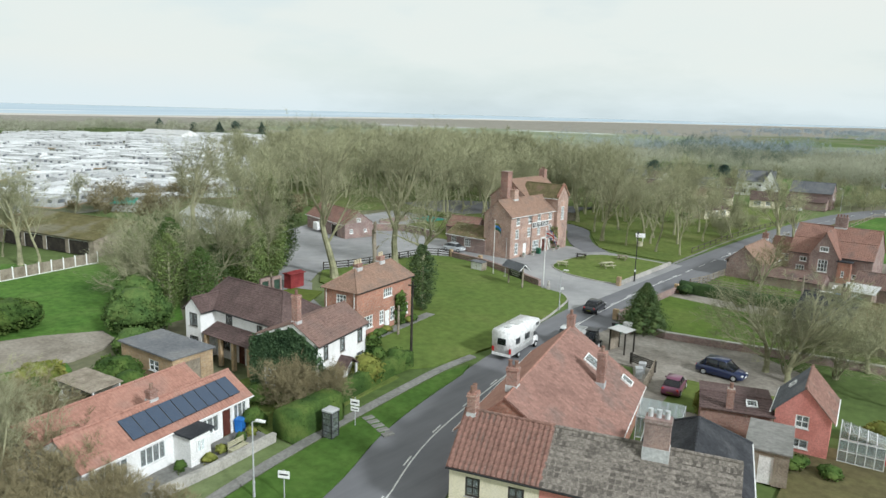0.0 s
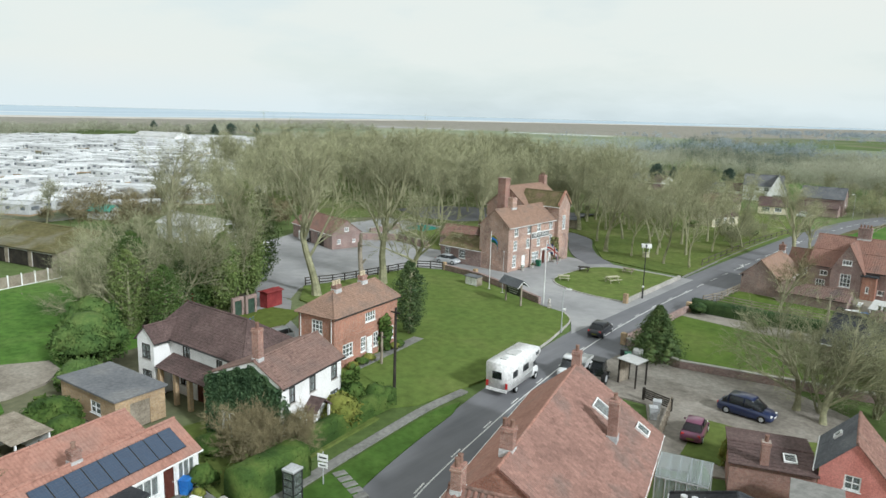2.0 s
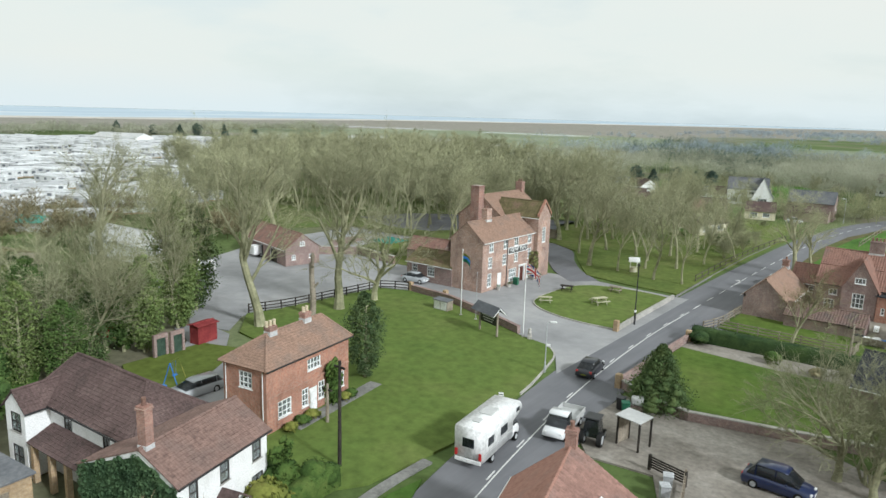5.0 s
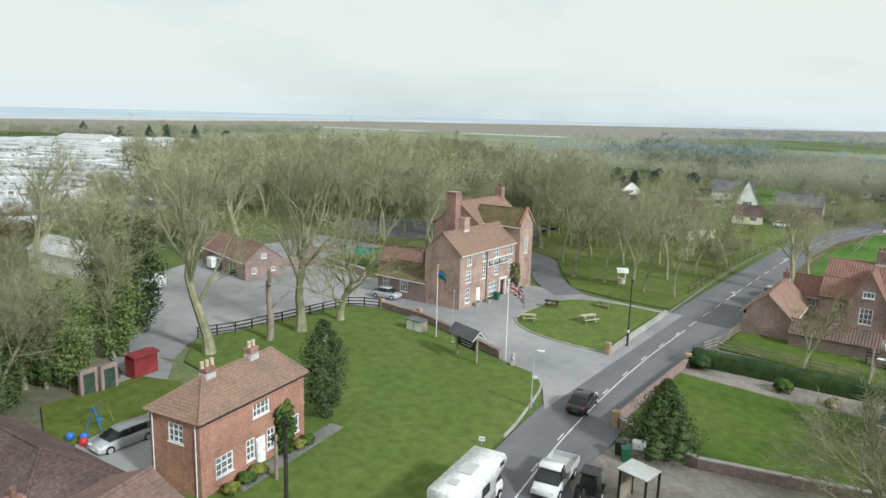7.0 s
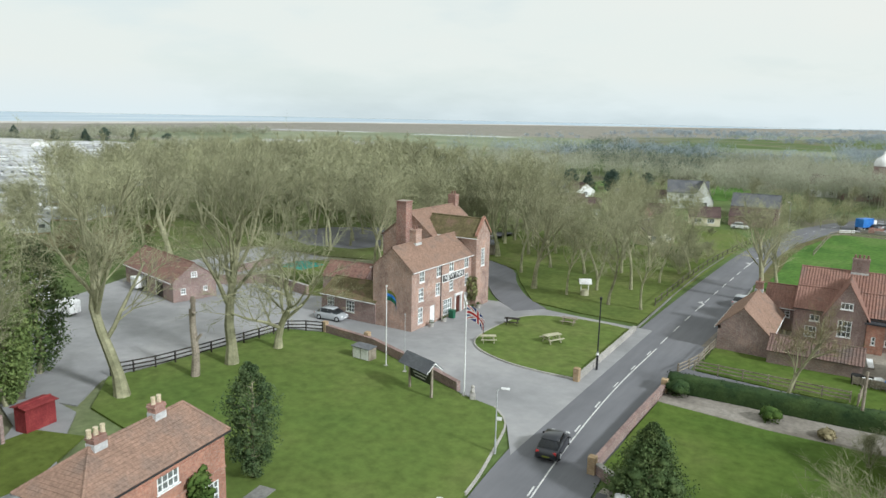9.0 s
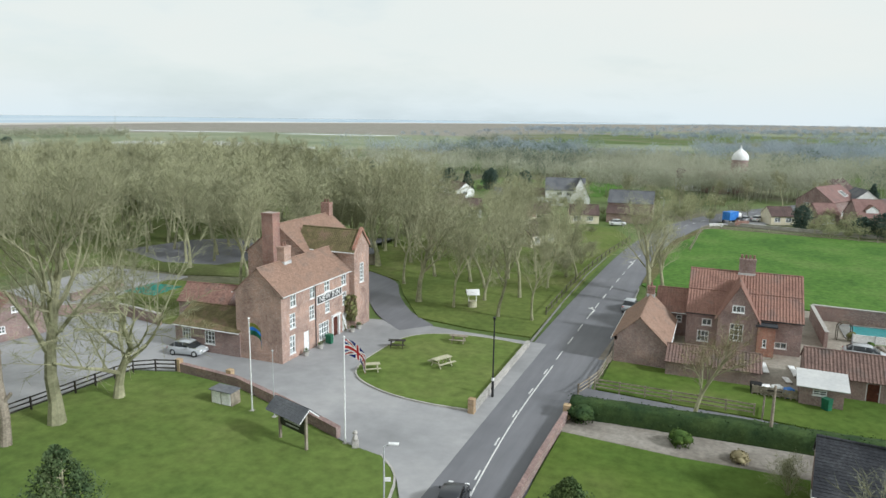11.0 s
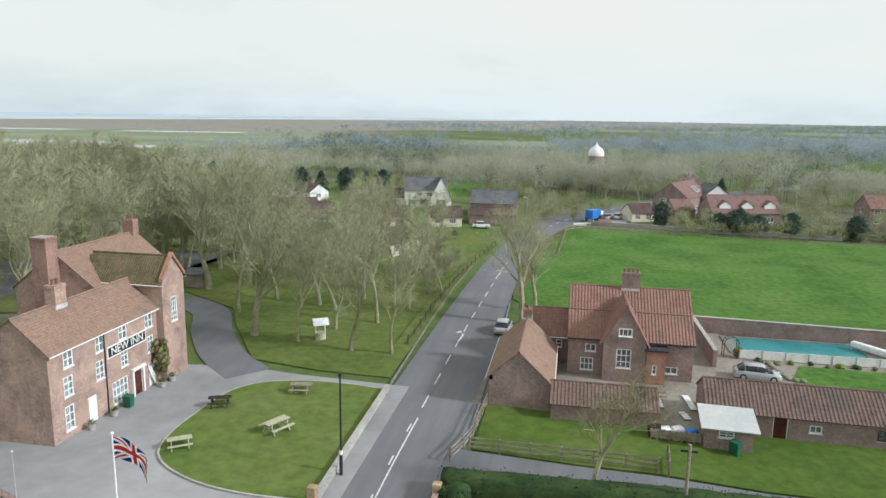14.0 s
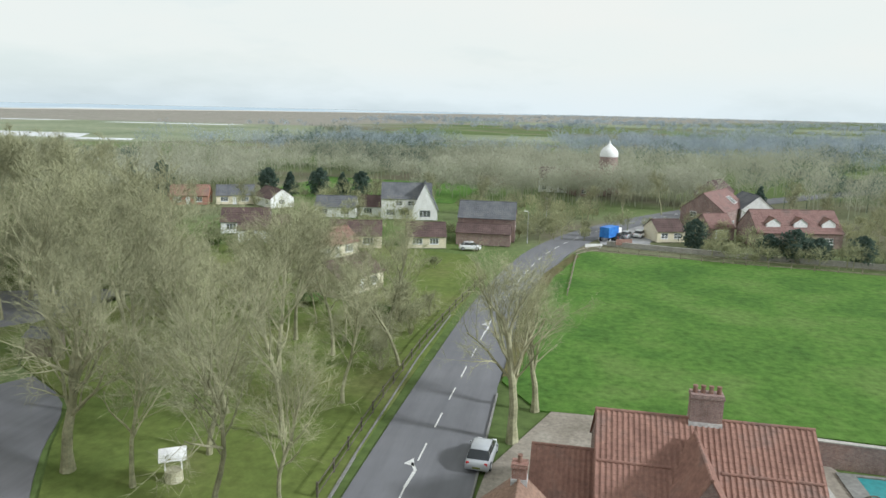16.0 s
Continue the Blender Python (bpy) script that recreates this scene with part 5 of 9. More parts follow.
for i in range(9):
    bm = bmesh.new()
    x = 3.75 + i * 1.015
    rbox(bm, x, x + 1.0, 0.25, 2.0, 0.06, 0.10, 0.008, pm)
    p = part("solar_panel", bm, "metal_black", sol, "dark blue solar panel in a thin black frame")
    bm = bmesh.new()
    box(bm, x + 0.03, x + 0.97, 0.28, 1.97, 0.101, 0.106, pm)
    part("cell_sheet", bm, "solar", p)
# small glazed entrance lobby with a flat dark roof
bm = bmesh.new()
box(bm, 6.6, 8.3, -1.6, 0, 0, 2.2)
lob = part("entrance_lobby", bm, "render_white", sol)
bm = bmesh.new()
box(bm, 6.4, 8.5, -1.85, 0.1, 2.2, 2.34)
part("lobby_roof", bm, "slate", lob, "flat dark felt roof")
door(sol, pose(6.95, -1.66, 0.02), 0.95, 2.0, "paint_white")
window(sol, pose(7.08, -1.66, 0.95), 0.7, 0.85, (2, 1), sill=False, depth=-0.02)
window(sol, pose(8.33, -1.4, 0.8, 0, 0, 90), 1.1, 1.2, (2, 1), depth=-0.02)

# flat-roofed garage behind
gar = thing("garage", pose(-54.0, 30.3, 0, 0, 0, 5), "flat-roofed brick garage with grey felt", "garage")
bm = bmesh.new()
wall_cells(bm, 7.6, 0, 2.5, 0.22, [(4.2, 0.9, 1.4, 1.0)], pose(0, 0, 0))
wall_cells(bm, 7.6, 0, 2.5, 0.22, [], pose(7.6, 4.0, 0, 0, 0, 180))
wall_cells(bm, 3.56, 0, 2.5, 0.22, [(0.9, 0.0, 1.6, 2.0)], pose(7.6, 0.22, 0, 0, 0, 90))
wall_cells(bm, 3.56, 0, 2.5, 0.22, [], pose(0, 3.78, 0, 0, 0, -90))
part("wall", bm, "brick_buff", gar)
bm = bmesh.new()
rbox(bm, -0.2, 7.8, -0.2, 4.2, 2.5, 2.66, 0.03)
part("roof", bm, "felt", gar)
window(gar, pose(4.2, 0, 0.9), 1.4, 1.0)
bm = bmesh.new()
box(bm, 7.5, 7.55, 1.12, 2.72, 0, 2.0)
part("garage_door", bm, "wood_grey", gar)

# ---- the row by the road ----
cream = house("cream_house", -16.2, 30.5, 17.5, 5.1, 5.2, 4.5, 6.55, "cream rendered end-of-row house with brown pantiles", "house", "render_cream", "tile_dark", tile=0.3, row=0.34, amp=0.0, verge="dark",
              openings=[("front", W, 0.95, 2.7, 0.85, 1.15, (2, 2), "wood_dark"), ("front", W, 3.4, 2.7, 0.9, 1.15, (2, 2), "wood_dark"), ("front", W, 0.9, 0.6, 1.2, 1.3, (2, 2), "wood_dark"), ("front", D, 3.4, 0, 0.95, 2.05, "door_brown")])
chimney(cream, 0.35, 2.6, 5.6, 7.7, 0.5, 0.75, "brick_stack", 2, 6.3)
prow = house("pink_row_house", -16.2 + 5.12 * math.cos(radians(17.5)), 30.5 + 5.12 * math.sin(radians(17.5)), 17.5, 9.6, 5.2, 4.5, 6.5, "pink rendered row house with weathered stone-coloured tiles", "house", "render_pink", "stone_slate", tile=0.26, row=0.3, amp=0.0, verge="dark",
             openings=[("front", W, 1.3, 2.7, 1.0, 1.2, (3, 2)), ("front", W, 6.4, 2.7, 1.0, 1.2, (3, 2)), ("front", D, 3.8, 0, 0.95, 2.05, "paint_white")])
chimney(prow, 5.5, 2.3, 5.8, 8.3, 1.3, 0.8, "brick_brown", 3, 6.35, pot="lead")
wing = house("slate_wing", -2.6, 38.6, 107.5, 7.6, 5.8, 3.9, 6.0, "wing", "house", "render_pink", "slate", hip=(0, 2.6), tile=0.3, row=0.22, amp=0.004)
merge(wing, prow)
# the big pink-tiled house
big = house("pantiled_house", -10.57, 37.35, 105.8, 16.6, 8.9, 2.6, 6.55, "old house with a long sweep of pink pantiles down one side", "house", "brick_red", "tile_pink", ridge_at=5.9, eave_back=4.0, tile=0.3, row=0.36, amp=0.0, openings=[("right", W, 5.0, 0.8, 1.0, 1.2, (2, 2))])
chimney(big, 16.3, 5.9, 5.9, 7.6, 0.55, 0.6, "brick_stack", 1, False)
chimney(big, 2.0, 6.1, 5.6, 7.9, 0.6, 0.7, "brick_stack", 2, 6.5)
chimney(big, 10.8, 2.2, 3.6, 6.8, 0.7, 0.6, "brick_stack", 1, 4.3)


def rooflight(parent, m, w, h):
    """A white-framed skylight lying on a slope; m: x along, y up the slope."""
    bm = bmesh.new()
    for x0, x1, y0, y1 in ((0, w, 0, 0.09), (0, w, h - 0.09, h), (0, 0.09, 0.09, h - 0.09), (w - 0.09, w, 0.09, h - 0.09)):
        box(bm, x0, x1, y0, y1, 0.04, 0.2, m)
    s = part("skylight", bm, "paint_white", parent)
    bm = bmesh.new()
    box(bm, 0.09, w - 0.09, 0.09, h - 0.09, 0.12, 0.14, m)
    part("pane", bm, "glass", s)
    bm = bmesh.new()
    box(bm, 0.05, w - 0.05, 0.05, h - 0.05, 0.03, 0.05, m)
    part("blind", bm, "sheet_grey", s)


sl = math.degrees(math.atan2(6.55 - 2.6, 5.9))
for x, s in ((12.3, 3.5), (14.2, 0.7)):
    rooflight(big, pose(x, 0, 2.62) @ pose(0, 0, 0, sl) @ pose(0, s, 0.09), 1.5 if s > 2 else 1.0, 1.3 if s > 2 else 1.0)

# ---- the small pink house and its greenhouse ----
ph = house("pink_house", -6.3, 60.2, -82, 5.3, 3.6, 3.0, 4.95, "small pink rendered house with a steep tiled roof", "house", "render_pink", "tile_dark", tile=0.3, row=0.3, amp=0.03,
           openings=[("right", W, 1.35, 1.95, 0.9, 0.95, (2, 2)), ("right", W, 1.2, 0.4, 1.15, 0.7, (2, 1))])
[c for c in ph.children if c.name.startswith("roof")][0].data.materials[0] = M["slate_grey"]
slp = math.degrees(math.atan2(1.95, 1.8))
rooflight(ph, pose(1.6, 0, 3.0) @ pose(0, 0, 0, slp) @ pose(0, 0.9, 0), 0.7, 0.6)
gh = thing("greenhouse", pose(-1.4, 55.8, 0, 0, 0, 8), "lean-to greenhouse with a white frame", "greenhouse")
bm = bmesh.new()
for i in range(6):
    x = i * 0.56
    for y in (0, 2.2):
        box(bm, x - 0.02, x + 0.02, y - 0.02, y + 0.02, 0, 1.7 if i else 2.3)
    box(bm, x - 0.02, x + 0.02, 0, 2.2, 2.3 - i * 0.12, 2.34 - i * 0.12)
for z in (0.05, 0.85, 1.66):
    for y in (0, 2.2):
        box(bm, 0, 2.8, y - 0.015, y + 0.015, z, z + 0.04)
box(bm, 2.78, 2.82, 0, 2.2, 1.66, 1.7)
part("frame", bm, "paint_white", gh)
bm = bmesh.new()
for y in (0.0, 2.2):
    box(bm, 0.02, 2.78, y - 0.004, y + 0.004, 0.05, 1.7)
box(bm, 2.79, 2.8, 0.02, 2.18, 0.05, 1.68)
v = [bm.verts.new(p) for p in ((0, 0, 2.32), (2.8, 0, 1.71), (2.8, 2.2, 1.71), (0, 2.2, 2.32))]
bm.faces.new(v)
gp = part("pane", bm, "glass", gh)
gp.visible_shadow = False

# ---- the farm over the road ----
farm = house("farmhouse", -20.7, 119.4, 0, 11.4, 10.2, 3.8, 7.5, "old brown-brick farmhouse with orange pantiles and a front gable", "farmhouse", "brick_brown", "tile_orange", ridge_at=5.2, tile=0.3, row=0.34, amp=0.06, verge="dark",
             openings=[("front", W, 1.6, 2.35, 1.0, 0.75, (2, 1)), ("front", W, 1.2, 0.5, 1.2, 1.25, (3, 2)), ("front", W, 8.9, 0.7, 1.2, 0.7, (2, 1))])
chimney(farm, 5.8, 5.2, 6.9, 9.1, 1.7, 0.8, "brick_brown", 4, 7.05)
gab = house("farm_gable", -13.65, 118.2, 90, 5.0, 3.85, 3.85, 7.25, "gable", "farmhouse", "brick_brown", "tile_orange", tile=0.3, row=0.34, amp=0.06, verge="dark", gutter=False, openings=[("left", W, 1.2, 1.35, 1.35, 1.85, (3, 3))])
window(gab, frame_of(5.0, 3.85, "left") @ pose(1.3, -0.16, 4.45), 1.2, 0.75, (3, 1))
merge(gab, farm)
# a raised course of tiles half-way up the front slope, either side of the gable
for xa, xb in ((0.0, 3.9), (6.4, 11.4)):
    bm = bmesh.new()
    ridge_line(bm, Vector((xa, 2.6, 5.74)), Vector((xb, 2.6, 5.74)), 0.1)
    part("tile_course", bm, "tile_orange", farm)
bm = bmesh.new()
wall_cells(bm, 1.7, 0, 3.2, 0.2, [(0.55, 1.0, 0.4, 0.9)], pose(7.1, -1.3, 0))
wall_cells(bm, 1.1, 0, 3.2, 0.2, [], pose(8.8, -1.1, 0, 0, 0, 90))
pr = part("entrance_wing", bm, "brick_red", farm)
bm = bmesh.new()
box(bm, 6.9, 9.0, -1.5, 0.05, 3.2, 3.36)
part("flat_roof", bm, "slate", pr)
window(farm, pose(7.65, -1.3, 1.0), 0.4, 0.9, (1, 2))
road_cot = house("roadside_cottage", -22.0, 110.3, 90, 10.9, 5.1, 2.3, 4.85, "brown-brick cottage gable-end to the lane with faded tiles", "cottage", "brick_brown", "tile_plain", ridge_at=2.7, eave_back=2.7, tile=0.2, row=0.25, amp=0.012)
chimney(road_cot, 10.4, 2.7, 4.2, 5.8, 0.7, 0.8, "brick_stack", 1, 4.7)
link = house("farm_link", -24.2, 122.2, 0, 3.8, 5.0, 2.9, 4.9, "link", "cottage", "brick_brown", "tile_orange", tile=0.3, row=0.34, amp=0.06, openings=[("front", W, 2.3, 1.6, 0.6, 0.8, (1, 2))])
merge(link, road_cot)
wash = house("farm_outbuilding", -21.9, 108.6, 0, 8.4, 4.4, 1.45, 2.45, "low brick outbuilding with dark mossy pantiles", "outbuilding", "brick_brown", "tile_old", tile=0.3, row=0.34, amp=0.06, gutter=False)
stable = house("stable_range", -9.9, 108.9, -1.5, 30, 5.2, 1.95, 3.5, "long low brick stable range with dark red pantiles", "stable", "brick_brown", "tile_old", tile=0.3, row=0.34, amp=0.06, gutter=False,
               openings=[("front", D, 4.9, 0, 1.1, 1.75, "door_brown"), ("front", W, 7.5, 0.75, 0.9, 0.6, (2, 1)), ("front", W, 12.2, 0.6, 1.1, 0.85, (2, 2), "wood_dark")])
shed = thing("store", pose(-10.5, 105.9, 0, 0, 0, -3), "small brick store with a pale sheet roof", "shed")
bm = bmesh.new()
wall_cells(bm, 3.4, 0, 1.7, 0.2, [(1.0, 1.0, 1.1, 0.5)], pose(0, 0, 0))
wall_cells(bm, 2.9, 0, 1.7, 0.2, [], pose(3.4, 0.2, 0, 0, 0, 90))
wall_cells(bm, 2.9, 0, 1.7, 0.2, [], pose(0, 3.1, 0, 0, 0, -90))
part("wall", bm, "brick_brown", shed)
bm = bmesh.new()
rbox(bm, -0.3, 3.8, -0.35, 3.1, 0, 0.1, 0.02, pose(0, 0, 1.72, 9))
part("roof", bm, "sheet_grey", shed, "pale corrugated sheet roof")
window(shed, pose(1.0, 0, 1.0), 1.1, 0.5)

# ---- car park barn and huts ----
barn = house("barn", -103.2, 91.8, -13.4, 15.4, 5.8, 2.7, 4.8, "brown-brick barn with a red-brown tiled roof at the car park", "barn", "brick_brown", "tile_dark", tile=0.2, row=0.25, amp=0.015,
             openings=[("right", W, 1.0, 0.9, 0.7, 0.8, (2, 2)), ("right", W, 4.0, 1.0, 0.6, 0.6, (2, 1)), ("front", D, 5.0, 0, 2.4, 2.1, "wood_dark"), ("front", D, 10.0, 0, 2.4, 2.1, "wood_dark")])
window(barn, frame_of(15.4, 5.8, "right") @ pose(2.4, -0.16, 3.0), 0.8, 0.7)
hut = house("park_hut", -117.7, 72.6, 4.5, 16.4, 6.4, 3.0, 4.5, "white hut with a light grey sheet roof", "hut", "plastic_white", "sheet_grey", tile=0.5, row=1.2, amp=0.02,
            openings=[("front", W, 1.5, 1.0, 0.8, 0.9), ("front", W, 5, 1.0, 0.8, 0.9), ("right", W, 0.8, 0.9, 1.1, 1.1), ("right", W, 3.2, 0.9, 1.1, 1.1)])
cpt = house("open_shed", -125.3, 43.5, 14, 24, 11, 2.6, 4.4, "open-fronted shed with a mossy sheet roof", "shed", "wood_grey", "sheet_moss", ridge_at=8.0, eave_back=3.8, tile=0.5, row=1.2, amp=0.03, gutter=False,
            openings=[("front", D, 2 + 5.4 * i, 0, 4.6, 2.3, "wood_dark") for i in range(4)])

# ---- planting ----
R = random.Random(5)


def evergreen(x, y, height, radius, material, label, category="tree", seed=0, low=0.1, n=2600, size=(0.16, 0.34), name="tree", shape="oval", trunk=True, lumps=26, core=0.72):
    """An evergreen: tapered trunk, limbs, and a crown of many small leaf sprays set in uneven lumps."""
    rng = random.Random(seed + 900)
    t = thing(name, pose(x, y, 0), label, category)
    bm = bmesh.new()
    tube(bm, (0, 0, -0.1), (0.1, 0.05, height * 0.85), radius * 0.09 + 0.06, 0.04, 7)
    cs = []
    for i in range(lumps):
        k = (i + rng.random()) / lumps
        z = height * (low + (1 - low) * k)
        if shape == "cone":
            rr = radius * (1 - k) ** 0.8 + 0.12
        elif shape == "column":
            rr = radius * min(1.0, 2.2 * k + 0.45) * min(1.0, 2.6 * (1 - k) + 0.2)
        else:
            rr = radius * math.sqrt(max(0.05, 1 - (2 * k - 0.9) ** 2))
        a = i * 2.4 + rng.uniform(-0.4, 0.4)
        d = rr * rng.uniform(0.45, 0.75)
        c = Vector((math.cos(a) * d, math.sin(a) * d, z))
        cs.append((c, max(0.25, rr * rng.uniform(0.38, 0.62))))
        tube(bm, (0.05, 0.02, max(0.2, z - d * 0.6)), c, 0.05, 0.015, 4, False)
    part("trunk", bm, "bark", t)
    bm = bmesh.new()
    pts = []
    for _ in range(n):
        c, r = rng.choice(cs)
        d = Vector((rng.gauss(0, 1), rng.gauss(0, 1), rng.gauss(0, 1))).normalized() * r * rng.uniform(0.5, 1.12)
        p = c + Vector((d.x, d.y, d.z * 0.8))
        if p.z > 0.05:
            pts.append(p)
    leaves(bm, pts, rng, size)
    tagged(part("crown", bm, material, t), kind="stuff")
    bm = bmesh.new()
    for i, (c, r) in enumerate(cs):
        blob(bm, c, (r * core, r * core, r * core * 0.85), 1, 0.3, 1.5, i + seed)
    part("inner_foliage", bm, material, t, smooth=True)
    return t


def hedge(line, width, height, material, label, seed=0, n=40, name="hedge", size=(0.06, 0.13)):
    """A clipped hedge along a line, with an uneven leafy face."""
    rng = random.Random(seed)
    pts = smooth_line(line, 0.5) if len(line) > 2 else smooth_line([line[0], ((line[0][0] + line[1][0]) / 2, (line[0][1] + line[1][1]) / 2), line[1]], 0.5)
    t = thing(name, pose(0, 0, 0), label, "hedge")
    bm = bmesh.new()
    prof = [(-0.5, 0.0), (-0.52, 0.45), (-0.48, 0.88), (-0.36, 1.0), (0.0, 1.03), (0.36, 1.0), (0.48, 0.88), (0.52, 0.45), (0.5, 0.0)]
    rows = []
    spots = []
    for i in range(len(pts)):
        a, b = Vector((*pts[max(0, i - 1)], 0)), Vector((*pts[min(len(pts) - 1, i + 1)], 0))
        d = (b - a).normalized()
        s = Vector((-d.y, d.x, 0))
        row = []
        for u, v in prof:
            p = Vector((*pts[i], 0)) + s * u * width + Vector((0, 0, v * height))
            k = noise.noise(p * 1.3) * 0.10 + noise.noise(p * 4) * 0.05
            p += (s * u + Vector((0, 0, 0.4 * v))) * k * 2
            row.append(bm.verts.new(p))
            if v > 0.3:
                for _ in range(max(1, n // 12)):
                    spots.append(p + Vector((rng.gauss(0, 0.12), rng.gauss(0, 0.12), rng.gauss(0, 0.1))) + d * rng.uniform(-0.3, 0.3))
        rows.append(row)
    for r, q in zip(rows, rows[1:]):
        for i in range(len(prof) - 1):
            bm.faces.new((r[i], q[i], q[i + 1], r[i + 1]))
    bm.faces.new(rows[0])
    bm.faces.new(rows[-1][::-1])
    bmesh.ops.recalc_face_normals(bm, faces=bm.faces[:])
    part("hedge_body", bm, material, t, smooth=True)
    bm = bmesh.new()
    leaves(bm, spots, rng, size)
    tagged(part("leaf_face", bm, material, t), kind="stuff")
    return t


def bush(x, y, r, h, material, label, seed=0, n=500, name="bush", size=(0.07, 0.15), z=0.0):
    rng = random.Random(seed + 50)
    t = thing(name, pose(x, y, z), label, "bush")
    bm = bmesh.new()
    pts = []
    for i in range(7):
        a, d = i * 2.4, r * (0.0 if i == 0 else rng.uniform(0.3, 0.55))
        c = Vector((math.cos(a) * d, math.sin(a) * d, h * (0.5 if i == 0 else rng.uniform(0.3, 0.5))))
        s = r * (0.7 if i == 0 else rng.uniform(0.42, 0.6))
        blob(bm, c, (s, s, h * (0.48 if i == 0 else 0.38)), 2, 0.14, 1.5, seed + i)
        for _ in range(n // 7):
            q = Vector((rng.gauss(0, 1), rng.gauss(0, 1), rng.gauss(0, 1))).normalized()
            p = c + Vector((q.x * s, q.y * s, q.z * h * 0.42)) * rng.uniform(0.92, 1.12)
            if p.z > 0.03:
                pts.append(p)
    for v in bm.verts:
        v.co.z = max(v.co.z, -0.02)
    part("bush_body", bm, material, t, smooth=True)
    bm = bmesh.new()
    leaves(bm, pts, rng, size)
    tagged(part("leaf_face", bm, material, t), kind="stuff")
    return t


# trees round the green and the inn
plant_tree("big0", -66.6, 66.7, 1.08, 20)
plant_tree("big1", -65.3, 77.4, 1.12, 200)
plant_tree("garden0", -65.0, 83.2, 1.85, 90, label="bare spreading tree by the car park fence", zs=1.0)
for i, (k, x, y, s) in enumerate((("big2", -54.5, 123.3, 0.78), ("wood0", -49.2, 122.5, 0.72), ("wood1", -42.7, 120.8, 0.86), ("wood2", -38.4, 121.0, 0.7), ("wood3", -52.0, 136.8, 0.95), ("wood0", -42.8, 131.0, 0.95), ("wood1", -58.3, 138.0, 1.0),
                                  ("big0", -69.6, 141.0, 0.85), ("wood2", -66.0, 146.0, 1.05), ("wood3", -55.4, 145.0, 1.0), ("wood1", -46.7, 127.5, 0.8), ("wood0", -47.5, 141.0, 0.95), ("wood2", -41.5, 155.0, 0.8), ("wood3", -38.2, 147.5, 0.7), ("wood1", -62.5, 150, 1.1), ("wood2", -45.2, 148.5, 0.85), ("wood0", -50.5, 152.0, 0.9), ("wood3", -57.0, 157.0, 0.85), ("wood1", -40.6, 138.0, 0.75), ("wood2", -60.5, 131.5, 0.9), ("wood3", -48.8, 134.0, 0.85), ("wood0", -66.5, 156.0, 0.9), ("wood1", -44.0, 160.0, 0.7))):
    plant_tree(k, x, y, s, i * 47)
plant_tree("big1", -26.2, 134.6, 0.76, 10, label="bare roadside tree with fine drooping twigs")
plant_tree("big2", -24.9, 140.5, 0.58, 130, label="bare roadside tree with fine drooping twigs")
plant_tree("slim0", -18.7, 97.4, 1.38, 60, zs=0.92, label="small bare tree rising from the clipped hedge")
for i, (x, y, sc) in enumerate(((-8.6, 71.6, 1.4), (-5.0, 74.0, 1.2))):
    plant_tree("spread%d" % (i % 2), x, y, sc, i * 61, label="dense bare spreading tree over the drive", zs=0.9)
plant_tree("garden1", -8.0, 69.4, 1.2, 300, label="large bare multi-stemmed tree over the drive")
plant_tree("garden0", -10.4, 71.0, 1.25, 10, label="large bare multi-stemmed tree over the drive")
plant_tree("garden0", -3.0, 78.0, 0.9, 250)
plant_tree("garden1", 1.5, 70.0, 1.0, 50)
plant_tree("big2", -107.4, 69.2, 1.0, 130)
plant_tree("big1", -103.5, 39.5, 0.75, 70)
plant_tree("wood1", -102.0, 41.5, 0.85, 10)
plant_tree("wood0", -71.0, 51.5, 0.9, 20)
plant_tree("wood3", -67.8, 48.0, 0.8, 60)
plant_tree("garden1", -70.5, 40.5, 1.1, 90)
plant_tree("garden0", -38.8, 18.0, 0.85, 0, label="bare shrubby tree over the low cottage")
plant_tree("garden1", -35.0, 14.5, 0.9, 70, label="bare shrubby tree over the low cottage")
plant_tree("garden0", -41.5, 13.0, 0.9, 140)
plant_tree("garden1", -46.0, 17.5, 0.8, 240)
for i, (x, y, sc) in enumerate(((-33.2, 15.2, 0.75), (-31.6, 18.0, 0.62), (-36.4, 13.4, 0.9), (-38.6, 16.6, 0.95), (-30.4, 14.6, 0.7), (-32.6, 19.6, 0.55), (-43.6, 16.6, 1.0), (-42.0, 20.0, 0.8), (-29.6, 18.2, 0.6), (-47.0, 19.5, 0.9), (-35.0, 17.2, 0.8), (-28.9, 20.6, 0.5), (-49.5, 17.0, 0.9))):
    plant_tree("dense%d" % (i % 2), x, y, sc, i * 61, label="dense bare thicket beside the low cottage", name="shrub")
for i, (x, y, sc) in enumerate(((-36.2, 34.4, 0.78), (-34.9, 36.0, 0.8), (-36.8, 35.6, 0.7), (-34.7, 37.8, 0.74))):
    plant_tree("dense%d" % (i % 2), x, y, sc, i * 83, label="brown leafless shrub before the white house", name="shrub")
plant_tree("big0", -114.5, 107.5, 0.95, 30)
plant_tree("wood2", -96, 127, 1.0, 0)
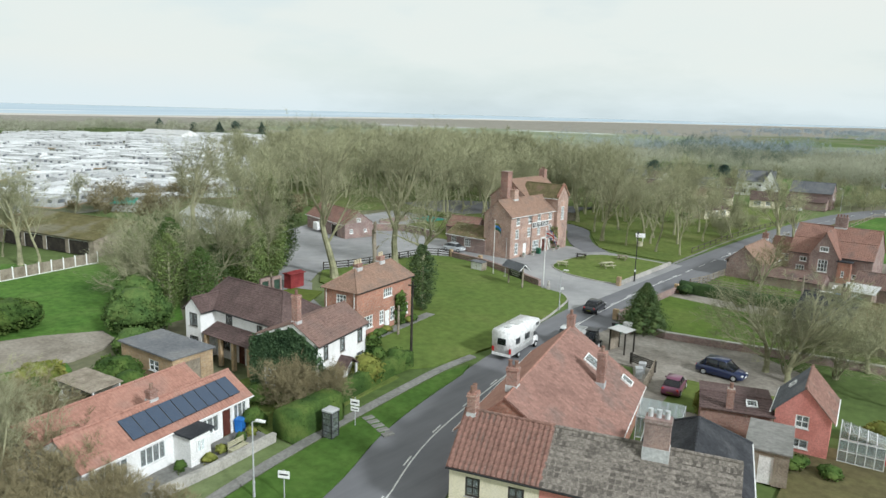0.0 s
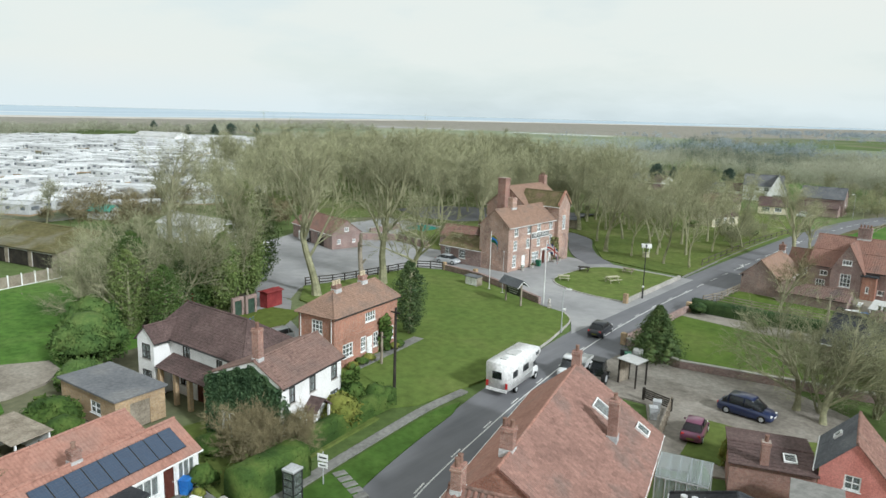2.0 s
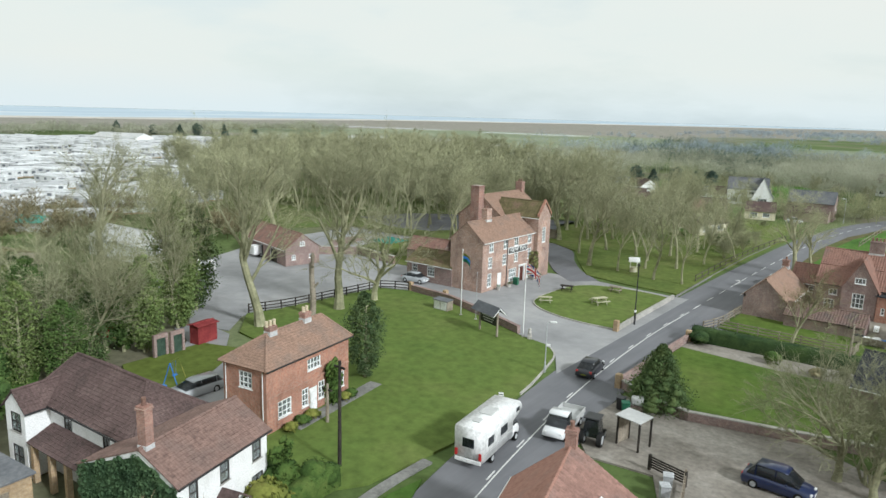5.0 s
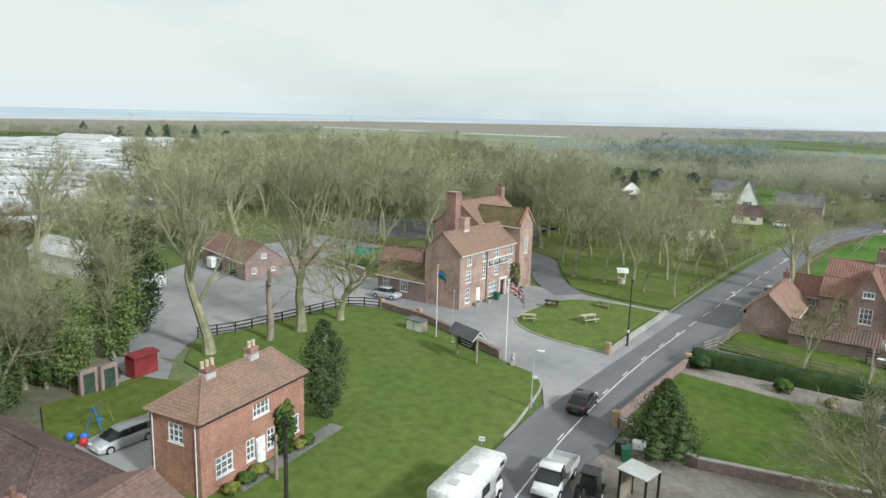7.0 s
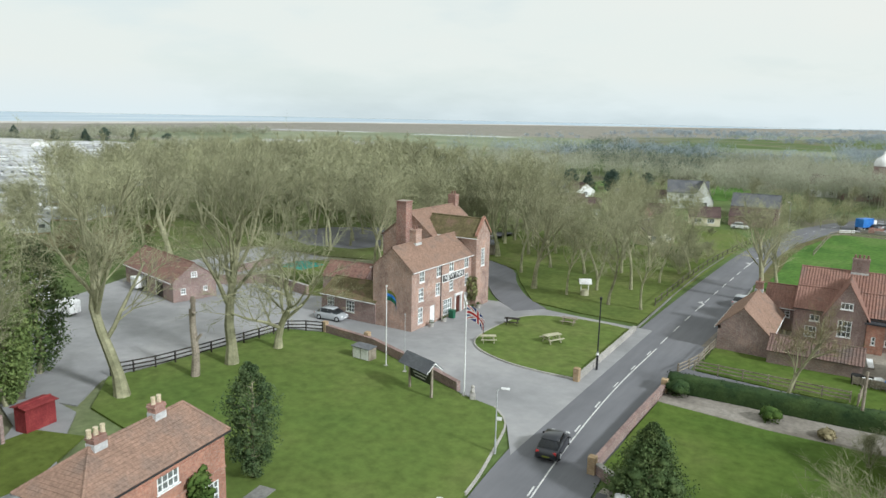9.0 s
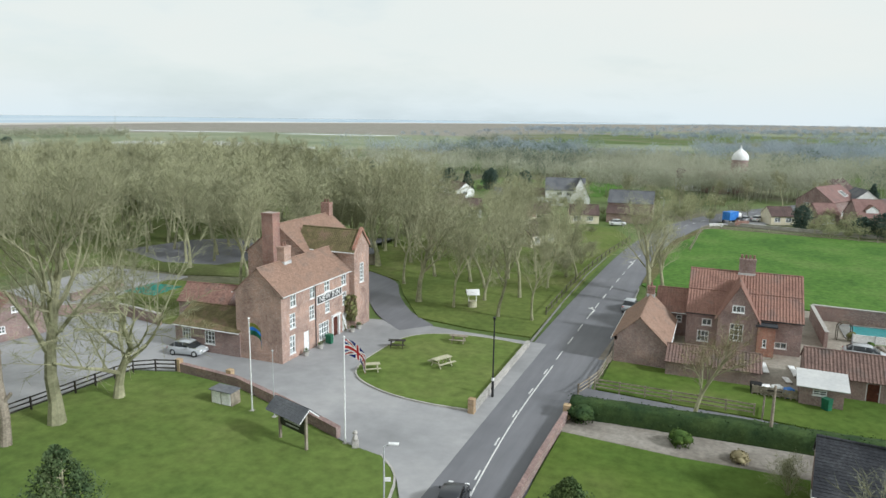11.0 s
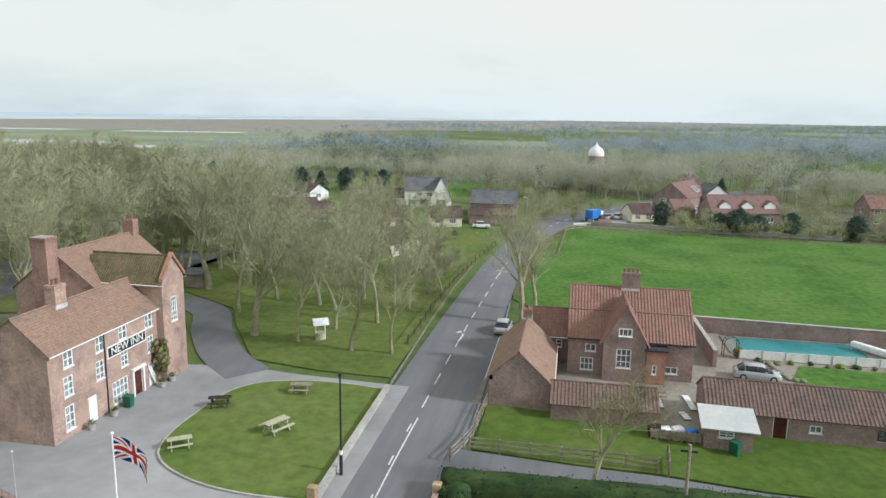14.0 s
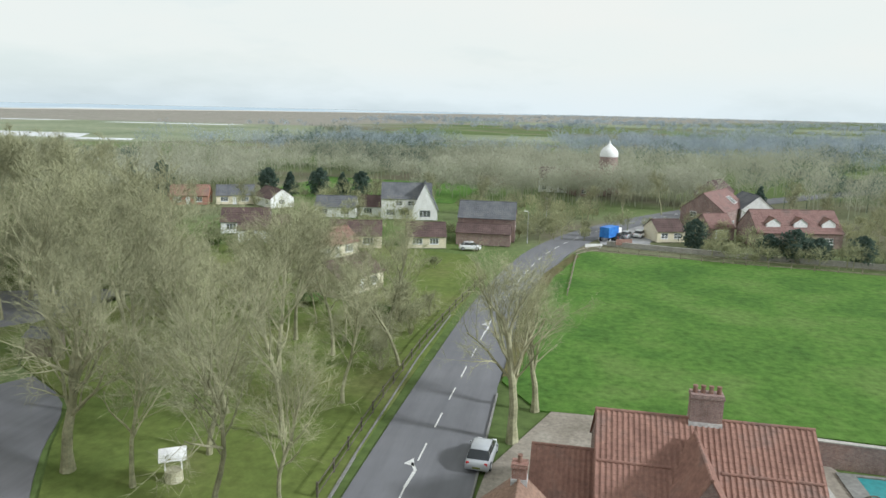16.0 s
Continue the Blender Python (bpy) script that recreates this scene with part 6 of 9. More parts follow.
for i, (x, y, sc) in enumerate(((-126, 80, 0.8), (-129, 92, 0.85), (-121, 98, 0.9), (-134, 104, 0.85), (-141, 113, 0.9), (-139, 62, 0.65), (-151, 120, 0.9), (-119, 110, 0.95), (-131, 119, 0.95), (-147, 100, 0.75), (-160, 131, 0.9), (-172, 140, 0.9), (-112, 40, 0.7), (-133, 96, 0.85), (-140, 103, 0.9), (-126, 103, 0.95), (-146, 110, 0.9), (-136, 112, 0.95), (-152, 126, 0.95), (-144, 122, 0.95), (-121, 90, 0.8), (-156, 117, 0.9), (-166, 126, 0.95), (-164, 140, 0.95), (-128, 112, 0.95))):
    plant_tree("lite%d" % (i % 3), x, y, sc, i * 43, label="bare tree at the edge of the caravan park")
# the bungalows' plan: place, turn, roof and wall
BUNG = [(-118, 237, 20, "tile_orange", "brick_red"), (-108, 241, 25, "slate_grey", "render_cream"), (-100, 245, -40, "tile_brown", "render_white"), (-81, 199, 20, "tile_brown", "render_white"), (-88, 206, 20, "tile_brown", "render_white"), (-79, 231, 10, "slate_grey", "render_white"), (-70, 235, 10, "tile_brown", "render_white"), (-64, 199, 15, "tile_brown", "render_cream"), (-62, 188, 60, "tile_dark", "render_cream"), (-51, 168, 70, "tile_brown", "render_cream")]
# the wood
placed = []
for _ in range(1400):
    x, y = R.uniform(-190, -38), R.uniform(118, 235)
    if x > -76 and y < 150:
        continue
    if x > -45 and y > 160 or (x > -70 and y > 196):
        continue
    if x < -84 and y < 128:
        continue
    if y > 150 and x > -30 - (y - 86) * 0.62 or (x > -128 and y > 172):
        continue
    if any((x - a) ** 2 + (y - b) ** 2 < 17 for a, b in placed):
        continue
    placed.append((x, y))
    if len(placed) >= 235:
        break
def join_trees(spots, label):
    """The trees too deep in the wood to tell apart, joined into one mesh."""
    v, f, mi = [], [], []
    for key, x, y, sc, turn in spots:
        c, sn = math.cos(radians(turn)) * sc, math.sin(radians(turn)) * sc
        for slot in (0, 1):
            me = TREES[key][slot]
            i0 = len(v)
            v.extend((x + c * p.co.x - sn * p.co.y, y + sn * p.co.x + c * p.co.y, sc * p.co.z) for p in me.vertices)
            f.extend([i0 + k for k in p.vertices] for p in me.polygons)
            mi.extend([slot] * len(me.polygons))
    me = bpy.data.meshes.new("wood_trees")
    me.from_pydata(v, [], f)
    me.materials.append(M["bark"])
    me.materials.append(M["twig"])
    me.polygons.foreach_set("material_index", mi)
    return tagged(new("wood_trees", me), label, "woodland", kind="stuff")


deep = []
placed.sort(key=lambda p: math.hypot(p[0] + 45, p[1] - 110))
for i, (x, y) in enumerate(placed):
    key = "wood%d" % (i % 4) if y < 132 and x > -92 else "lite%d" % (i % 3)
    sc, turn = R.uniform(0.82, 1.15), R.uniform(0, 360)
    if i < 130:
        plant_tree(key, x, y, sc, turn, group="trees of the wood")
    else:
        deep.append((key, x, y, sc, turn))
for i in range(60):                                       # slighter trees between the wood and the bungalows
    x, y = R.uniform(-118, -41), R.uniform(148, 178)
    if min(math.hypot(x - b[0] - 3, y - b[1] - 3) for b in BUNG) > 8:
        deep.append(("lite%d" % (i % 3), x, y, R.uniform(0.38, 0.58), i * 37))
join_trees(deep, "bare hazy trees deep in the wood")


def far_wood(n, region, seed, label, material="twig_hazed_far", h=(8, 13), gap=3.2, blades=150, squat=0.42):
    """Many small bare trees far off, as one mass: a thin stem each and a soft dome of short twig sprays."""
    rng = random.Random(seed)
    v, f = [], []
    taken = set()
    for _ in range(n * 6):
        if n <= 0:
            break
        x, y = rng.uniform(*region[0]), rng.uniform(*region[1])
        cell = (int(x / gap), int(y / gap))
        if cell in taken or not region[2](x, y):
            continue
        taken.add(cell)
        n -= 1
        clump = noise.noise(Vector((x * 0.02, y * 0.02, seed)))
        ht = rng.uniform(h[0] * 0.75, h[1]) * (1.0 + 0.5 * clump)
        sp = ht * rng.uniform(squat - 0.06, squat + 0.1)
        i0 = len(v)
        v += [(x - 0.1, y, 0), (x + 0.1, y, 0), (x, y, ht * 0.7)]
        f.append((i0, i0 + 1, i0 + 2))
        far = math.hypot(x + 25, y - 60)
        k = 1.0 if far < 200 else 1.3 if far < 300 else 1.8 if far < 480 else 2.8 if far < 1000 else 4.5
        cz = ht * 0.36
        # a few lobes make the dome uneven
        lobes = [(rng.uniform(0, 6.283), rng.uniform(0.25, 0.6), rng.uniform(0.5, 0.75)) for _ in range(4)]
        for j in range(int(blades * 1.15 / k ** 1.2)):
            la, ld, lr = lobes[j % 4]
            a, e, q = rng.uniform(0, 6.283), math.asin(rng.uniform(-0.35, 1.0)), rng.uniform(0.35, 1.05) ** 0.5
            px = x + (math.cos(la) * ld + math.cos(a) * math.cos(e) * lr * q) * sp
            py = y + (math.sin(la) * ld + math.sin(a) * math.cos(e) * lr * q) * sp
            pz = cz + (ht - cz) * (0.28 + 0.72 * math.sin(e) * q * (0.75 + 0.4 * lr))
            ln = 0.75 * k * rng.uniform(0.6, 1.3)
            w = 0.075 * k * rng.uniform(0.7, 1.4)
            b, up = rng.uniform(0, 6.283), rng.uniform(-0.2, 1.0)
            dx, dy = math.cos(a + rng.gauss(0, 0.6)) * ln, math.sin(a + rng.gauss(0, 0.6)) * ln
            i0 = len(v)
            v += [(px + math.cos(b) * w, py + math.sin(b) * w, pz - up * ln * 0.5), (px - math.cos(b) * w, py - math.sin(b) * w, pz - up * ln * 0.5), (px + dx, py + dy, pz + up * ln * 0.7)]
            f.append((i0, i0 + 1, i0 + 2))
    ob = new("distant_wood", mesh_of("distant_wood", v, f, material))
    return tagged(ob, label, "woodland", kind="stuff")


def gardens(x, y):
    """Open ground of the village, which the woods leave free, with a ragged edge."""
    x, y = x + 22 * noise.noise(Vector((x * 0.03, y * 0.03, 1))), y + 26 * noise.noise(Vector((x * 0.025, y * 0.025, 5)))
    return (-126 < x < -30 and y < 262) or (-112 < x < -52 and y < 318) or (-30 <= x < 75 and y < 268) or (x >= 75 and y < 225) or abs(x - (-6 + (y - 250) * 0.75)) < 8 or (-62 < x < 20 and 470 < y < 545) or (100 < x < 190 and 330 < y < 400)


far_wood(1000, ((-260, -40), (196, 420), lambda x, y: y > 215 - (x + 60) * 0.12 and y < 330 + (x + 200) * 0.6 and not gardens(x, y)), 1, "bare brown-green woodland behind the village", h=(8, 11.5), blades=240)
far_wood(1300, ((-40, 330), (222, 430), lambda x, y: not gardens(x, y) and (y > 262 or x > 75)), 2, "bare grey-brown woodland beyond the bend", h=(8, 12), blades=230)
far_wood(2600, ((-330, 520), (420, 820), lambda x, y: not gardens(x, y) and noise.noise(Vector((x * 0.008, y * 0.011, 3))) > -0.12 and y < 640 + x * 0.5 and x > -260 + (y - 420) * 0.9 and not (-145 < x < -12 and 620 < y < 775)), 3, "bare grey-green woodland far behind the village", "twig_hazed_blue", (8, 13), 4.5, 200)
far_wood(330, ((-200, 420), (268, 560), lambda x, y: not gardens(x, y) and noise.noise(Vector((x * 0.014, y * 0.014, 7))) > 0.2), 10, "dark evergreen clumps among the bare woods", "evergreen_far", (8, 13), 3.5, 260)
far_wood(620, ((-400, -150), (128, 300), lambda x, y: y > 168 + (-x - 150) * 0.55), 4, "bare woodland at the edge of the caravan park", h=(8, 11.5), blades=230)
far_wood(1500, ((-400, 1600), (820, 1900), lambda x, y: (x * 0.004 + y * 0.02) % 3 < 0.4 or noise.noise(Vector((x * 0.004, y * 0.006, 8))) > 0.32), 5, "dark lines of distant trees between fields", "twig_hazed_blue", (7, 11), 6, 300, 0.6)
far_wood(1200, ((-200, 2600), (1900, 3600), lambda x, y: (x * 0.0015 + y * 0.0085) % 3 < 0.35), 12, "low dark line of trees on the horizon", "twig_hazed_blue", (8, 13), 9, 300, 0.8)
far_wood(1000, ((-760, -490), (20, 640), lambda x, y: abs(x + 560 + (y - 200) * 0.25 + 30 * math.sin(y * 0.03)) < 45), 6, "dark line of trees beyond the caravans", "twig_hazed_far", (6, 10), 3.5, 200)
far_wood(130, ((-165, -112), (38, 118), lambda x, y: noise.noise(Vector((x * 0.06, y * 0.06, 2))) > -0.05 and not (-121 < x and 58 < y < 84) and not (-130 < x and y < 63)), 11, "bare scrub before the caravan park", "twig_brown", (3, 6), 3.0, 260)
far_wood(120, ((0, 95), (206, 224), lambda x, y: y < 213 + 0.1 * x and not (1 < x < 28 and y > 216)), 8, "bare scrub along the far edge of the field", "twig_scrub", h=(1.8, 3.8), gap=2.2, blades=170, squat=0.5)
far_wood(120, ((-40, 12), (270, 301), lambda x, y: math.hypot(x + 13.6, y - 305) > 6), 9, "bare trees crowding round the mill tower", h=(10, 13), gap=2.5, blades=240)
far_wood(330, ((-140, 70), (160, 262), lambda x, y: gardens(x, y) and not (x > -43 and y < 214) and noise.noise(Vector((x * 0.05, y * 0.05, 9))) > -0.05 and min(math.hypot(x - b[0] - 3, y - b[1] - 3) for b in BUNG) > 8), 7, "bare garden trees and scrub between the bungalows", "twig_scrub", h=(2.5, 5.5), blades=200)

# evergreens and shrubs
evergreen(-47.4, 63.4, 8.0, 1.7, "conifer", "dark columnar evergreen by the cottage", seed=1, shape="column", low=0.06, n=11000, size=(0.05, 0.13), lumps=44, core=0.4)
evergreen(-24.4, 75.0, 5.4, 3.0, "ivy_deep", "dense dark evergreen at the drive entrance", seed=2, low=0.04, n=17000, size=(0.05, 0.13), lumps=90, shape="cone", core=0.45)
for i, (x, y, h, r) in enumerate(((-75.5, 62.0, 14.5, 3.0), (-78.0, 66.0, 12.5, 2.8), (-72.6, 60.4, 9.5, 2.0), (-68.4, 54.2, 9.4, 1.9), (-70.2, 53.0, 8.4, 1.8))):
    evergreen(x, y, h, r, ("ivy", "ivy_deep", "ivy", "ivy", "yew")[i], "tall tree smothered in dark green ivy", seed=12 + i * 3, low=0.05, n=8000, size=(0.09, 0.22), lumps=64, shape="column", core=0.34)
    plant_tree("wood%d" % (i % 4), x + 0.4, y - 0.3, h / 13.5, i * 70, label="bare tree rising through the ivy")
for i, (x, y, h, r) in enumerate(((-68.2, 42.8, 9.0, 2.3), (-70.6, 44.6, 10.4, 2.5), (-73.4, 46.0, 10.0, 2.4), (-76.0, 44.8, 8.8, 2.4), (-78.6, 46.6, 9.4, 2.5), (-81.8, 45.4, 7.4, 2.2), (-65.6, 45.4, 7.4, 2.0), (-67.6, 48.4, 7.0, 2.1), (-72.2, 49.6, 8.2, 2.2), (-84.6, 48.4, 8.0, 2.4))):
    evergreen(x, y, h, r, ("ivy", "yew", "ivy_deep", "ivy", "yew")[i % 5], "loose feathery evergreen in the crowded garden", seed=20 + i, low=0.04, n=6500, size=(0.06, 0.15), lumps=48, shape="oval", core=0.2)
    if i % 4 != 3:
        plant_tree("garden%d" % (i % 2), x - 0.8, y + 0.7, h / 7.6, i * 50 + 15, label="bare tree tangled with evergreens")
for i, (x, y, r, h, mt) in enumerate(((-63.5, 36.8, 3.6, 4.6, "yew"), (-69.5, 39.5, 3.0, 4.6, "yew"), (-73.0, 27.5, 3.4, 3.2, "hedge"), (-76.5, 24.5, 3.0, 2.8, "climber_dull"), (-57.5, 33.2, 2.2, 2.4, "yew"), (-50.6, 28.2, 2.2, 2.6, "hedge"), (-47.6, 27.8, 1.8, 2.2, "hedge"),
                                      (-54.5, 23.5, 2.2, 2.2, "hedge_yellow"), (-51.2, 22.0, 2.0, 2.0, "hedge"), (-38.5, 33.6, 1.4, 1.9, "hedge"), (-35.8, 43.2, 1.7, 2.5, "hedge_yellow"), (-37.4, 45.4, 1.6, 2.5, "hedge"), (-36.3, 47.2, 1.4, 2.1, "hedge"), (-35.6, 31.2, 1.0, 1.6, "hedge"),
                                      (-27.2, 94.6, 1.25, 1.5, "hedge_dark"), (-19.6, 93.2, 1.0, 1.3, "hedge"), (-15.4, 92.3, 0.8, 0.8, "twig_brown"), (-9.0, 58.8, 0.9, 1.6, "hedge_yellow"), (0.8, 60.6, 1.6, 2.0, "hedge_yellow"), (2.5, 63.0, 2.0, 1.8, "hedge"), (-3.6, 52.6, 1.2, 0.9, "hedge"), (-1.2, 53.0, 0.9, 0.8, "hedge"))):
    bush(x, y, r, h, mt, n=500 if r < 1.6 else int(420 * r * r), size=(0.07, 0.15) if r < 1.6 else (0.12, 0.28), seed=i, label={"hedge": "rounded green garden shrub", "yew": "large dark green rounded shrub", "hedge_yellow": "yellow-green leafy garden shrub", "hedge_dark": "clipped dark green domed bush", "twig_brown": "small russet brown domed bush", "climber_dull": "large brownish half-bare shrub"}[mt])
hedge([(-28.4, 95.7), (-20, 96.0), (-11.8, 96.3), (2, 96.3), (14, 96.0)], 1.6, 1.5, "hedge_dark", "long clipped dark green hedge by the lane", 1)
hedge([(-32.3, 31.4), (-32.7, 36.6)], 2.1, 2.15, "hedge", "tall square-clipped green hedge", 2)
hedge([(-34.4, 38.2), (-35.6, 45.5), (-35.9, 48.6)], 1.2, 1.5, "hedge", "clipped green hedge beside the footway", 3)
for i in range(6):
    plant_tree("shrub%d" % (i % 2), -12 + i * 2.6 + R.uniform(-1, 1), 86.5 + R.uniform(-4, 3), 0.7, i * 70, label="leafless straggling shrub on the lawn edge", name="shrub")
for i, (x, y, sc) in enumerate(((-39.6, 146, 0.7), (-40.8, 152, 0.8), (-39.4, 157, 0.75), (-41.5, 161, 0.9), (-43.0, 166, 0.8), (-45.5, 158, 0.7), (-38.8, 164, 0.6))):
    plant_tree("shrub%d" % (i % 2), x, y, sc * 1.3, i * 57, label="leafless thicket beside the roadside fence", name="shrub")
for i, (x, y, r, h) in enumerate(((-41.0, 163.5, 1.5, 1.6), (-44.5, 162.0, 1.8, 1.8), (-54, 165, 1.6, 1.7), (-66, 172, 1.8, 1.8), (-70, 184, 1.6, 1.8), (-55, 182, 1.5, 1.5), (-75, 192, 1.8, 2.0), (-84, 196, 1.7, 1.8))):
    bush(x, y, r, h, "hedge", "rounded green garden shrub", 150 + i, 400, size=(0.12, 0.25))
for i, (x, y, sc) in enumerate(((-35, 222, 0.5), (-27, 233, 0.55), (-20, 241, 0.6), (-12, 248, 0.6), (-45, 246, 0.6), (-56, 252, 0.6), (-70, 247, 0.5), (-95, 231, 0.5), (4, 253, 0.6), (28, 237, 0.6), (34, 229, 0.5), (42, 242, 0.7), (58, 226, 0.6), (68, 222, 0.6), (-36, 232, 0.5), (-88, 222, 0.45), (-104, 226, 0.5), (-74, 214, 0.4), (-66, 222, 0.45), (22, 248, 0.7), (-2, 262, 0.7))):
    plant_tree("lite%d" % (i % 3), x, y, sc, i * 71, label="bare garden tree among the far houses")

# ---- ivy, climbers ----
def climber(x, y, yaw, spots_fn, n, material, label, seed, name="ivy", size=(0.08, 0.2), body=None, mat_of=None):
    """Leaves against a wall; spots_fn gives a place in the wall's own frame (x along, z up, y out of the wall is negative)."""
    rng = random.Random(seed)
    t = thing(name, pose(x, y, 0, 0, 0, yaw), label, "climbing plant")
    bm = bmesh.new()
    pts = []
    while len(pts) < n:
        p = spots_fn(rng)
        if p is not None:
            pts.append(p)
    leaves(bm, pts, rng, size)
    tagged(part("foliage", bm, material, t), kind="stuff")
    bm = bmesh.new()
    for i in range(5):
        p = pts[i * 7]
        tube(bm, (p[0], -0.05, 0), (p[0] * 0.9 + 0.3, -0.06, max(0.5, p[2])), 0.04, 0.012, 5)
    part("stem", bm, "bark", t)
    if mat_of:
        bm = bmesh.new()
        prism(bm, mat_of, 1, -0.05, -0.01)
        part("foliage_mat", bm, material, t)
    if body:
        bm = bmesh.new()
        for i, p in enumerate(pts[::body]):
            blob(bm, p, (0.42, 0.16, 0.42), 1, 0.25, 1.5, i)
        tagged(part("foliage_depth", bm, material, t, smooth=True), kind="stuff")
    return t


def ivy_gable(rng):
    u, z = rng.uniform(-0.2, 6.7), rng.uniform(0.1, 6.0)
    top = 6.1 - (u - 4.2) * 0.62 if u > 4.2 else 4.7 + u * 0.33
    if z > top - 0.12 + 0.2 * math.sin(u * 5) or (1.2 < u < 2.6 and 0.6 < z < 2.1):
        return None
    return Vector((u, -0.03 - rng.random() ** 2 * 0.16, z))


gx, gy = -35.6 - 6.6 * math.cos(radians(15)), 37.4 - 6.6 * math.sin(radians(15))
climber(gx, gy, 15, ivy_gable, 7000, "ivy_dark", "dense dark ivy over the white gable", 1, size=(0.07, 0.17), mat_of=[(0.0, 0.05), (1.25, 0.05), (1.25, 2.05), (2.55, 2.05), (2.55, 0.05), (6.4, 0.05), (6.4, 4.6), (4.25, 5.9), (0.0, 4.55)])
climber(-35.6 + 0.05, 37.4, 105, lambda r: (lambda u, z: Vector((u, -0.05 - r.random() * 0.25, z)) if z < 4.4 - u * 2.2 else None)(r.uniform(0, 1.5), r.uniform(0, 4.4)), 700, "ivy_dark", "ivy creeping round the corner of the wall", 2)
climber(-37.5, 44.6, 105, lambda r: Vector((r.uniform(-0.2, 1.6), -0.1 - r.random() * 0.8, r.uniform(0.1, 3.4))), 1100, "hedge", "leafy climber on the north corner", 3, body=25)
climber(-57.0, 95.9, 90, lambda r: (lambda a, z: Vector((12.95 + math.cos(a) * 0.85 * math.sin(min(3.1, (z - 0.9) * 0.95)), -0.45 + math.sin(a) * 0.5, z)))(r.uniform(0, 6.28), r.uniform(1.0, 4.1)), 1300, "climber_dull", "dull brown-green climber by the inn's door", 4, size=(0.06, 0.15), body=40)
cm = pose(-44.5, 50.1, 0, 0, 0, 98.5)
climber(-44.5, 50.1, 98.5, lambda r: Vector((r.uniform(6.7, 7.9), -0.1 - r.random() * 0.7, r.uniform(0.1, 3.6))), 1300, "hedge", "tall clipped green climber on the cottage front", 5, body=20)
for i, (u, v) in enumerate(((1.6, -0.9), (3.0, -0.8), (8.4, -0.7), (9.3, -0.7), (4.2, -0.7))):
    p = cm @ Vector((u, v, 0))
    bush(p.x, p.y, 0.7, 0.8, ("hedge_yellow", "hedge")[i % 2], "low flowering shrub along the cottage wall", 80 + i, 200)
sheet("garden_path", [tuple((cm @ Vector((a, b, 0))).xy) for a, b in ((2.0, -1.5), (12.8, -1.5), (12.8, -0.25), (2.0, -0.25))], 0.12, "paving", "grey garden path round the cottage", "path", 0.15)
sheet("drive", [(-72, 63), (-66.6, 62.6), (-60.5, 57.5), (-56, 55.5), (-50, 53), (-50.5, 49.0), (-57, 48.5), (-62, 53), (-68, 58.5), (-73, 60)], 0.11, "tarmac", "shaded tarmac drive behind the cottage", "drive", 0.15)
sheet("lawn", [(-66, 50.5), (-60, 48), (-57.5, 48.8), (-58.5, 55), (-62, 60.5), (-66, 59)], 0.14, "grass_green", "small back garden lawn", "lawn", 0.15)


# ---- street furniture ----
def street_lamp(x, y, h, yaw, label, mat="metal_grey", arm=0.9, plate=None):
    t = thing("street_lamp", pose(x, y, 0, 0, 0, yaw), label, "street lamp", "street lamps")
    bm = bmesh.new()
    tube(bm, (0, 0, 0), (0, 0, 1.1), 0.085, 0.08, 10)
    tube(bm, (0, 0, 1.1), (0, 0, h - 0.15), 0.055, 0.045, 10)
    tube(bm, (0, 0, h - 0.15), (arm * 0.4, 0, h), 0.04, 0.035, 8)
    part("column", bm, mat, t)
    bm = bmesh.new()
    rbox(bm, arm * 0.3, arm, -0.11, 0.11, h - 0.03, h + 0.1, 0.03)
    part("lantern", bm, "plastic_white" if mat == "metal_grey" else mat, t)
    if plate:
        bm = bmesh.new()
        box(bm, -0.02, 0.42, -0.03, 0.0, plate, plate + 0.26)
        part("sign_plate", bm, "paint_white", t)
    return t


street_lamp(-35.6, 75.5, 5.0, 20, "thin grey street lamp on the corner of the green", plate=2.6)
street_lamp(-27.4, 25.5, 5.1, 20, "thin grey street lamp on the verge")
street_lamp(-28.6, 236, 6.0, 200, "grey street lamp at the bend")
street_lamp(-31.0, 214, 6.0, 200, "grey street lamp at the bend")
bl = thing("street_lamp", pose(-35.5, 96.5, 0), "tall black lamp column by the inn's lawn", "street lamp", "street lamps")
bm = bmesh.new()
tube(bm, (0, 0, 0), (0, 0, 1.5), 0.12, 0.11, 10)
tube(bm, (0, 0, 1.5), (0, 0, 7.0), 0.075, 0.06, 10)
tube(bm, (0, 0, 7.0), (0, 0, 7.25), 0.1, 0.14, 10)
part("column", bm, "metal_black", bl)
bm = bmesh.new()
tube(bm, (0, 0, 7.25), (0, 0, 7.32), 0.16, 0.05, 10)
part("lantern", bm, "metal_black", bl)
bm = bmesh.new()
tube(bm, (0, 0, 1.5), (0, 0, 1.75), 0.13, 0.13, 10)
part("band", bm, "paint_white", bl, "white band")


def utility_pole(x, y, h, label):
    t = thing("utility_pole", pose(x, y, 0), label, "pole", "utility poles")
    bm = bmesh.new()
    tube(bm, (0, 0, -0.1), (0.03, 0, h), 0.14, 0.1, 10)
    part("pole", bm, "wood_grey" if h < 6 else "wood_dark", t)
    bm = bmesh.new()
    box(bm, -0.5, 0.5, -0.05, 0.05, h - 0.5, h - 0.38)
    part("cross_arm", bm, "wood_dark", t)
    return t


utility_pole(-37.2, 50.4, 7.6, "dark wooden utility pole by the cottage")
utility_pole(-13.3, 96.0, 4.8, "weathered wooden utility pole in the hedge")
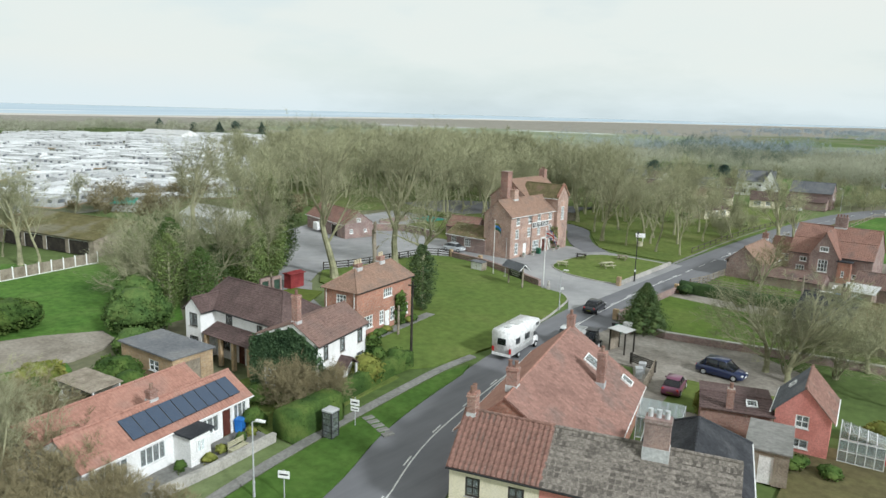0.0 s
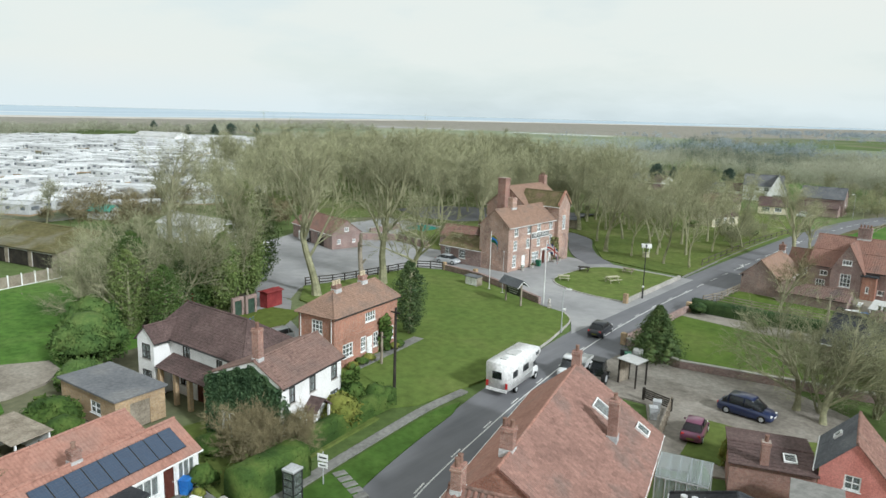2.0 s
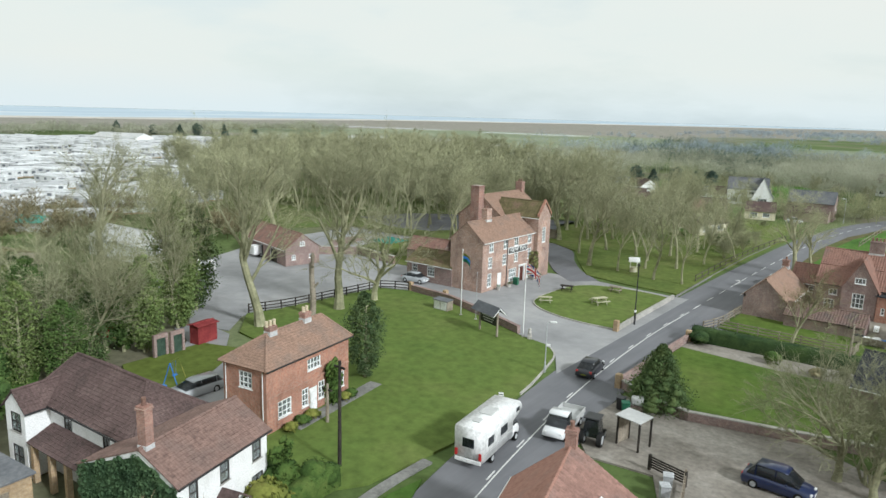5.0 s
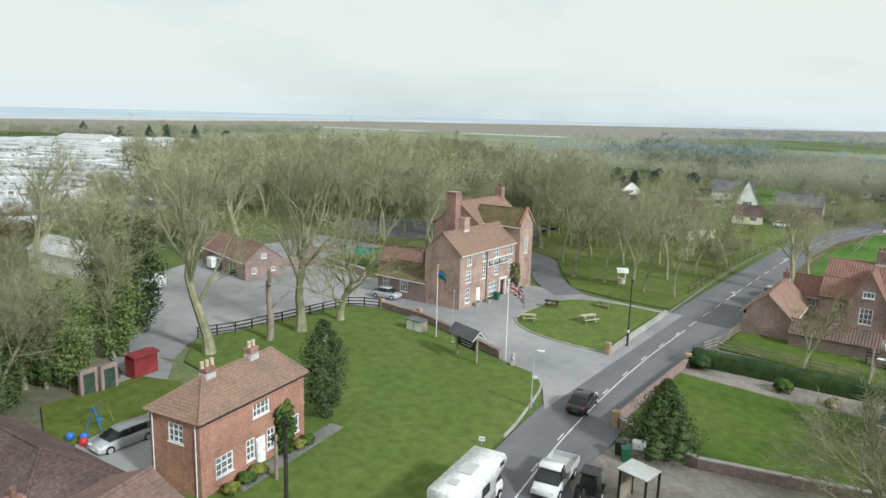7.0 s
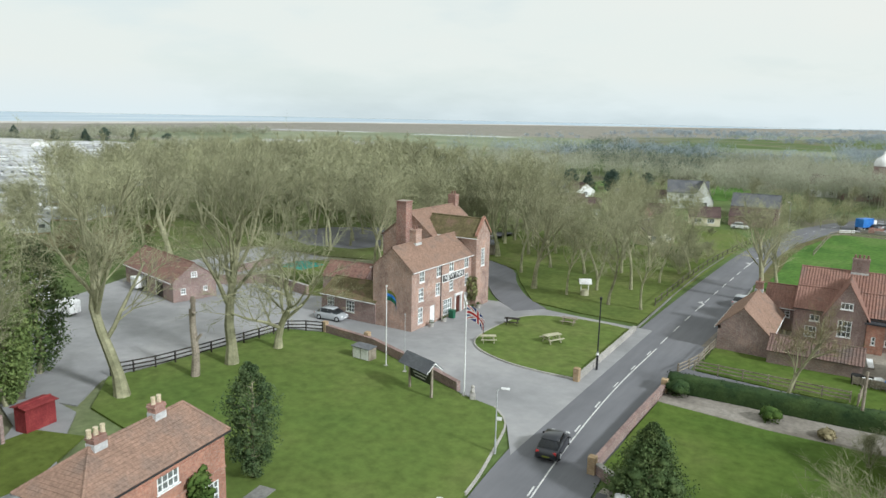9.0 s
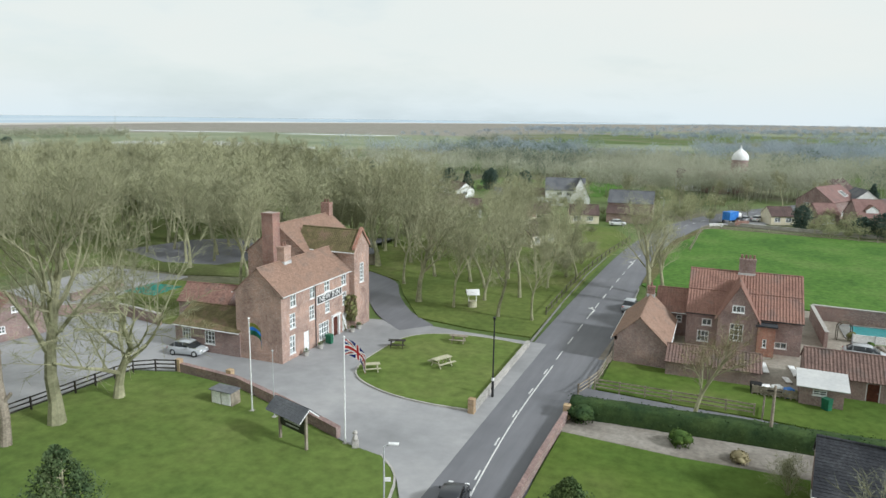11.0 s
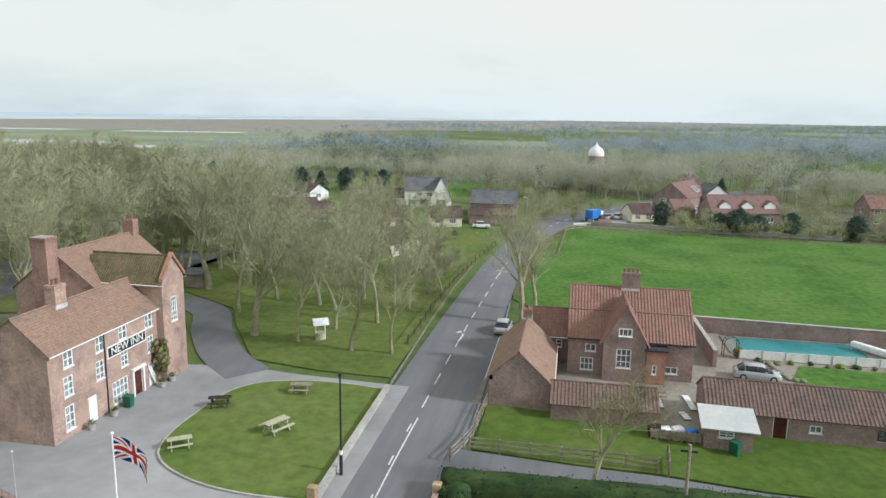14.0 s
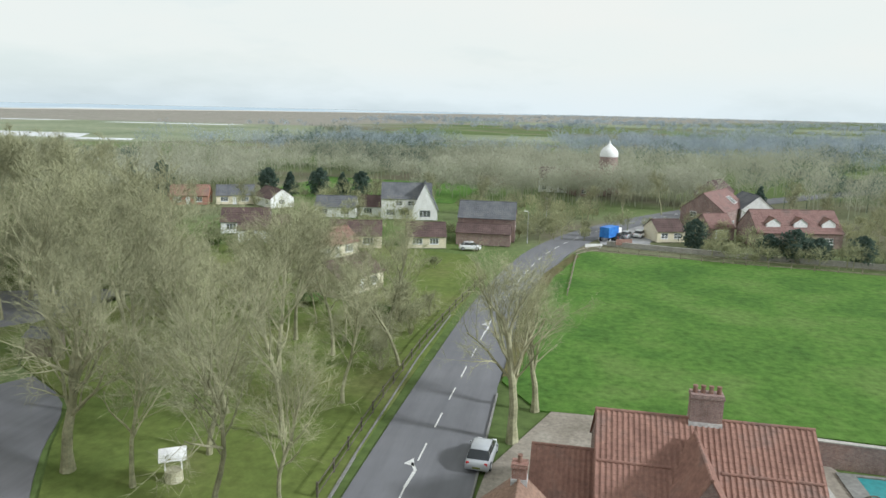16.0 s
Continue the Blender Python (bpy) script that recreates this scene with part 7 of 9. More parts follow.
utility_pole(-42.9, 54.6, 3.2, "short dark wooden post by the cottage front")

# flagpoles and flags
def flagpole(x, y, h, label, mat="paint_white", r=0.06):
    t = thing("flagpole", pose(x, y, 0), label, "flagpole", "flagpoles")
    bm = bmesh.new()
    tube(bm, (0, 0, 0), (0, 0, h), r, r * 0.6, 10)
    part("pole", bm, mat, t)
    bm = bmesh.new()
    blob(bm, (0, 0, h + 0.06), (0.1, 0.1, 0.1), 2, 0)
    part("finial", bm, mat, t, smooth=True)
    bm = bmesh.new()
    rbox(bm, -0.18, 0.18, -0.18, 0.18, -0.05, 0.12, 0.03)
    part("base", bm, "kerb", t)
    return t


flagpole(-52.8, 85.5, 7.9, "white flagpole behind the low wall")
flagpole(-42.8, 83.4, 8.3, "tall white flagpole at the forecourt corner")
flagpole(-50.4, 85.2, 5.6, "thin grey pole behind the low wall", "metal_grey", 0.04)


def flag(x, y, z, yaw, w, h, colour_at, mats, label, drop, seed=0):
    """A cloth flag sagging from its pole, in coloured panels."""
    t = thing("flag", pose(x, y, z, 0, 0, yaw), label, "flag", "flags")
    nu, nv = 44, 22
    bm = bmesh.new()
    g = [[bm.verts.new((w * u / nu * math.cos(drop * u / nu), 0.14 * math.sin(u / nu * 9 + v * 0.12) * (u / nu) ** 0.6, -h * v / nv - w * (u / nu) * math.sin(drop * u / nu))) for v in range(nv + 1)] for u in range(nu + 1)]
    for u in range(nu):
        for v in range(nv):
            f = bm.faces.new((g[u][v], g[u + 1][v], g[u + 1][v + 1], g[u][v + 1]))
            f.material_index = colour_at((u + 0.5) / nu, (v + 0.5) / nv)
            f.smooth = True
    got = bmesh.ops.solidify(bm, geom=bm.faces[:], thickness=0.012)
    part("cloth", bm, mats, t)
    return t


def cross_flag(u, v):
    X, Y = (u - 0.5) * 2, (v - 0.5)
    if abs(Y) < 0.1 or abs(X) < 0.1:
        return 2
    if abs(Y) < 0.17 or abs(X) < 0.17:
        return 1
    d = min(abs(Y * 2 - X), abs(Y * 2 + X))
    return 2 if d < 0.09 else 1 if d < 0.26 else 0


flag(-42.75, 83.4, 8.2, 15, 2.1, 1.15, cross_flag, ["blue_cloth", "paint_white", "red_paint"], "blue flag with red and white crosses", 0.75)
flag(-52.75, 85.5, 7.6, 40, 1.6, 1.0, lambda u, v: 0 if v < 0.33 else 1 if v < 0.6 else 2, ["hedge_yellow", "plastic_blue", "plastic_green"], "drooping flag in yellow, blue and green", 1.0)

# roofed notice board
nb = thing("notice_board", pose(-47.8, 82.3, 0, 0, 0, math.degrees(math.atan2(-1.0, 3.0))), "roofed wooden village sign board on two posts", "notice board")
for x in (0.0, 3.1):
    bm = bmesh.new()
    box(bm, x - 0.09, x + 0.09, -0.09, 0.09, 0, 2.75)
    part("post", bm, "wood_grey", nb)
bm = bmesh.new()
rbox(bm, 0.15, 2.95, -0.06, 0.06, 1.2, 2.25, 0.02)
bd = part("board", bm, "metal_black", nb, "dark panel with pale lettering")
for i in range(3):
    bm = bmesh.new()
    box(bm, 0.4 + 0.2 * i, 2.7 - 0.2 * i, -0.075, -0.06, 2.0 - i * 0.28, 2.1 - i * 0.28)
    part("text_bar", bm, "sheet_grey", bd)
for s in (-1, 1):
    bm = bmesh.new()
    tiles(bm, (-0.45 if s < 0 else 3.55, 0.95 * s, 2.5), (3.55 if s < 0 else -0.45, 0.95 * s, 2.5), (3.55 if s < 0 else -0.45, 0, 3.35), (-0.45 if s < 0 else 3.55, 0, 3.35), 0.3, 0.2, 0.006)
    part("roof", bm, "slate_grey", nb)
for x in (-0.4, 3.5):
    bm = bmesh.new()
    for s in (-1, 1):
        box(bm, -0.04, 0.04, -0.02, 1.2, -0.06, 0.06, pose(x, 0, 3.3) @ pose(0, 0, 0, 0 if s > 0 else 0, 0, 0 if s > 0 else 180) @ pose(0, 0, 0, -41))
    part("barge_board", bm, "paint_white", nb)

# phone kiosk, signs, slabs
pk = thing("phone_box", pose(-30.5, 33.6, 0, 0, 0, 10) @ Matrix.Diagonal((0.84, 0.84, 0.88, 1)), "grey metal telephone kiosk with glass sides", "phone box")
bm = bmesh.new()
for x in (0, 0.95):
    for y in (0, 0.95):
        box(bm, x - 0.04, x + 0.04, y - 0.04, y + 0.04, 0, 2.3)
for z in (0.05, 0.6, 1.15, 1.7, 2.2):
    for y in (0, 0.95):
        box(bm, 0, 0.95, y - 0.02, y + 0.02, z, z + 0.06)
    for x in (0, 0.95):
        box(bm, x - 0.02, x + 0.02, 0, 0.95, z, z + 0.06)
part("frame", bm, "metal_black", pk)
bm = bmesh.new()
rbox(bm, -0.08, 1.03, -0.08, 1.03, 2.3, 2.48, 0.04)
part("roof", bm, "metal_grey", pk)
bm = bmesh.new()
for y in (0, 0.95):
    box(bm, 0.04, 0.91, y - 0.005, y + 0.005, 0.1, 2.2)
for x in (0, 0.95):
    box(bm, x - 0.005, x + 0.005, 0.04, 0.91, 0.1, 2.2)
pn = part("pane", bm, "glass", pk)
bm = bmesh.new()
box(bm, 0.1, 0.4, 0.8, 0.9, 0.9, 1.7)
part("telephone", bm, "metal_grey", pk)


def post_sign(x, y, yaw, h, plates, label):
    t = thing("road_sign", pose(x, y, 0, 0, 0, yaw), label, "road sign", "road signs")
    bm = bmesh.new()
    tube(bm, (0, 0, 0), (0, 0, h), 0.04, 0.035, 8)
    part("post", bm, "metal_grey", t)
    for z, w, hh, mt in plates:
        bm = bmesh.new()
        rbox(bm, -w / 2, w / 2, -0.06, -0.035, z, z + hh, 0.01)
        p = part("plate", bm, mt, t)
        bm = bmesh.new()
        box(bm, -w * 0.36, w * 0.36, -0.066, -0.06, z + hh * 0.4, z + hh * 0.6)
        part("text_bar", bm, "metal_black" if mt == "paint_white" else "paint_white", p)
    return t


post_sign(-30.2, 36.5, 20, 2.3, [(1.2, 0.7, 0.35, "paint_white"), (1.65, 0.75, 0.5, "paint_white")], "small white information sign on a grey post")
post_sign(-26.0, 26.7, 30, 1.9, [(1.35, 0.75, 0.5, "paint_white")], "white and red roadside sign on a post")
post_sign(-35.1, 67.2, 30, 0.75, [(0.4, 0.42, 0.35, "paint_white")], "small white sign on the grass")
for i in range(5):
    bm = bmesh.new()
    rbox(bm, -0.45, 0.45, -0.28, 0.28, -0.05, 0.1, 0.02)
    s = part("slab", bm, "paving", None)
    s.matrix_basis = pose(-30.4 + i * 0.75, 38.1 - i * 0.24, 0, 0, 0, 72)
    tagged(s, "pale stepping slab set in the grass verge", "slab", "stepping slabs")


# ---- walls and fences ----
def low_wall(line, h, w, material, label, cope=True, cope_mat="kerb"):
    t = thing("garden_wall", pose(0, 0, 0), label, "wall")
    bm = bmesh.new()
    strip(bm, line, w / 2, -w / 2, -0.1, h)
    part("wall_body", bm, material, t)
    if cope:
        bm = bmesh.new()
        strip(bm, line, w / 2 + 0.04, -w / 2 - 0.04, h, h + 0.09)
        part("coping", bm, cope_mat, t)
    return t


low_wall([(-43.8, 84.1), (-50.8, 87.1), (-57.4, 89.5), (-64.6, 90.3)], 0.8, 0.4, "brick_brown", "low weathered brick wall round the green", True, "brick_brown")
low_wall([(-35.95, 92.8), (-36.1, 100), (-36.3, 111.6)], 0.45, 0.3, "kerb", "low pale stone wall along the inn lawn")
low_wall([(-28.75, 77.3), (-28.7, 86), (-28.5, 94.2)], 0.7, 0.3, "brick_brown", "low brick wall between lawn and road", True, "brick_brown")
low_wall([(-28.4, 76.9), (-25.2, 74.9), (-21.5, 74.0), (-15.7, 75.3), (-8, 77.2), (2, 79.4)], 0.7, 0.35, "brick_brown", "low old brick wall along the drive")
low_wall([(-6.7, 136.3), (14.4, 134.9), (60, 132)], 1.8, 0.35, "brick_brown", "high brick garden wall with pale coping")
low_wall([(-6.4, 124.2), (-6.7, 136.1)], 1.75, 0.35, "brick_brown", "high brick garden wall by the pool")
low_wall([(-31.6, 21.0), (-31.9, 25.5), (-32.7, 31.0)], 0.5, 0.3, "kerb", "low grey wall of the cottage's front garden")
low_wall([(-95.4, 104.4), (-96.0, 113.5)], 1.1, 0.35, "brick_brown", "low brick wall in the car park")
low_wall([(-94.0, 96.5), (-87.0, 103.0), (-77.5, 101.2)], 1.3, 0.35, "brick_brown", "brick wall at the back of the car park")
for x, y in ((-58.6, 90.0), (-64.8, 90.3), (-36.05, 92.6), (-28.5, 94.6), (-28.75, 76.8)):
    bm = bmesh.new()
    rbox(bm, x - 0.28, x + 0.28, y - 0.28, y + 0.28, -0.05, 1.25, 0.04)
    tagged(part("gate_pier", bm, "brick_buff", None), "short square brick pier at the wall's end", "pier", "wall piers")


def rail_fence(line, h, gap, material, label, rails=3, name="fence", post=0.06, pw=0.03, group=""):
    """Posts and rails along a line, each its own part."""
    t = thing(name, pose(0, 0, 0), label, "fence", group)
    total = sum(math.dist(a, b) for a, b in zip(line, line[1:]))
    n = max(1, round(total / gap))
    ps = [along(line, total * i / n) for i in range(n + 1)]
    for x, y, a in ps:
        bm = bmesh.new()
        box(bm, -post, post, -post, post, -0.1, h, pose(x, y, 0, 0, 0, math.degrees(a)))
        part("post", bm, material, t)
    for p, q in zip(ps, ps[1:]):
        for k in range(rails):
            z = h * (0.3 + 0.62 * k / max(1, rails - 1))
            bm = bmesh.new()
            m = pose(p[0], p[1], 0, 0, 0, math.degrees(math.atan2(q[1] - p[1], q[0] - p[0])))
            box(bm, 0, math.dist(p[:2], q[:2]), -pw - post, -post, z - 0.06, z + 0.06, m)
            part("rail", bm, material, t)
    return t


rail_fence([(-64.9, 90.0), (-66.8, 89.3), (-68.5, 88.0), (-69.2, 80.0), (-70.0, 73.0), (-71.5, 68.8)], 1.25, 2.0, "wood_dark", "dark stained post-and-rail fence round the car park")
rail_fence([(-27.5, 101.9), (-21, 101.7), (-14.2, 101.5)], 1.1, 2.2, "wood_grey", "weathered wooden post-and-rail fence by the lane")
rail_fence([(-28.6, 99.9), (-27.6, 103.5), (-27.3, 110.4)], 1.1, 2.2, "wood_grey", "weathered wooden fence by the road")
rail_fence([(-13.6, 100.9), (-13.4, 103.4)], 1.2, 1.3, "wood_grey", "short weathered field gate", 4, "gate")
pf = thing("panel_fence", pose(-3.4, 127.4, 0, 0, 0, 0.5), "white panel fence with grey posts by the swimming pool", "fence")
for i in range(13):
    bm = bmesh.new()
    rbox(bm, i * 2.2 - 0.05, i * 2.2 + 0.05, -0.05, 0.05, -0.05, 1.12, 0.01)
    part("post", bm, "metal_grey", pf)
    bm = bmesh.new()
    rbox(bm, i * 2.2 + 0.06, i * 2.2 + 2.14, -0.02, 0.02, 0.12, 0.98, 0.008)
    rbox(bm, i * 2.2 + 0.06, i * 2.2 + 2.14, -0.035, 0.035, 0.96, 1.02, 0.01)
    part("panel", bm, "paint_white", pf)
for i in range(9):
    bush(-1.4 + i * 1.5 + R.uniform(-0.5, 0.5), 126.7 + R.uniform(-0.2, 0.2), R.uniform(0.25, 0.5), R.uniform(0.3, 0.6), ("hedge", "twig_brown", "hedge_yellow")[i % 3], "small border plant at the foot of the white fence", 300 + i, 90)
for i, (x, y) in enumerate(((-0.8, 126.4), (-0.75, 125.7), (-0.65, 125.0), (-0.55, 124.3), (-0.4, 123.6), (-0.25, 122.9), (-0.1, 122.3), (0.5, 122.0), (1.1, 121.9))):
    st = thing("edging_stone", pose(x, y, 0.05, 0, 0, i * 40), "rough pale stone edging the pool lawn", "stone", "edging stones")
    bm = bmesh.new()
    blob(bm, (0, 0, 0.1), (0.38, 0.28, 0.2), 2, 0.15, 1.7, 3 + i, 0.9)
    part("stone", bm, "path_sand", st, smooth=True)
rail_fence([(-20.8, 64.0), (-18.1, 63.3)], 1.15, 2.8, "wood_dark", "dark five-bar gate across the yard", 5, "gate", post=0.09)
rail_fence([(-18.1, 63.3), (-17.2, 60.0), (-16.6, 57.4)], 1.3, 1.1, "wood_grey", "weathered board fence beside the yard", 5)
rail_fence([(-37.4, 124), (-37.6, 140), (-37.3, 155), (-36.4, 168), (-34.8, 184)], 1.1, 3.2, "wood_worn", "low dark wooden fence between road and trees", 2)
rail_fence([(-23.0, 178), (-21.9, 206.2), (-18.9, 210.2), (3.6, 205.4), (25.6, 203.6)], 1.1, 3.4, "wood_grey", "wire and post field fence", 2)
# concrete-post panel fence at the far lawn
pf = thing("panel_fence", pose(0, 0, 0), "pale panel fence with white concrete posts", "fence")
for i in range(9):
    x, y = -94.8 - i * 0.38, 33.9 + i * 1.75
    bm = bmesh.new()
    box(bm, x - 0.08, x + 0.08, y - 0.08, y + 0.08, 0, 1.75)
    part("post", bm, "paint_white", pf)
    if i < 8:
        bm = bmesh.new()
        box(bm, -0.03, 0.03, 0.08, 1.72, 0.15, 1.6, pose(x, y, 0, 0, 0, 12))
        part("panel", bm, "wood_grey", pf)
        bm = bmesh.new()
        box(bm, -0.04, 0.04, 0.08, 1.72, 0, 0.15, pose(x, y, 0, 0, 0, 12))
        part("gravel_board", bm, "paint_white", pf)
# brick arch doors and the red shed behind the cottage
rs = house("red_shed", -65.7, 58.3, 99, 2.5, 1.2, 2.0, 2.1, "dark red boarded garden shed", "shed", "wood_red", "wood_red", gutter=False, tile=0.6, row=1.2, amp=0.0)
for i in range(2):
    ga = thing("garden_gateway", pose(-65.4 + 0.1 * i, 53.4 + 1.7 * i, 0, 0, 0, 95), "old brick gateway with a green boarded door", "gateway", "garden gateways")
    bm = bmesh.new()
    wall_cells(bm, 1.55, 0, 2.3, 0.3, [(0.28, 0, 1.0, 1.9)], pose(0, 0, 0))
    part("wall", bm, "brick_brown", ga)
    bm = bmesh.new()
    box(bm, 0.28, 1.28, 0.1, 0.15, 0, 1.9)
    part("door_leaf", bm, "door_green", ga)

# ---- on the green and the inn's lawn ----
bs = thing("bin_store", pose(-57.0, 85.5, 0, 0, 0, -3), "small timber bin store with white doors", "bin store")
bm = bmesh.new()
rbox(bm, 0, 2.2, 0, 1.1, 0.05, 1.25, 0.02)
part("body", bm, "wood_grey", bs)
bm = bmesh.new()
rbox(bm, -0.1, 2.3, -0.1, 1.2, 1.25, 1.34, 0.02, pose(0, 0, 0, 3))
part("lid", bm, "felt", bs)
for x in (0.1, 1.15):
    bm = bmesh.new()
    rbox(bm, x, x + 0.95, -0.04, 0.0, 0.12, 1.18, 0.01)
    part("door_leaf", bm, "paint_white", bs)


def picnic_table(m, material, label):
    t = thing("picnic_table", m, label, "picnic table", "picnic tables on the lawn")
    for i in range(5):
        bm = bmesh.new()
        rbox(bm, -0.9, 0.9, -0.36 + i * 0.145, -0.235 + i * 0.145, 0.72, 0.76, 0.008)
        part("plank", bm, material, t)
    for s in (-1, 1):
        bm = bmesh.new()
        rbox(bm, -0.9, 0.9, s * 0.72 - 0.13, s * 0.72 + 0.13, 0.42, 0.46, 0.01)
        part("bench", bm, material, t)
    for x in (-0.62, 0.62):
        bm = bmesh.new()
        box(bm, x - 0.03, x + 0.03, -0.8, 0.8, 0.33, 0.42)
        box(bm, x - 0.03, x + 0.03, -0.4, 0.4, 0.63, 0.72)
        part("bearer", bm, material, t)
        for s in (-1, 1):
            bm = bmesh.new()
            v0, v1 = Vector((x, s * 0.62, 0)), Vector((x, s * 0.2, 0.7))
            tube(bm, v0, v1, 0.05, 0.05, 4)
            part("leg", bm, material, t)
    return t


for x, y, a, s, mt in ((-42.4, 101.6, 62, 1.15, "wood_pale"), (-48.9, 105.0, 20, 1.0, "wood_dark"), (-43.5, 109.2, 10, 1.0, "wood_grey"), (-48.1, 97.6, 35, 0.95, "wood_pale")):
    picnic_table(pose(x, y, 0.12, 0, 0, a) @ Matrix.Scale(s, 4), mt, {"wood_pale": "pale weathered wooden picnic table on grass", "wood_dark": "dark stained wooden picnic table on grass", "wood_grey": "brown weathered wooden picnic table on grass"}[mt])
# white-gabled ornamental well under the trees
we = thing("garden_ornament", pose(-47.1, 123.8, 0, 0, 0, 30), "white wooden ornamental well under the trees", "garden ornament")
bm = bmesh.new()
tube(bm, (0, 0, 0), (0, 0, 0.8), 0.6, 0.55, 12)
part("tub", bm, "wood_pale", we)
for x in (-0.5, 0.5):
    bm = bmesh.new()
    box(bm, x - 0.05, x + 0.05, -0.05, 0.05, 0.6, 1.9)
    part("post", bm, "paint_white", we)
for s in (-1, 1):
    bm = bmesh.new()
    box(bm, -0.85, 0.85, 0, 0.95, -0.03, 0.03, pose(0, 0, 2.35, 0, 0, 0 if s > 0 else 180) @ pose(0, 0, 0, -42))
    part("roof_slope", bm, "paint_white" if s < 0 else "wood_grey", we)
ds = house("wooden_shed", -73.2, 141.0, 5, 2.6, 2.2, 2.0, 2.5, "dark timber shed among the trees", "shed", "wood_grey", "felt", gutter=False, tile=0.6, row=1.1, amp=0)
# lion statue on a plinth at the forecourt corner, plain shapes
st = thing("statue", pose(-41.9, 83.3, 0.08, 0, 0, 120), "pale stone seated animal statue on a block", "statue")
bm = bmesh.new()
rbox(bm, -0.45, 0.45, -0.25, 0.25, 0, 0.35, 0.04)
blob(bm, (0.0, 0, 0.6), (0.42, 0.22, 0.28), 2, 0.08)
blob(bm, (0.3, 0, 0.85), (0.2, 0.2, 0.24), 2, 0.08)
part("stone", bm, "kerb", st, smooth=True)
# pots, bench and bin along the inn's front
for i, (x, y) in enumerate(((-56.3, 99.0), (-56.2, 101.6), (-56.0, 108.0), (-55.9, 109.4))):
    pt = thing("flower_tub", pose(x, y, 0), "stone flower tub with small green plants", "flower tub", "tubs by the inn")
    bm = bmesh.new()
    tube(bm, (0, 0, 0), (0, 0, 0.42), 0.26, 0.34, 12)
    part("tub", bm, "kerb", pt)
    bm = bmesh.new()
    leaves(bm, [Vector((R.gauss(0, 0.16), R.gauss(0, 0.16), 0.45 + R.random() * 0.3)) for _ in range(90)], R, (0.05, 0.1))
    tagged(part("plant", bm, "hedge", pt), kind="stuff")
gb = thing("wheelie_bin", pose(-56.2, 103.4, 0, 0, 0, 90), "dark green wheeled bin by the inn door", "bin")
bm = bmesh.new()
prism(bm, [(-0.26, 0.05), (0.26, 0.05), (0.31, 0.95), (-0.31, 0.95)], 1, -0.33, 0.33)
part("body", bm, "plastic_green", gb)
bm = bmesh.new()
rbox(bm, -0.34, 0.34, -0.37, 0.37, 0.95, 1.03, 0.03)
part("lid", bm, "plastic_green", gb)
# green parasol and a white bench in the beer garden
um = thing("parasol", pose(-84.0, 107.0, 0), "large open green parasol in the beer garden", "parasol")
bm = bmesh.new()
tube(bm, (0, 0, 0), (0, 0, 2.9), 0.04, 0.035, 8)
part("pole", bm, "wood_grey", um)
bm = bmesh.new()
top = bm.verts.new((0, 0, 3.0))
rim = [bm.verts.new(((3.5 if i % 2 else 2.5) * math.cos(i * 0.7854), (3.5 if i % 2 else 2.5) * math.sin(i * 0.7854), 2.3)) for i in range(8)]
for i in range(8):
    bm.faces.new((top, rim[i], rim[(i + 1) % 8]))
bmesh.ops.solidify(bm, geom=bm.faces[:], thickness=0.03)
part("canopy", bm, "canvas_green", um)

# ---- vehicles ----
PAINTS = {k: car_paint("paint_" + k, c) for k, c in (("silver", (0.42, 0.44, 0.46)), ("navy", (0.012, 0.022, 0.075)), ("black", (0.012, 0.014, 0.02)), ("maroon", (0.17, 0.05, 0.10)), ("white", (0.76, 0.77, 0.78)), ("blue", (0.02, 0.08, 0.4)))}


def wheel(parent, x, y, r=0.32, w=0.2):
    bm = bmesh.new()
    tube(bm, (x, y - w / 2, r), (x, y + w / 2, r), r, r, 18)
    t = part("wheel", bm, "rubber", parent)
    bm = bmesh.new()
    tube(bm, (x, y - w / 2 - 0.012, r), (x, y + w / 2 + 0.012, r), r * 0.6, r * 0.6, 12)
    part("rim", bm, "metal_grey", t)


def loft(bm, secs, m=None):
    """Rounded cross-sections along x: (x, low z, high z, half width low, half width high)."""
    rows = []
    for x, z0, z1, w0, w1 in secs:
        c = min(0.09, (z1 - z0) * 0.25)
        row = [(-w0 + 0.04, z0), (-w0, z0 + c), (-(w0 + w1) / 2 - 0.01, (z0 + z1) / 2), (-w1, z1 - c), (-w1 + c, z1), (w1 - c, z1), (w1, z1 - c), ((w0 + w1) / 2 + 0.01, (z0 + z1) / 2), (w0, z0 + c), (w0 - 0.04, z0)]
        rows.append([bm.verts.new((x, y, z)) for y, z in row])
    for r, q in zip(rows, rows[1:]):
        for i in range(10):
            bm.faces.new((r[i], q[i], q[(i + 1) % 10], r[(i + 1) % 10]))
    bm.faces.new(rows[0])
    bm.faces.new(rows[-1][::-1])
    bmesh.ops.recalc_face_normals(bm, faces=bm.faces[:])


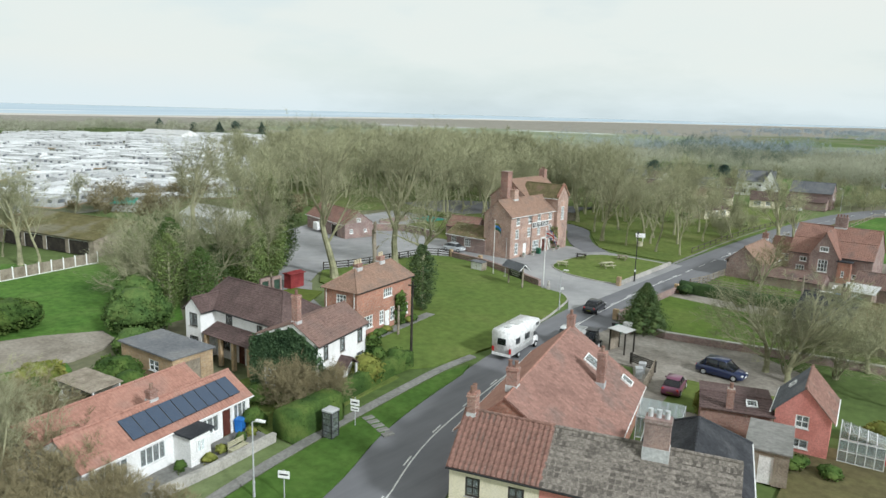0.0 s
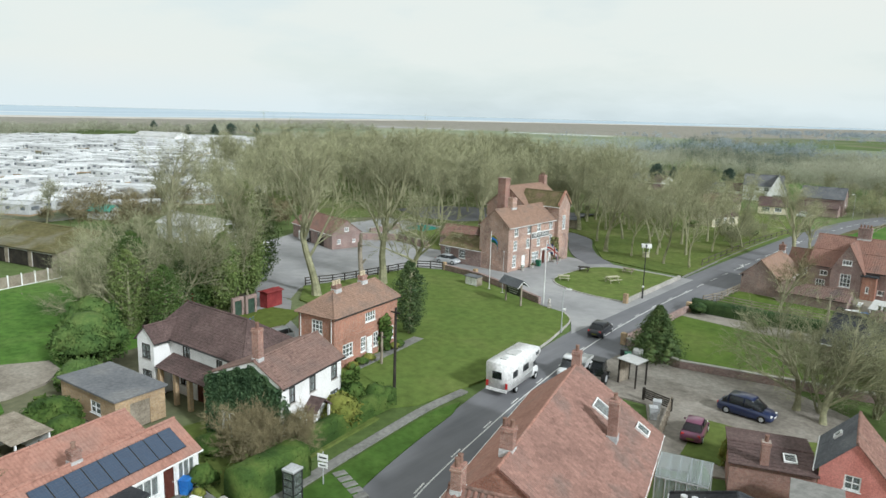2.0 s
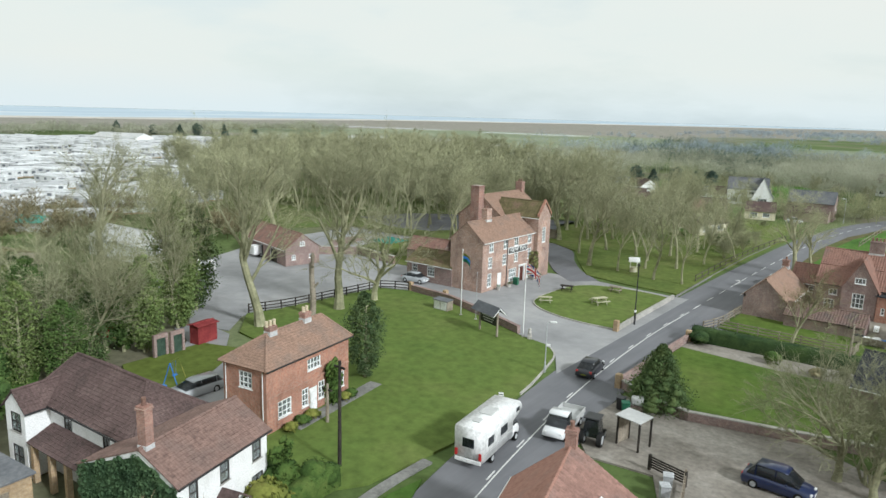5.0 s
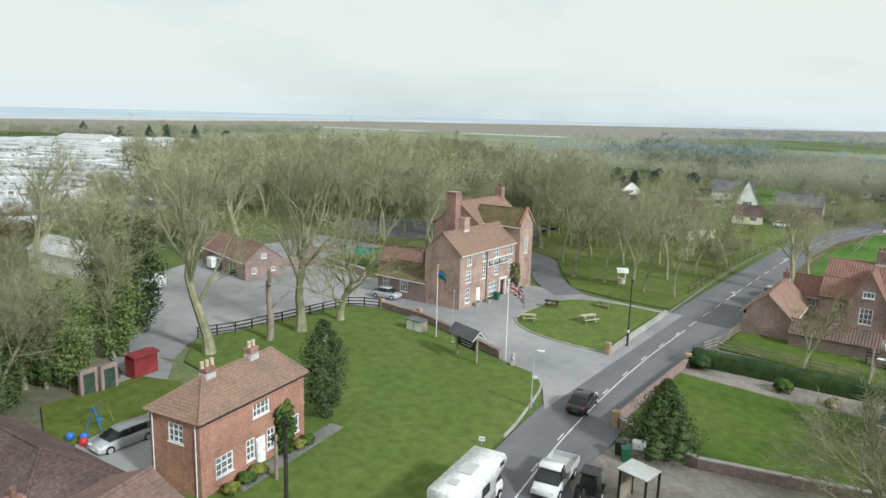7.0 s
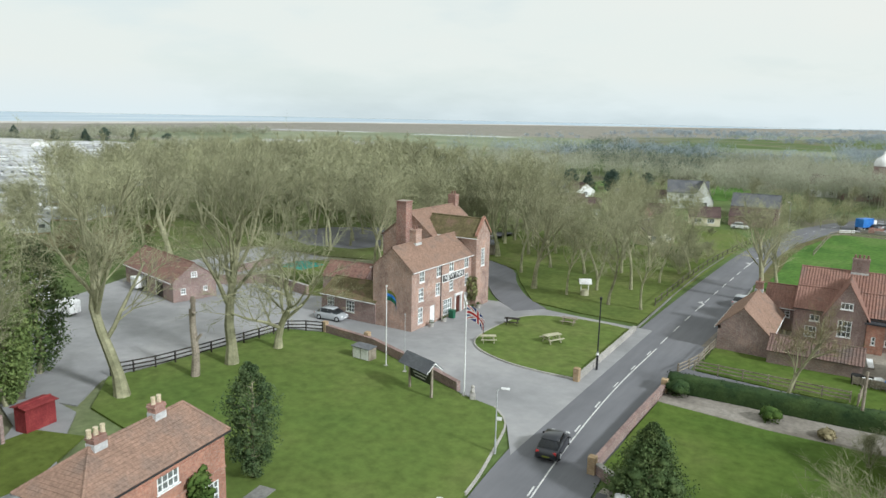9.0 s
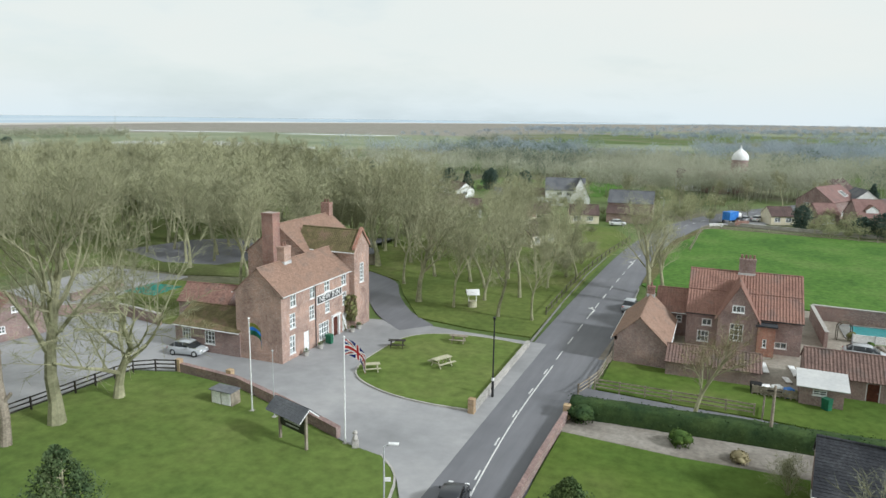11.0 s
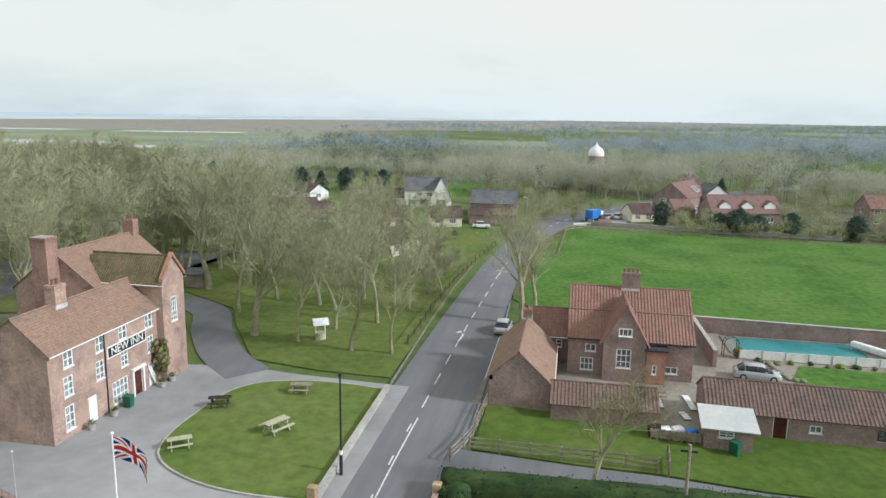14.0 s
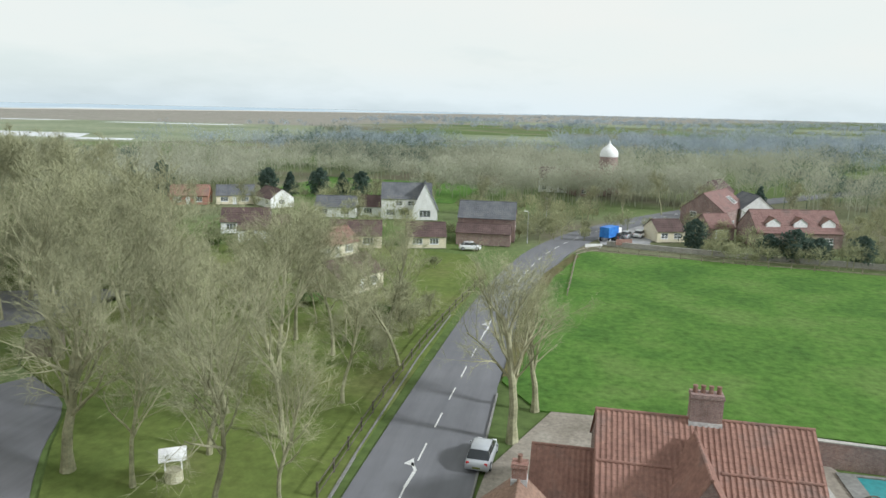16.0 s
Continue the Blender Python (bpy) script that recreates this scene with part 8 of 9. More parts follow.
def car(x, y, yaw, paint, label, L=4.2, Wd=1.75, H=1.46, estate=False, group="parked cars", z=0.0):
    """A hatchback or estate; it faces local +x."""
    t = thing("car", pose(x, y, z, 0, 0, yaw), label, "car", group)
    h, w = L / 2, Wd / 2
    bm = bmesh.new()
    loft(bm, [(-h, 0.35, 0.72, w * 0.82, w * 0.8), (-h + 0.12, 0.24, 0.9, w * 0.95, w * 0.9), (-h * 0.55, 0.2, 0.95, w, w * 0.95), (0, 0.19, 0.93, w, w * 0.95), (h * 0.45, 0.2, 0.92, w, w * 0.94), (h * 0.8, 0.22, 0.78, w * 0.97, w * 0.88), (h - 0.1, 0.26, 0.66, w * 0.9, w * 0.78), (h, 0.34, 0.58, w * 0.8, w * 0.7)])
    part("body", bm, PAINTS[paint], t, smooth=True)
    back = -h + (0.18 if estate else 0.35)
    bm = bmesh.new()
    loft(bm, [(back, 0.88, 1.0, w * 0.86, w * 0.8), (back + (0.3 if estate else 0.55), 0.88, H - 0.07, w * 0.88, w * 0.7), (0.1, 0.88, H - 0.03, w * 0.9, w * 0.74), (0.55, 0.88, H - 0.1, w * 0.9, w * 0.72), (h * 0.62, 0.86, 0.95, w * 0.86, w * 0.8)])
    part("glasshouse", bm, "car_glass", t, smooth=True)
    bm = bmesh.new()
    loft(bm, [(back + (0.28 if estate else 0.52), H - 0.09, H - 0.04, w * 0.7, w * 0.68), (-0.3, H - 0.06, H, w * 0.74, w * 0.7), (0.3, H - 0.08, H - 0.015, w * 0.74, w * 0.7), (0.62, H - 0.15, H - 0.1, w * 0.7, w * 0.68)])
    part("roof", bm, PAINTS[paint], t, smooth=True)
    bm = bmesh.new()
    for s in (-1, 1):
        for x0, x1 in ((-0.12, -0.04), (back + 0.5, back + 0.6)):
            v = [bm.verts.new(p) for p in ((x0, s * (w * 0.905), 0.9), (x1, s * (w * 0.905), 0.9), (x1, s * (w * 0.755), H - 0.07), (x0, s * (w * 0.755), H - 0.07))]
            bm.faces.new(v)
    bmesh.ops.solidify(bm, geom=bm.faces[:], thickness=0.02)
    part("pillar", bm, PAINTS[paint], t)
    for s in (-1, 1):
        for wx in (-h * 0.62, h * 0.64):
            wheel(t, wx, s * (w - 0.1))
        bm = bmesh.new()
        rbox(bm, h - 0.2, h - 0.06, s * w * 0.62 - 0.16, s * w * 0.62 + 0.16, 0.56, 0.7, 0.03)
        part("headlight", bm, "plastic_white", t)
        bm = bmesh.new()
        rbox(bm, -h + 0.02, -h + 0.12, s * w * 0.72 - 0.11, s * w * 0.72 + 0.11, 0.62, 0.86, 0.03)
        part("tail_light", bm, "red_paint", t)
        bm = bmesh.new()
        rbox(bm, 0.55, 0.7, s * (w + 0.07) - 0.07, s * (w + 0.07) + 0.07, 0.92, 1.05, 0.03)
        part("mirror", bm, PAINTS[paint], t)
    for s in (-1, 1):
        bm = bmesh.new()
        box(bm, s * h - 0.015, s * h + 0.015, -0.26, 0.26, 0.42, 0.53)
        part("plate_bar", bm, "paint_white" if s > 0 else "hedge_yellow", t)
    return t


car(-67.6, 94.6, 8, "silver", "silver hatchback parked by the inn's annex", 3.9)
car(-55.2, 51.2, 270, "silver", "silver estate car parked behind the cottage", 4.5, estate=True)
car(-13.2, 67.0, -2, "navy", "dark blue off-road car parked on the drive", 4.4, 1.85, 1.68)
car(-15.0, 60.2, 100, "maroon", "small dark pink hatchback parked on the drive", 3.7, 1.62)
car(-32.3, 78.4, 98, "black", "black saloon car driving along the road", 4.3, group="cars on the road")
car(-3.0, 121.9, -5, "silver", "silver car parked in the farmyard", 4.2)
car(-28.0, 131.2, 87, "silver", "silver car parked by the roadside", 4.2, z=0.02)
car(-40.3, 205.0, 10, "white", "small white car parked by the far houses", 3.9)
for i, (x, y, a, p) in enumerate(((-12.5, 226, 70, "silver"), (-9.8, 228, 70, "white"), (-7.2, 230, 70, "navy"), (-4.6, 232, 70, "silver"), (-14.2, 223.6, 70, "black"))):
    car(x, y, a, p, "car parked in a row at the bend, %s" % p, 4.2)


def motorhome(x, y, yaw):
    t = thing("motorhome", pose(x, y, 0, 0, 0, yaw), "large white coachbuilt motorhome on the road", "motorhome")
    bm = bmesh.new()
    prism(bm, [(-3.3, 0.55), (1.6, 0.55), (1.6, 1.75), (3.05, 2.2), (3.2, 2.5), (2.9, 2.95), (-3.2, 3.0), (-3.4, 2.8)], 1, -1.12, 1.12)
    bmesh.ops.bevel(bm, geom=bm.edges[:], offset=0.09, segments=2, affect="EDGES")
    part("body", bm, "plastic_white", t, smooth=True)
    bm = bmesh.new()
    loft(bm, [(1.4, 0.4, 1.3, 1.0, 0.95), (2.3, 0.38, 1.25, 1.0, 0.93), (3.05, 0.4, 1.1, 0.95, 0.85), (3.3, 0.45, 0.9, 0.85, 0.8)])
    part("cab", bm, "plastic_white", t, smooth=True)
    bm = bmesh.new()
    loft(bm, [(1.5, 1.2, 2.05, 0.98, 0.85), (2.2, 1.2, 2.0, 0.96, 0.82), (3.0, 1.12, 1.25, 0.9, 0.85)])
    part("cab_glass", bm, "car_glass", t, smooth=True)
    for s in (-1, 1):
        for wx in (-1.7, 2.3):
            wheel(t, wx, s * 0.98, 0.34, 0.22)
        for x0, x1, z0, z1 in ((-2.6, -1.7, 1.55, 2.15), (-0.6, 0.5, 1.55, 2.15), (2.0, 2.6, 2.35, 2.65)):
            bm = bmesh.new()
            rbox(bm, x0, x1, s * 1.13 - 0.02, s * 1.13 + 0.02, z0, z1, 0.015)
            part("window", bm, "car_glass", t)
        bm = bmesh.new()
        box(bm, -3.2, 1.6, s * 1.125 - 0.008, s * 1.125 + 0.008, 1.15, 1.22)
        part("stripe", bm, "sheet_grey", t)
        bm = bmesh.new()
        rbox(bm, -3.44, -3.36, s * 0.92 - 0.1, s * 0.92 + 0.1, 0.8, 1.3, 0.02)
        part("tail_light", bm, "red_paint", t)
    bm = bmesh.new()
    rbox(bm, -3.43, -3.38, -0.45, 0.45, 1.55, 2.2, 0.02)
    part("rear_window", bm, "car_glass", t)
    bm = bmesh.new()
    rbox(bm, -3.47, -3.36, -1.0, 1.0, 0.45, 0.72, 0.03)
    part("bumper", bm, "plastic_white", t)
    for x0, x1, y0, y1 in ((-0.9, 0.4, -0.5, 0.5), (-2.4, -1.8, -0.3, 0.3)):
        bm = bmesh.new()
        rbox(bm, x0, x1, y0, y1, 2.98, 3.1, 0.03)
        part("roof_vent", bm, "sheet_grey", t)
    return t


motorhome(-30.95, 59.3, 98)


def pickup(x, y, yaw):
    t = thing("pickup_truck", pose(x, y, 0, 0, 0, yaw), "white pickup truck with an open load bed", "pickup truck")
    bm = bmesh.new()
    loft(bm, [(-2.5, 0.45, 0.75, 0.85, 0.85), (-2.45, 0.42, 0.8, 0.87, 0.87), (0.6, 0.4, 0.8, 0.9, 0.88), (0.7, 0.35, 1.05, 0.9, 0.86), (1.7, 0.35, 1.05, 0.9, 0.85), (2.4, 0.38, 0.95, 0.85, 0.75), (2.55, 0.45, 0.8, 0.8, 0.7)])
    part("body", bm, PAINTS["white"], t, smooth=True)
    bm = bmesh.new()
    loft(bm, [(0.45, 1.0, 1.9, 0.86, 0.74), (1.1, 1.0, 1.92, 0.86, 0.74), (1.95, 1.0, 1.1, 0.82, 0.76)])
    part("cab_glass", bm, "car_glass", t, smooth=True)
    bm = bmesh.new()
    loft(bm, [(0.4, 1.85, 1.95, 0.74, 0.72), (1.15, 1.85, 1.96, 0.75, 0.72), (1.35, 1.7, 1.78, 0.74, 0.72)])
    part("roof", bm, PAINTS["white"], t, smooth=True)
    bm = bmesh.new()
    for y0, y1, x0, x1 in ((-0.95, -0.9, -2.5, 0.3), (0.9, 0.95, -2.5, 0.3), (-0.95, 0.95, -2.5, -2.45), (-0.95, 0.95, 0.25, 0.3)):
        box(bm, x0, x1, y0, y1, 0.8, 1.2)
    box(bm, -2.45, 0.25, -0.9, 0.9, 0.8, 0.84)
    part("load_bed", bm, "sheet_grey", t)
    for s in (-1, 1):
        for wx in (-1.5, 1.75):
            wheel(t, wx, s * 0.82, 0.34, 0.22)
        bm = bmesh.new()
        rbox(bm, 2.42, 2.55, s * 0.6 - 0.15, s * 0.6 + 0.15, 0.68, 0.86, 0.03)
        part("headlight", bm, "plastic_white", t)
    return t


pickup(-28.35, 65.6, 279)

# ---- the yard beside the pink-tiled house ----
cp = thing("canopy", pose(-24.2, 66.2, 0, 0, 0, -12), "lean-to canopy with a pale sheet roof on posts", "canopy")
for x, y in ((0, 0), (1.85, 0), (0, 1.5), (1.85, 1.5)):
    bm = bmesh.new()
    box(bm, x - 0.06, x + 0.06, y - 0.06, y + 0.06, 0, 2.3)
    part("post", bm, "wood_dark", cp)
bm = bmesh.new()
rbox(bm, -0.15, 2.0, -0.1, 1.6, 2.3, 2.38, 0.02, pose(0, 0, 0, 3))
part("roof", bm, "sheet_grey", cp)
bm = bmesh.new()
box(bm, -0.03, 0.03, 0, 1.5, 0, 2.2)
part("side_panel", bm, "wood_grey", cp)
tr = thing("tractor", pose(-25.7, 65.4, 0, 0, 0, 100), "small dark garden tractor with a cab", "tractor")
bm = bmesh.new()
rbox(bm, 0.2, 1.3, -0.35, 0.35, 0.6, 1.15, 0.08)
part("bonnet", bm, "metal_black", tr)
bm = bmesh.new()
loft(bm, [(-0.9, 0.7, 2.0, 0.6, 0.5), (-0.3, 0.7, 2.1, 0.62, 0.52), (0.25, 0.7, 1.95, 0.6, 0.5)])
part("cab_glass", bm, "car_glass", tr)
bm = bmesh.new()
rbox(bm, -0.95, 0.3, -0.6, 0.6, 2.08, 2.2, 0.05)
part("cab_roof", bm, "metal_black", tr)
for s in (-1, 1):
    wheel(tr, -0.6, s * 0.65, 0.55, 0.35)
    wheel(tr, 1.0, s * 0.5, 0.35, 0.25)
tk = thing("oil_tank", pose(-25.4, 72.9, 0, 0, 0, 15), "pale oil tank on a brick stand", "oil tank")
bm = bmesh.new()
rbox(bm, -0.5, 0.5, -0.35, 0.35, 0.55, 1.25, 0.15)
part("tank", bm, "sheet_grey", tk)
bm = bmesh.new()
box(bm, -0.45, 0.45, -0.3, 0.3, 0, 0.55)
part("stand", bm, "brick_brown", tk)
for x, y, mt, lab in ((-26.6, 72.4, "metal_black", "black wheeled bin at the drive entrance"), (-25.9, 71.7, "plastic_green", "green wheeled bin at the drive entrance"), (-8.4, 105.3, "plastic_green", "dark green wheeled bin by the store"), (-35.6, 30.1, "plastic_blue", "blue barrel by the cottage"), (-18.6, 60.9, "metal_grey", "grey metal bin in the yard"), (-18.9, 62.3, "metal_grey", "grey metal bin in the yard")):
    b = thing("wheelie_bin", pose(x, y, 0, 0, 0, x * 37 % 90), lab, "bin", "bins")
    bm = bmesh.new()
    prism(bm, [(-0.25, 0.05), (0.25, 0.05), (0.31, 0.98), (-0.31, 0.98)], 1, -0.33, 0.33)
    part("body", bm, mt, b)
    bm = bmesh.new()
    rbox(bm, -0.34, 0.34, -0.37, 0.37, 0.98, 1.06, 0.03)
    part("lid", bm, mt, b)
# conservatory and low roof behind the row
cv = thing("conservatory", pose(-13.2, 48.3, 0, 0, 0, 14), "white-framed glass lean-to full of plants", "conservatory")
bm = bmesh.new()
for i in range(6):
    x = i * 0.62
    for y, z in ((0, 2.2), (2.4, 2.7)):
        box(bm, x - 0.03, x + 0.03, y - 0.03, y + 0.03, 0, z)
    box(bm, x - 0.02, x + 0.02, 0, 2.45, -0.02, 0.03, pose(0, 0, 2.22, 11.7))
for z in (0.6, 2.16):
    box(bm, 0, 3.1, -0.03, 0.03, z, z + 0.06)
part("frame", bm, "metal_grey", cv)
bm = bmesh.new()
box(bm, 0, 3.1, 0.0, 2.44, 0.035, 0.045, pose(0, 0, 2.22, 11.7))
box(bm, 0.02, 3.08, -0.006, 0.006, 0.65, 2.15)
gp = part("pane", bm, "glass", cv)
gp.visible_shadow = False
bush(-11.9, 52.3, 0.9, 2.0, "hedge", "leafy plant growing by the conservatory", 95, 300)
sh2 = house("low_outhouse", -10.3, 53.2, 20, 5.0, 5.2, 2.3, 2.55, "low outhouse with a nearly flat mossy brown roof", "outhouse", "brick_stack", "tile_brown", gutter=False, tile=0.3, row=0.4, amp=0.008)
chimney(sh2, 2.0, 0.35, 2.0, 3.9, 0.5, 0.5, "brick_stack", 1, False)
rooflight(sh2, pose(3.2, 0.9, 2.36, 5.5), 0.8, 1.0)
bush(-11.6, 56.6, 0.5, 2.3, "hedge_yellow", "tall yellow-green clipped shrub by the outhouse", 97, 260)
fl = thing("flat_roof_annexe", pose(-5.6, 48.6, 0, 0, 0, 12), "pale flat-roofed annexe with a white door", "annexe")
bm = bmesh.new()
wall_cells(bm, 2.6, 0, 2.3, 0.2, [(0.8, 0, 0.9, 2.0)], pose(0, 0, 0))
wall_cells(bm, 4.4, 0, 2.3, 0.2, [], pose(2.6, 0.2, 0, 0, 0, 90))
wall_cells(bm, 4.4, 0, 2.3, 0.2, [], pose(0, 4.6, 0, 0, 0, -90))
wall_cells(bm, 2.6, 0, 2.3, 0.2, [], pose(2.6, 4.8, 0, 0, 0, 180))
part("wall", bm, "wood_grey", fl)
door(fl, pose(0.8, 0, 0), 0.9, 2.0)
bm = bmesh.new()
rbox(bm, -0.15, 2.75, -0.15, 4.95, 2.3, 2.44, 0.02)
part("roof", bm, "paving", fl)
gy2 = thing("gas_cylinder", pose(1.4, 57.5, 0), "red gas cylinder beside the greenhouse", "gas cylinder")
bm = bmesh.new()
tube(bm, (0, 0, 0), (0, 0, 1.1), 0.22, 0.22, 14)
tube(bm, (0, 0, 1.1), (0, 0, 1.3), 0.2, 0.06, 14)
part("body", bm, "red_paint", gy2)

# ---- the dark-roofed house by the lawn ----
dk = house("slate_cottage", -11.6, 84.6, -6, 5.6, 6.4, 2.5, 4.75, "low brick cottage roofed in dark slate and mossy tiles", "cottage", "brick_brown", "slate", tile=0.3, row=0.22, amp=0.004, openings=[("left", W, 2.6, 0.8, 1.0, 1.2, (2, 2))])
dk2 = house("mossy_end", -11.6 + 5.75 * math.cos(radians(6)), 84.6 - 5.75 * math.sin(radians(6)), -6, 7.4, 6.4, 2.5, 4.7, "mossy end", "cottage", "brick_brown", "tile_mossy", tile=0.3, row=0.34, amp=0.03)
merge(dk2, dk)
chimney(dk, 4.0, 3.3, 4.2, 5.9, 0.75, 0.6, "brick_brown", 2, False, pot="metal_black")

# ---- pool and yard things ----
pl = thing("swimming_pool", pose(0, 0, 0), "turquoise covered outdoor swimming pool", "swimming pool")
bm = bmesh.new()
for x0, x1, y0, y1 in ((-3.9, 11.6, 129.0, 129.9), (-3.9, 11.6, 134.7, 135.0), (-3.9, -2.7, 129.9, 134.7), (9.9, 11.6, 129.9, 134.7)):
    box(bm, x0, x1, y0, y1, -0.1, 0.14)
part("surround", bm, "paving", pl)
bm = bmesh.new()
box(bm, -2.7, 9.9, 129.9, 134.7, -0.2, 0.05)
part("water", bm, "pool_cover", pl, "turquoise water surface")
sd = thing("pool_slide", pose(9.3, 133.6, 0.14, 0, 0, -52), "long white low pool cover roller", "pool roller")
bm = bmesh.new()
rbox(bm, 0, 4.6, -0.35, 0.35, 0.15, 0.85, 0.2)
part("roll", bm, "plastic_white", sd)
for x in (0.3, 4.3):
    bm = bmesh.new()
    box(bm, x - 0.06, x + 0.06, -0.4, 0.4, 0, 0.3)
    part("foot", bm, "metal_grey", sd)
ag = thing("garden_arch", pose(-4.9, 128.0, 0, 0, 0, 12), "thin dark metal rose arch by the pool", "garden arch")
for y in (-0.25, 0.25):
    bm = bmesh.new()
    for x in (0, 1.5):
        tube(bm, (x, y, 0), (x, y, 1.5), 0.05, 0.05, 6)
    for i in range(9):
        a0 = math.pi * i / 9
        tube(bm, (0.75 + 0.75 * math.cos(a0), y, 1.5 + 0.6 * math.sin(a0)), (0.75 + 0.75 * math.cos(a0 + 0.36), y, 1.5 + 0.6 * math.sin(a0 + 0.36)), 0.05, 0.05, 6)
    part("hoop", bm, "wood_worn", ag)
bm = bmesh.new()
for i in range(6):
    a0 = math.pi * (i + 0.5) / 6
    x, z = 0.75 + 0.75 * math.cos(a0), 1.5 + 0.6 * math.sin(a0)
    tube(bm, (x, -0.25, z), (x, 0.25, z), 0.025, 0.025, 5)
part("rungs", bm, "wood_worn", ag)
bush(-3.3, 127.9, 0.55, 1.2, "climber_dull", "climbing shrub at the foot of the arch", 320, 260)
for i, (x, y, mt, lab) in enumerate(((-13.9, 107.2, "rubber", "black plastic sack against the fence"), (-13.1, 107.1, "plastic_white", "white bulk bag against the fence"), (-12.2, 107.1, "plastic_white", "white bulk bag against the fence"), (-11.2, 107.1, "plastic_blue", "blue tarpaulin bundle against the fence"))):
    b = thing("bulk_bag", pose(x, y, 0, 0, 0, 12 * i), lab, "bag", "bags by the fence")
    bm = bmesh.new()
    rbox(bm, -0.46, 0.46, -0.4, 0.4, 0, 0.95 - 0.12 * (i % 2), 0.12)
    for v in bm.verts:
        v.co += Vector((noise.noise(v.co * 2 + Vector((i, 0, 0))), noise.noise(v.co * 2 + Vector((0, i, 3))), 0)) * 0.12
    part("sack", bm, mt, b, smooth=True)
bf = rail_fence([(-14.2, 106.6), (-10.6, 106.4)], 0.9, 0.45, "wood_grey", "low grey board fence by the store", 5)
for i, (x, y, a, s) in enumerate(((-12.5, 112.6, 88, 1.9), (-9.8, 112.7, 90, 1.9), (-10.6, 110.6, 96, 0.9))):
    b = thing("board_stack", pose(x, y, 0.04, 0, 0, a), "pale boards lying in the cluttered yard", "boards", "boards in the yard")
    for k in range(3):
        bm = bmesh.new()
        box(bm, 0, 1.6 * s, 0, 0.55, 0.05 * k, 0.05 * k + 0.045, pose(0.04 * k, 0, 0, 0, 0, 3 * k))
        part("board", bm, "wood_grey" if k < 2 else "paint_white", b)
ch2 = thing("garden_bench", pose(-32.7, 28.2, 0.05, 0, 0, 101), "weathered wooden garden bench on the terrace", "bench")
bm = bmesh.new()
for k in range(4):
    box(bm, -0.75, 0.75, k * 0.12, k * 0.12 + 0.1, 0.42, 0.46)
for x in (-0.68, 0.68):
    box(bm, x - 0.04, x + 0.04, 0, 0.5, 0, 0.42)
    box(bm, x - 0.04, x + 0.04, 0.46, 0.54, 0.42, 0.95)
for k in range(3):
    box(bm, -0.75, 0.75, 0.48, 0.52, 0.55 + k * 0.14, 0.64 + k * 0.14)
part("slats", bm, "wood_pale", ch2)
sheet("terrace", [(-32.0, 21.0), (-32.2, 25.5), (-33.0, 31.0), (-36.0, 31.0), (-34.4, 22.5), (-33.6, 19)], 0.08, "paving", "grey paved terrace before the low cottage", "terrace")
for i, (x, y) in enumerate(((-33.6, 27.2), (-33.9, 29.0), (-34.4, 30.2), (-33.3, 24.0), (-33.1, 26.0))):
    bush(x, y, 0.5, 0.7 + 0.2 * (i % 2), ("hedge_yellow", "hedge")[i % 2], "small potted shrub on the terrace", 120 + i, 160, z=0.08)
lg = thing("log_shed", pose(-50.6, 23.6, 0, 0, 0, 8), "open log store with a patched sheet roof", "log store")
bm = bmesh.new()
for x in (0, 4.6):
    for y in (0, 2.2):
        box(bm, x - 0.06, x + 0.06, y - 0.06, y + 0.06, 0, 1.9)
box(bm, 0, 4.6, 2.15, 2.2, 0, 1.9)
box(bm, 0, 0.05, 0, 2.2, 0, 1.9)
part("frame", bm, "paint_white", lg)
bm = bmesh.new()
for i in range(5):
    rbox(bm, -0.2 + i * 1.0, 0.85 + i * 1.0, -0.3, 2.5, 1.9 + 0.02 * (i % 2), 1.95 + 0.02 * (i % 2), 0.01, pose(0, 0, 0, 2))
part("roof", bm, "wood_grey", lg)
sw = thing("swing", pose(-58.9, 51.5, 0.14, 0, 0, 30), "child's swing frame in yellow and blue", "swing")
for y, mt in ((-0.8, "plastic_blue"), (0.8, "hedge_yellow")):
    bm = bmesh.new()
    tube(bm, (-0.6, y, 0), (0, y * 0.9, 1.9), 0.04, 0.04, 8)
    tube(bm, (0.6, y, 0), (0, y * 0.9, 1.9), 0.04, 0.04, 8)
    part("leg", bm, mt, sw)
bm = bmesh.new()
tube(bm, (0, -0.75, 1.9), (0, 0.75, 1.9), 0.04, 0.04, 8)
part("beam", bm, "hedge_yellow", sw)
bm = bmesh.new()
rbox(bm, -0.15, 0.15, -0.25, 0.25, 0.5, 0.56, 0.02)
for y in (-0.22, 0.22):
    tube(bm, (0, y, 0.55), (0, y, 1.9), 0.012, 0.012, 5)
part("seat", bm, "plastic_blue", sw)
for x, y, mt in ((-57.6, 49.6, "plastic_blue"), (-56.9, 49.2, "red_paint"), (-58.4, 49.0, "plastic_blue")):
    tb = thing("toy", pose(x, y, 0.14), "bright plastic garden toy on the grass", "toy", "garden toys")
    bm = bmesh.new()
    blob(bm, (0, 0, 0.3), (0.35, 0.3, 0.32), 2, 0.15, 1.5, 3, 0.9)
    part("shell", bm, mt, tb, smooth=True)
tl = thing("small_trailer", pose(-93.3, 77.6, 0, 0, 0, 10), "small white box trailer in the car park", "trailer")
bm = bmesh.new()
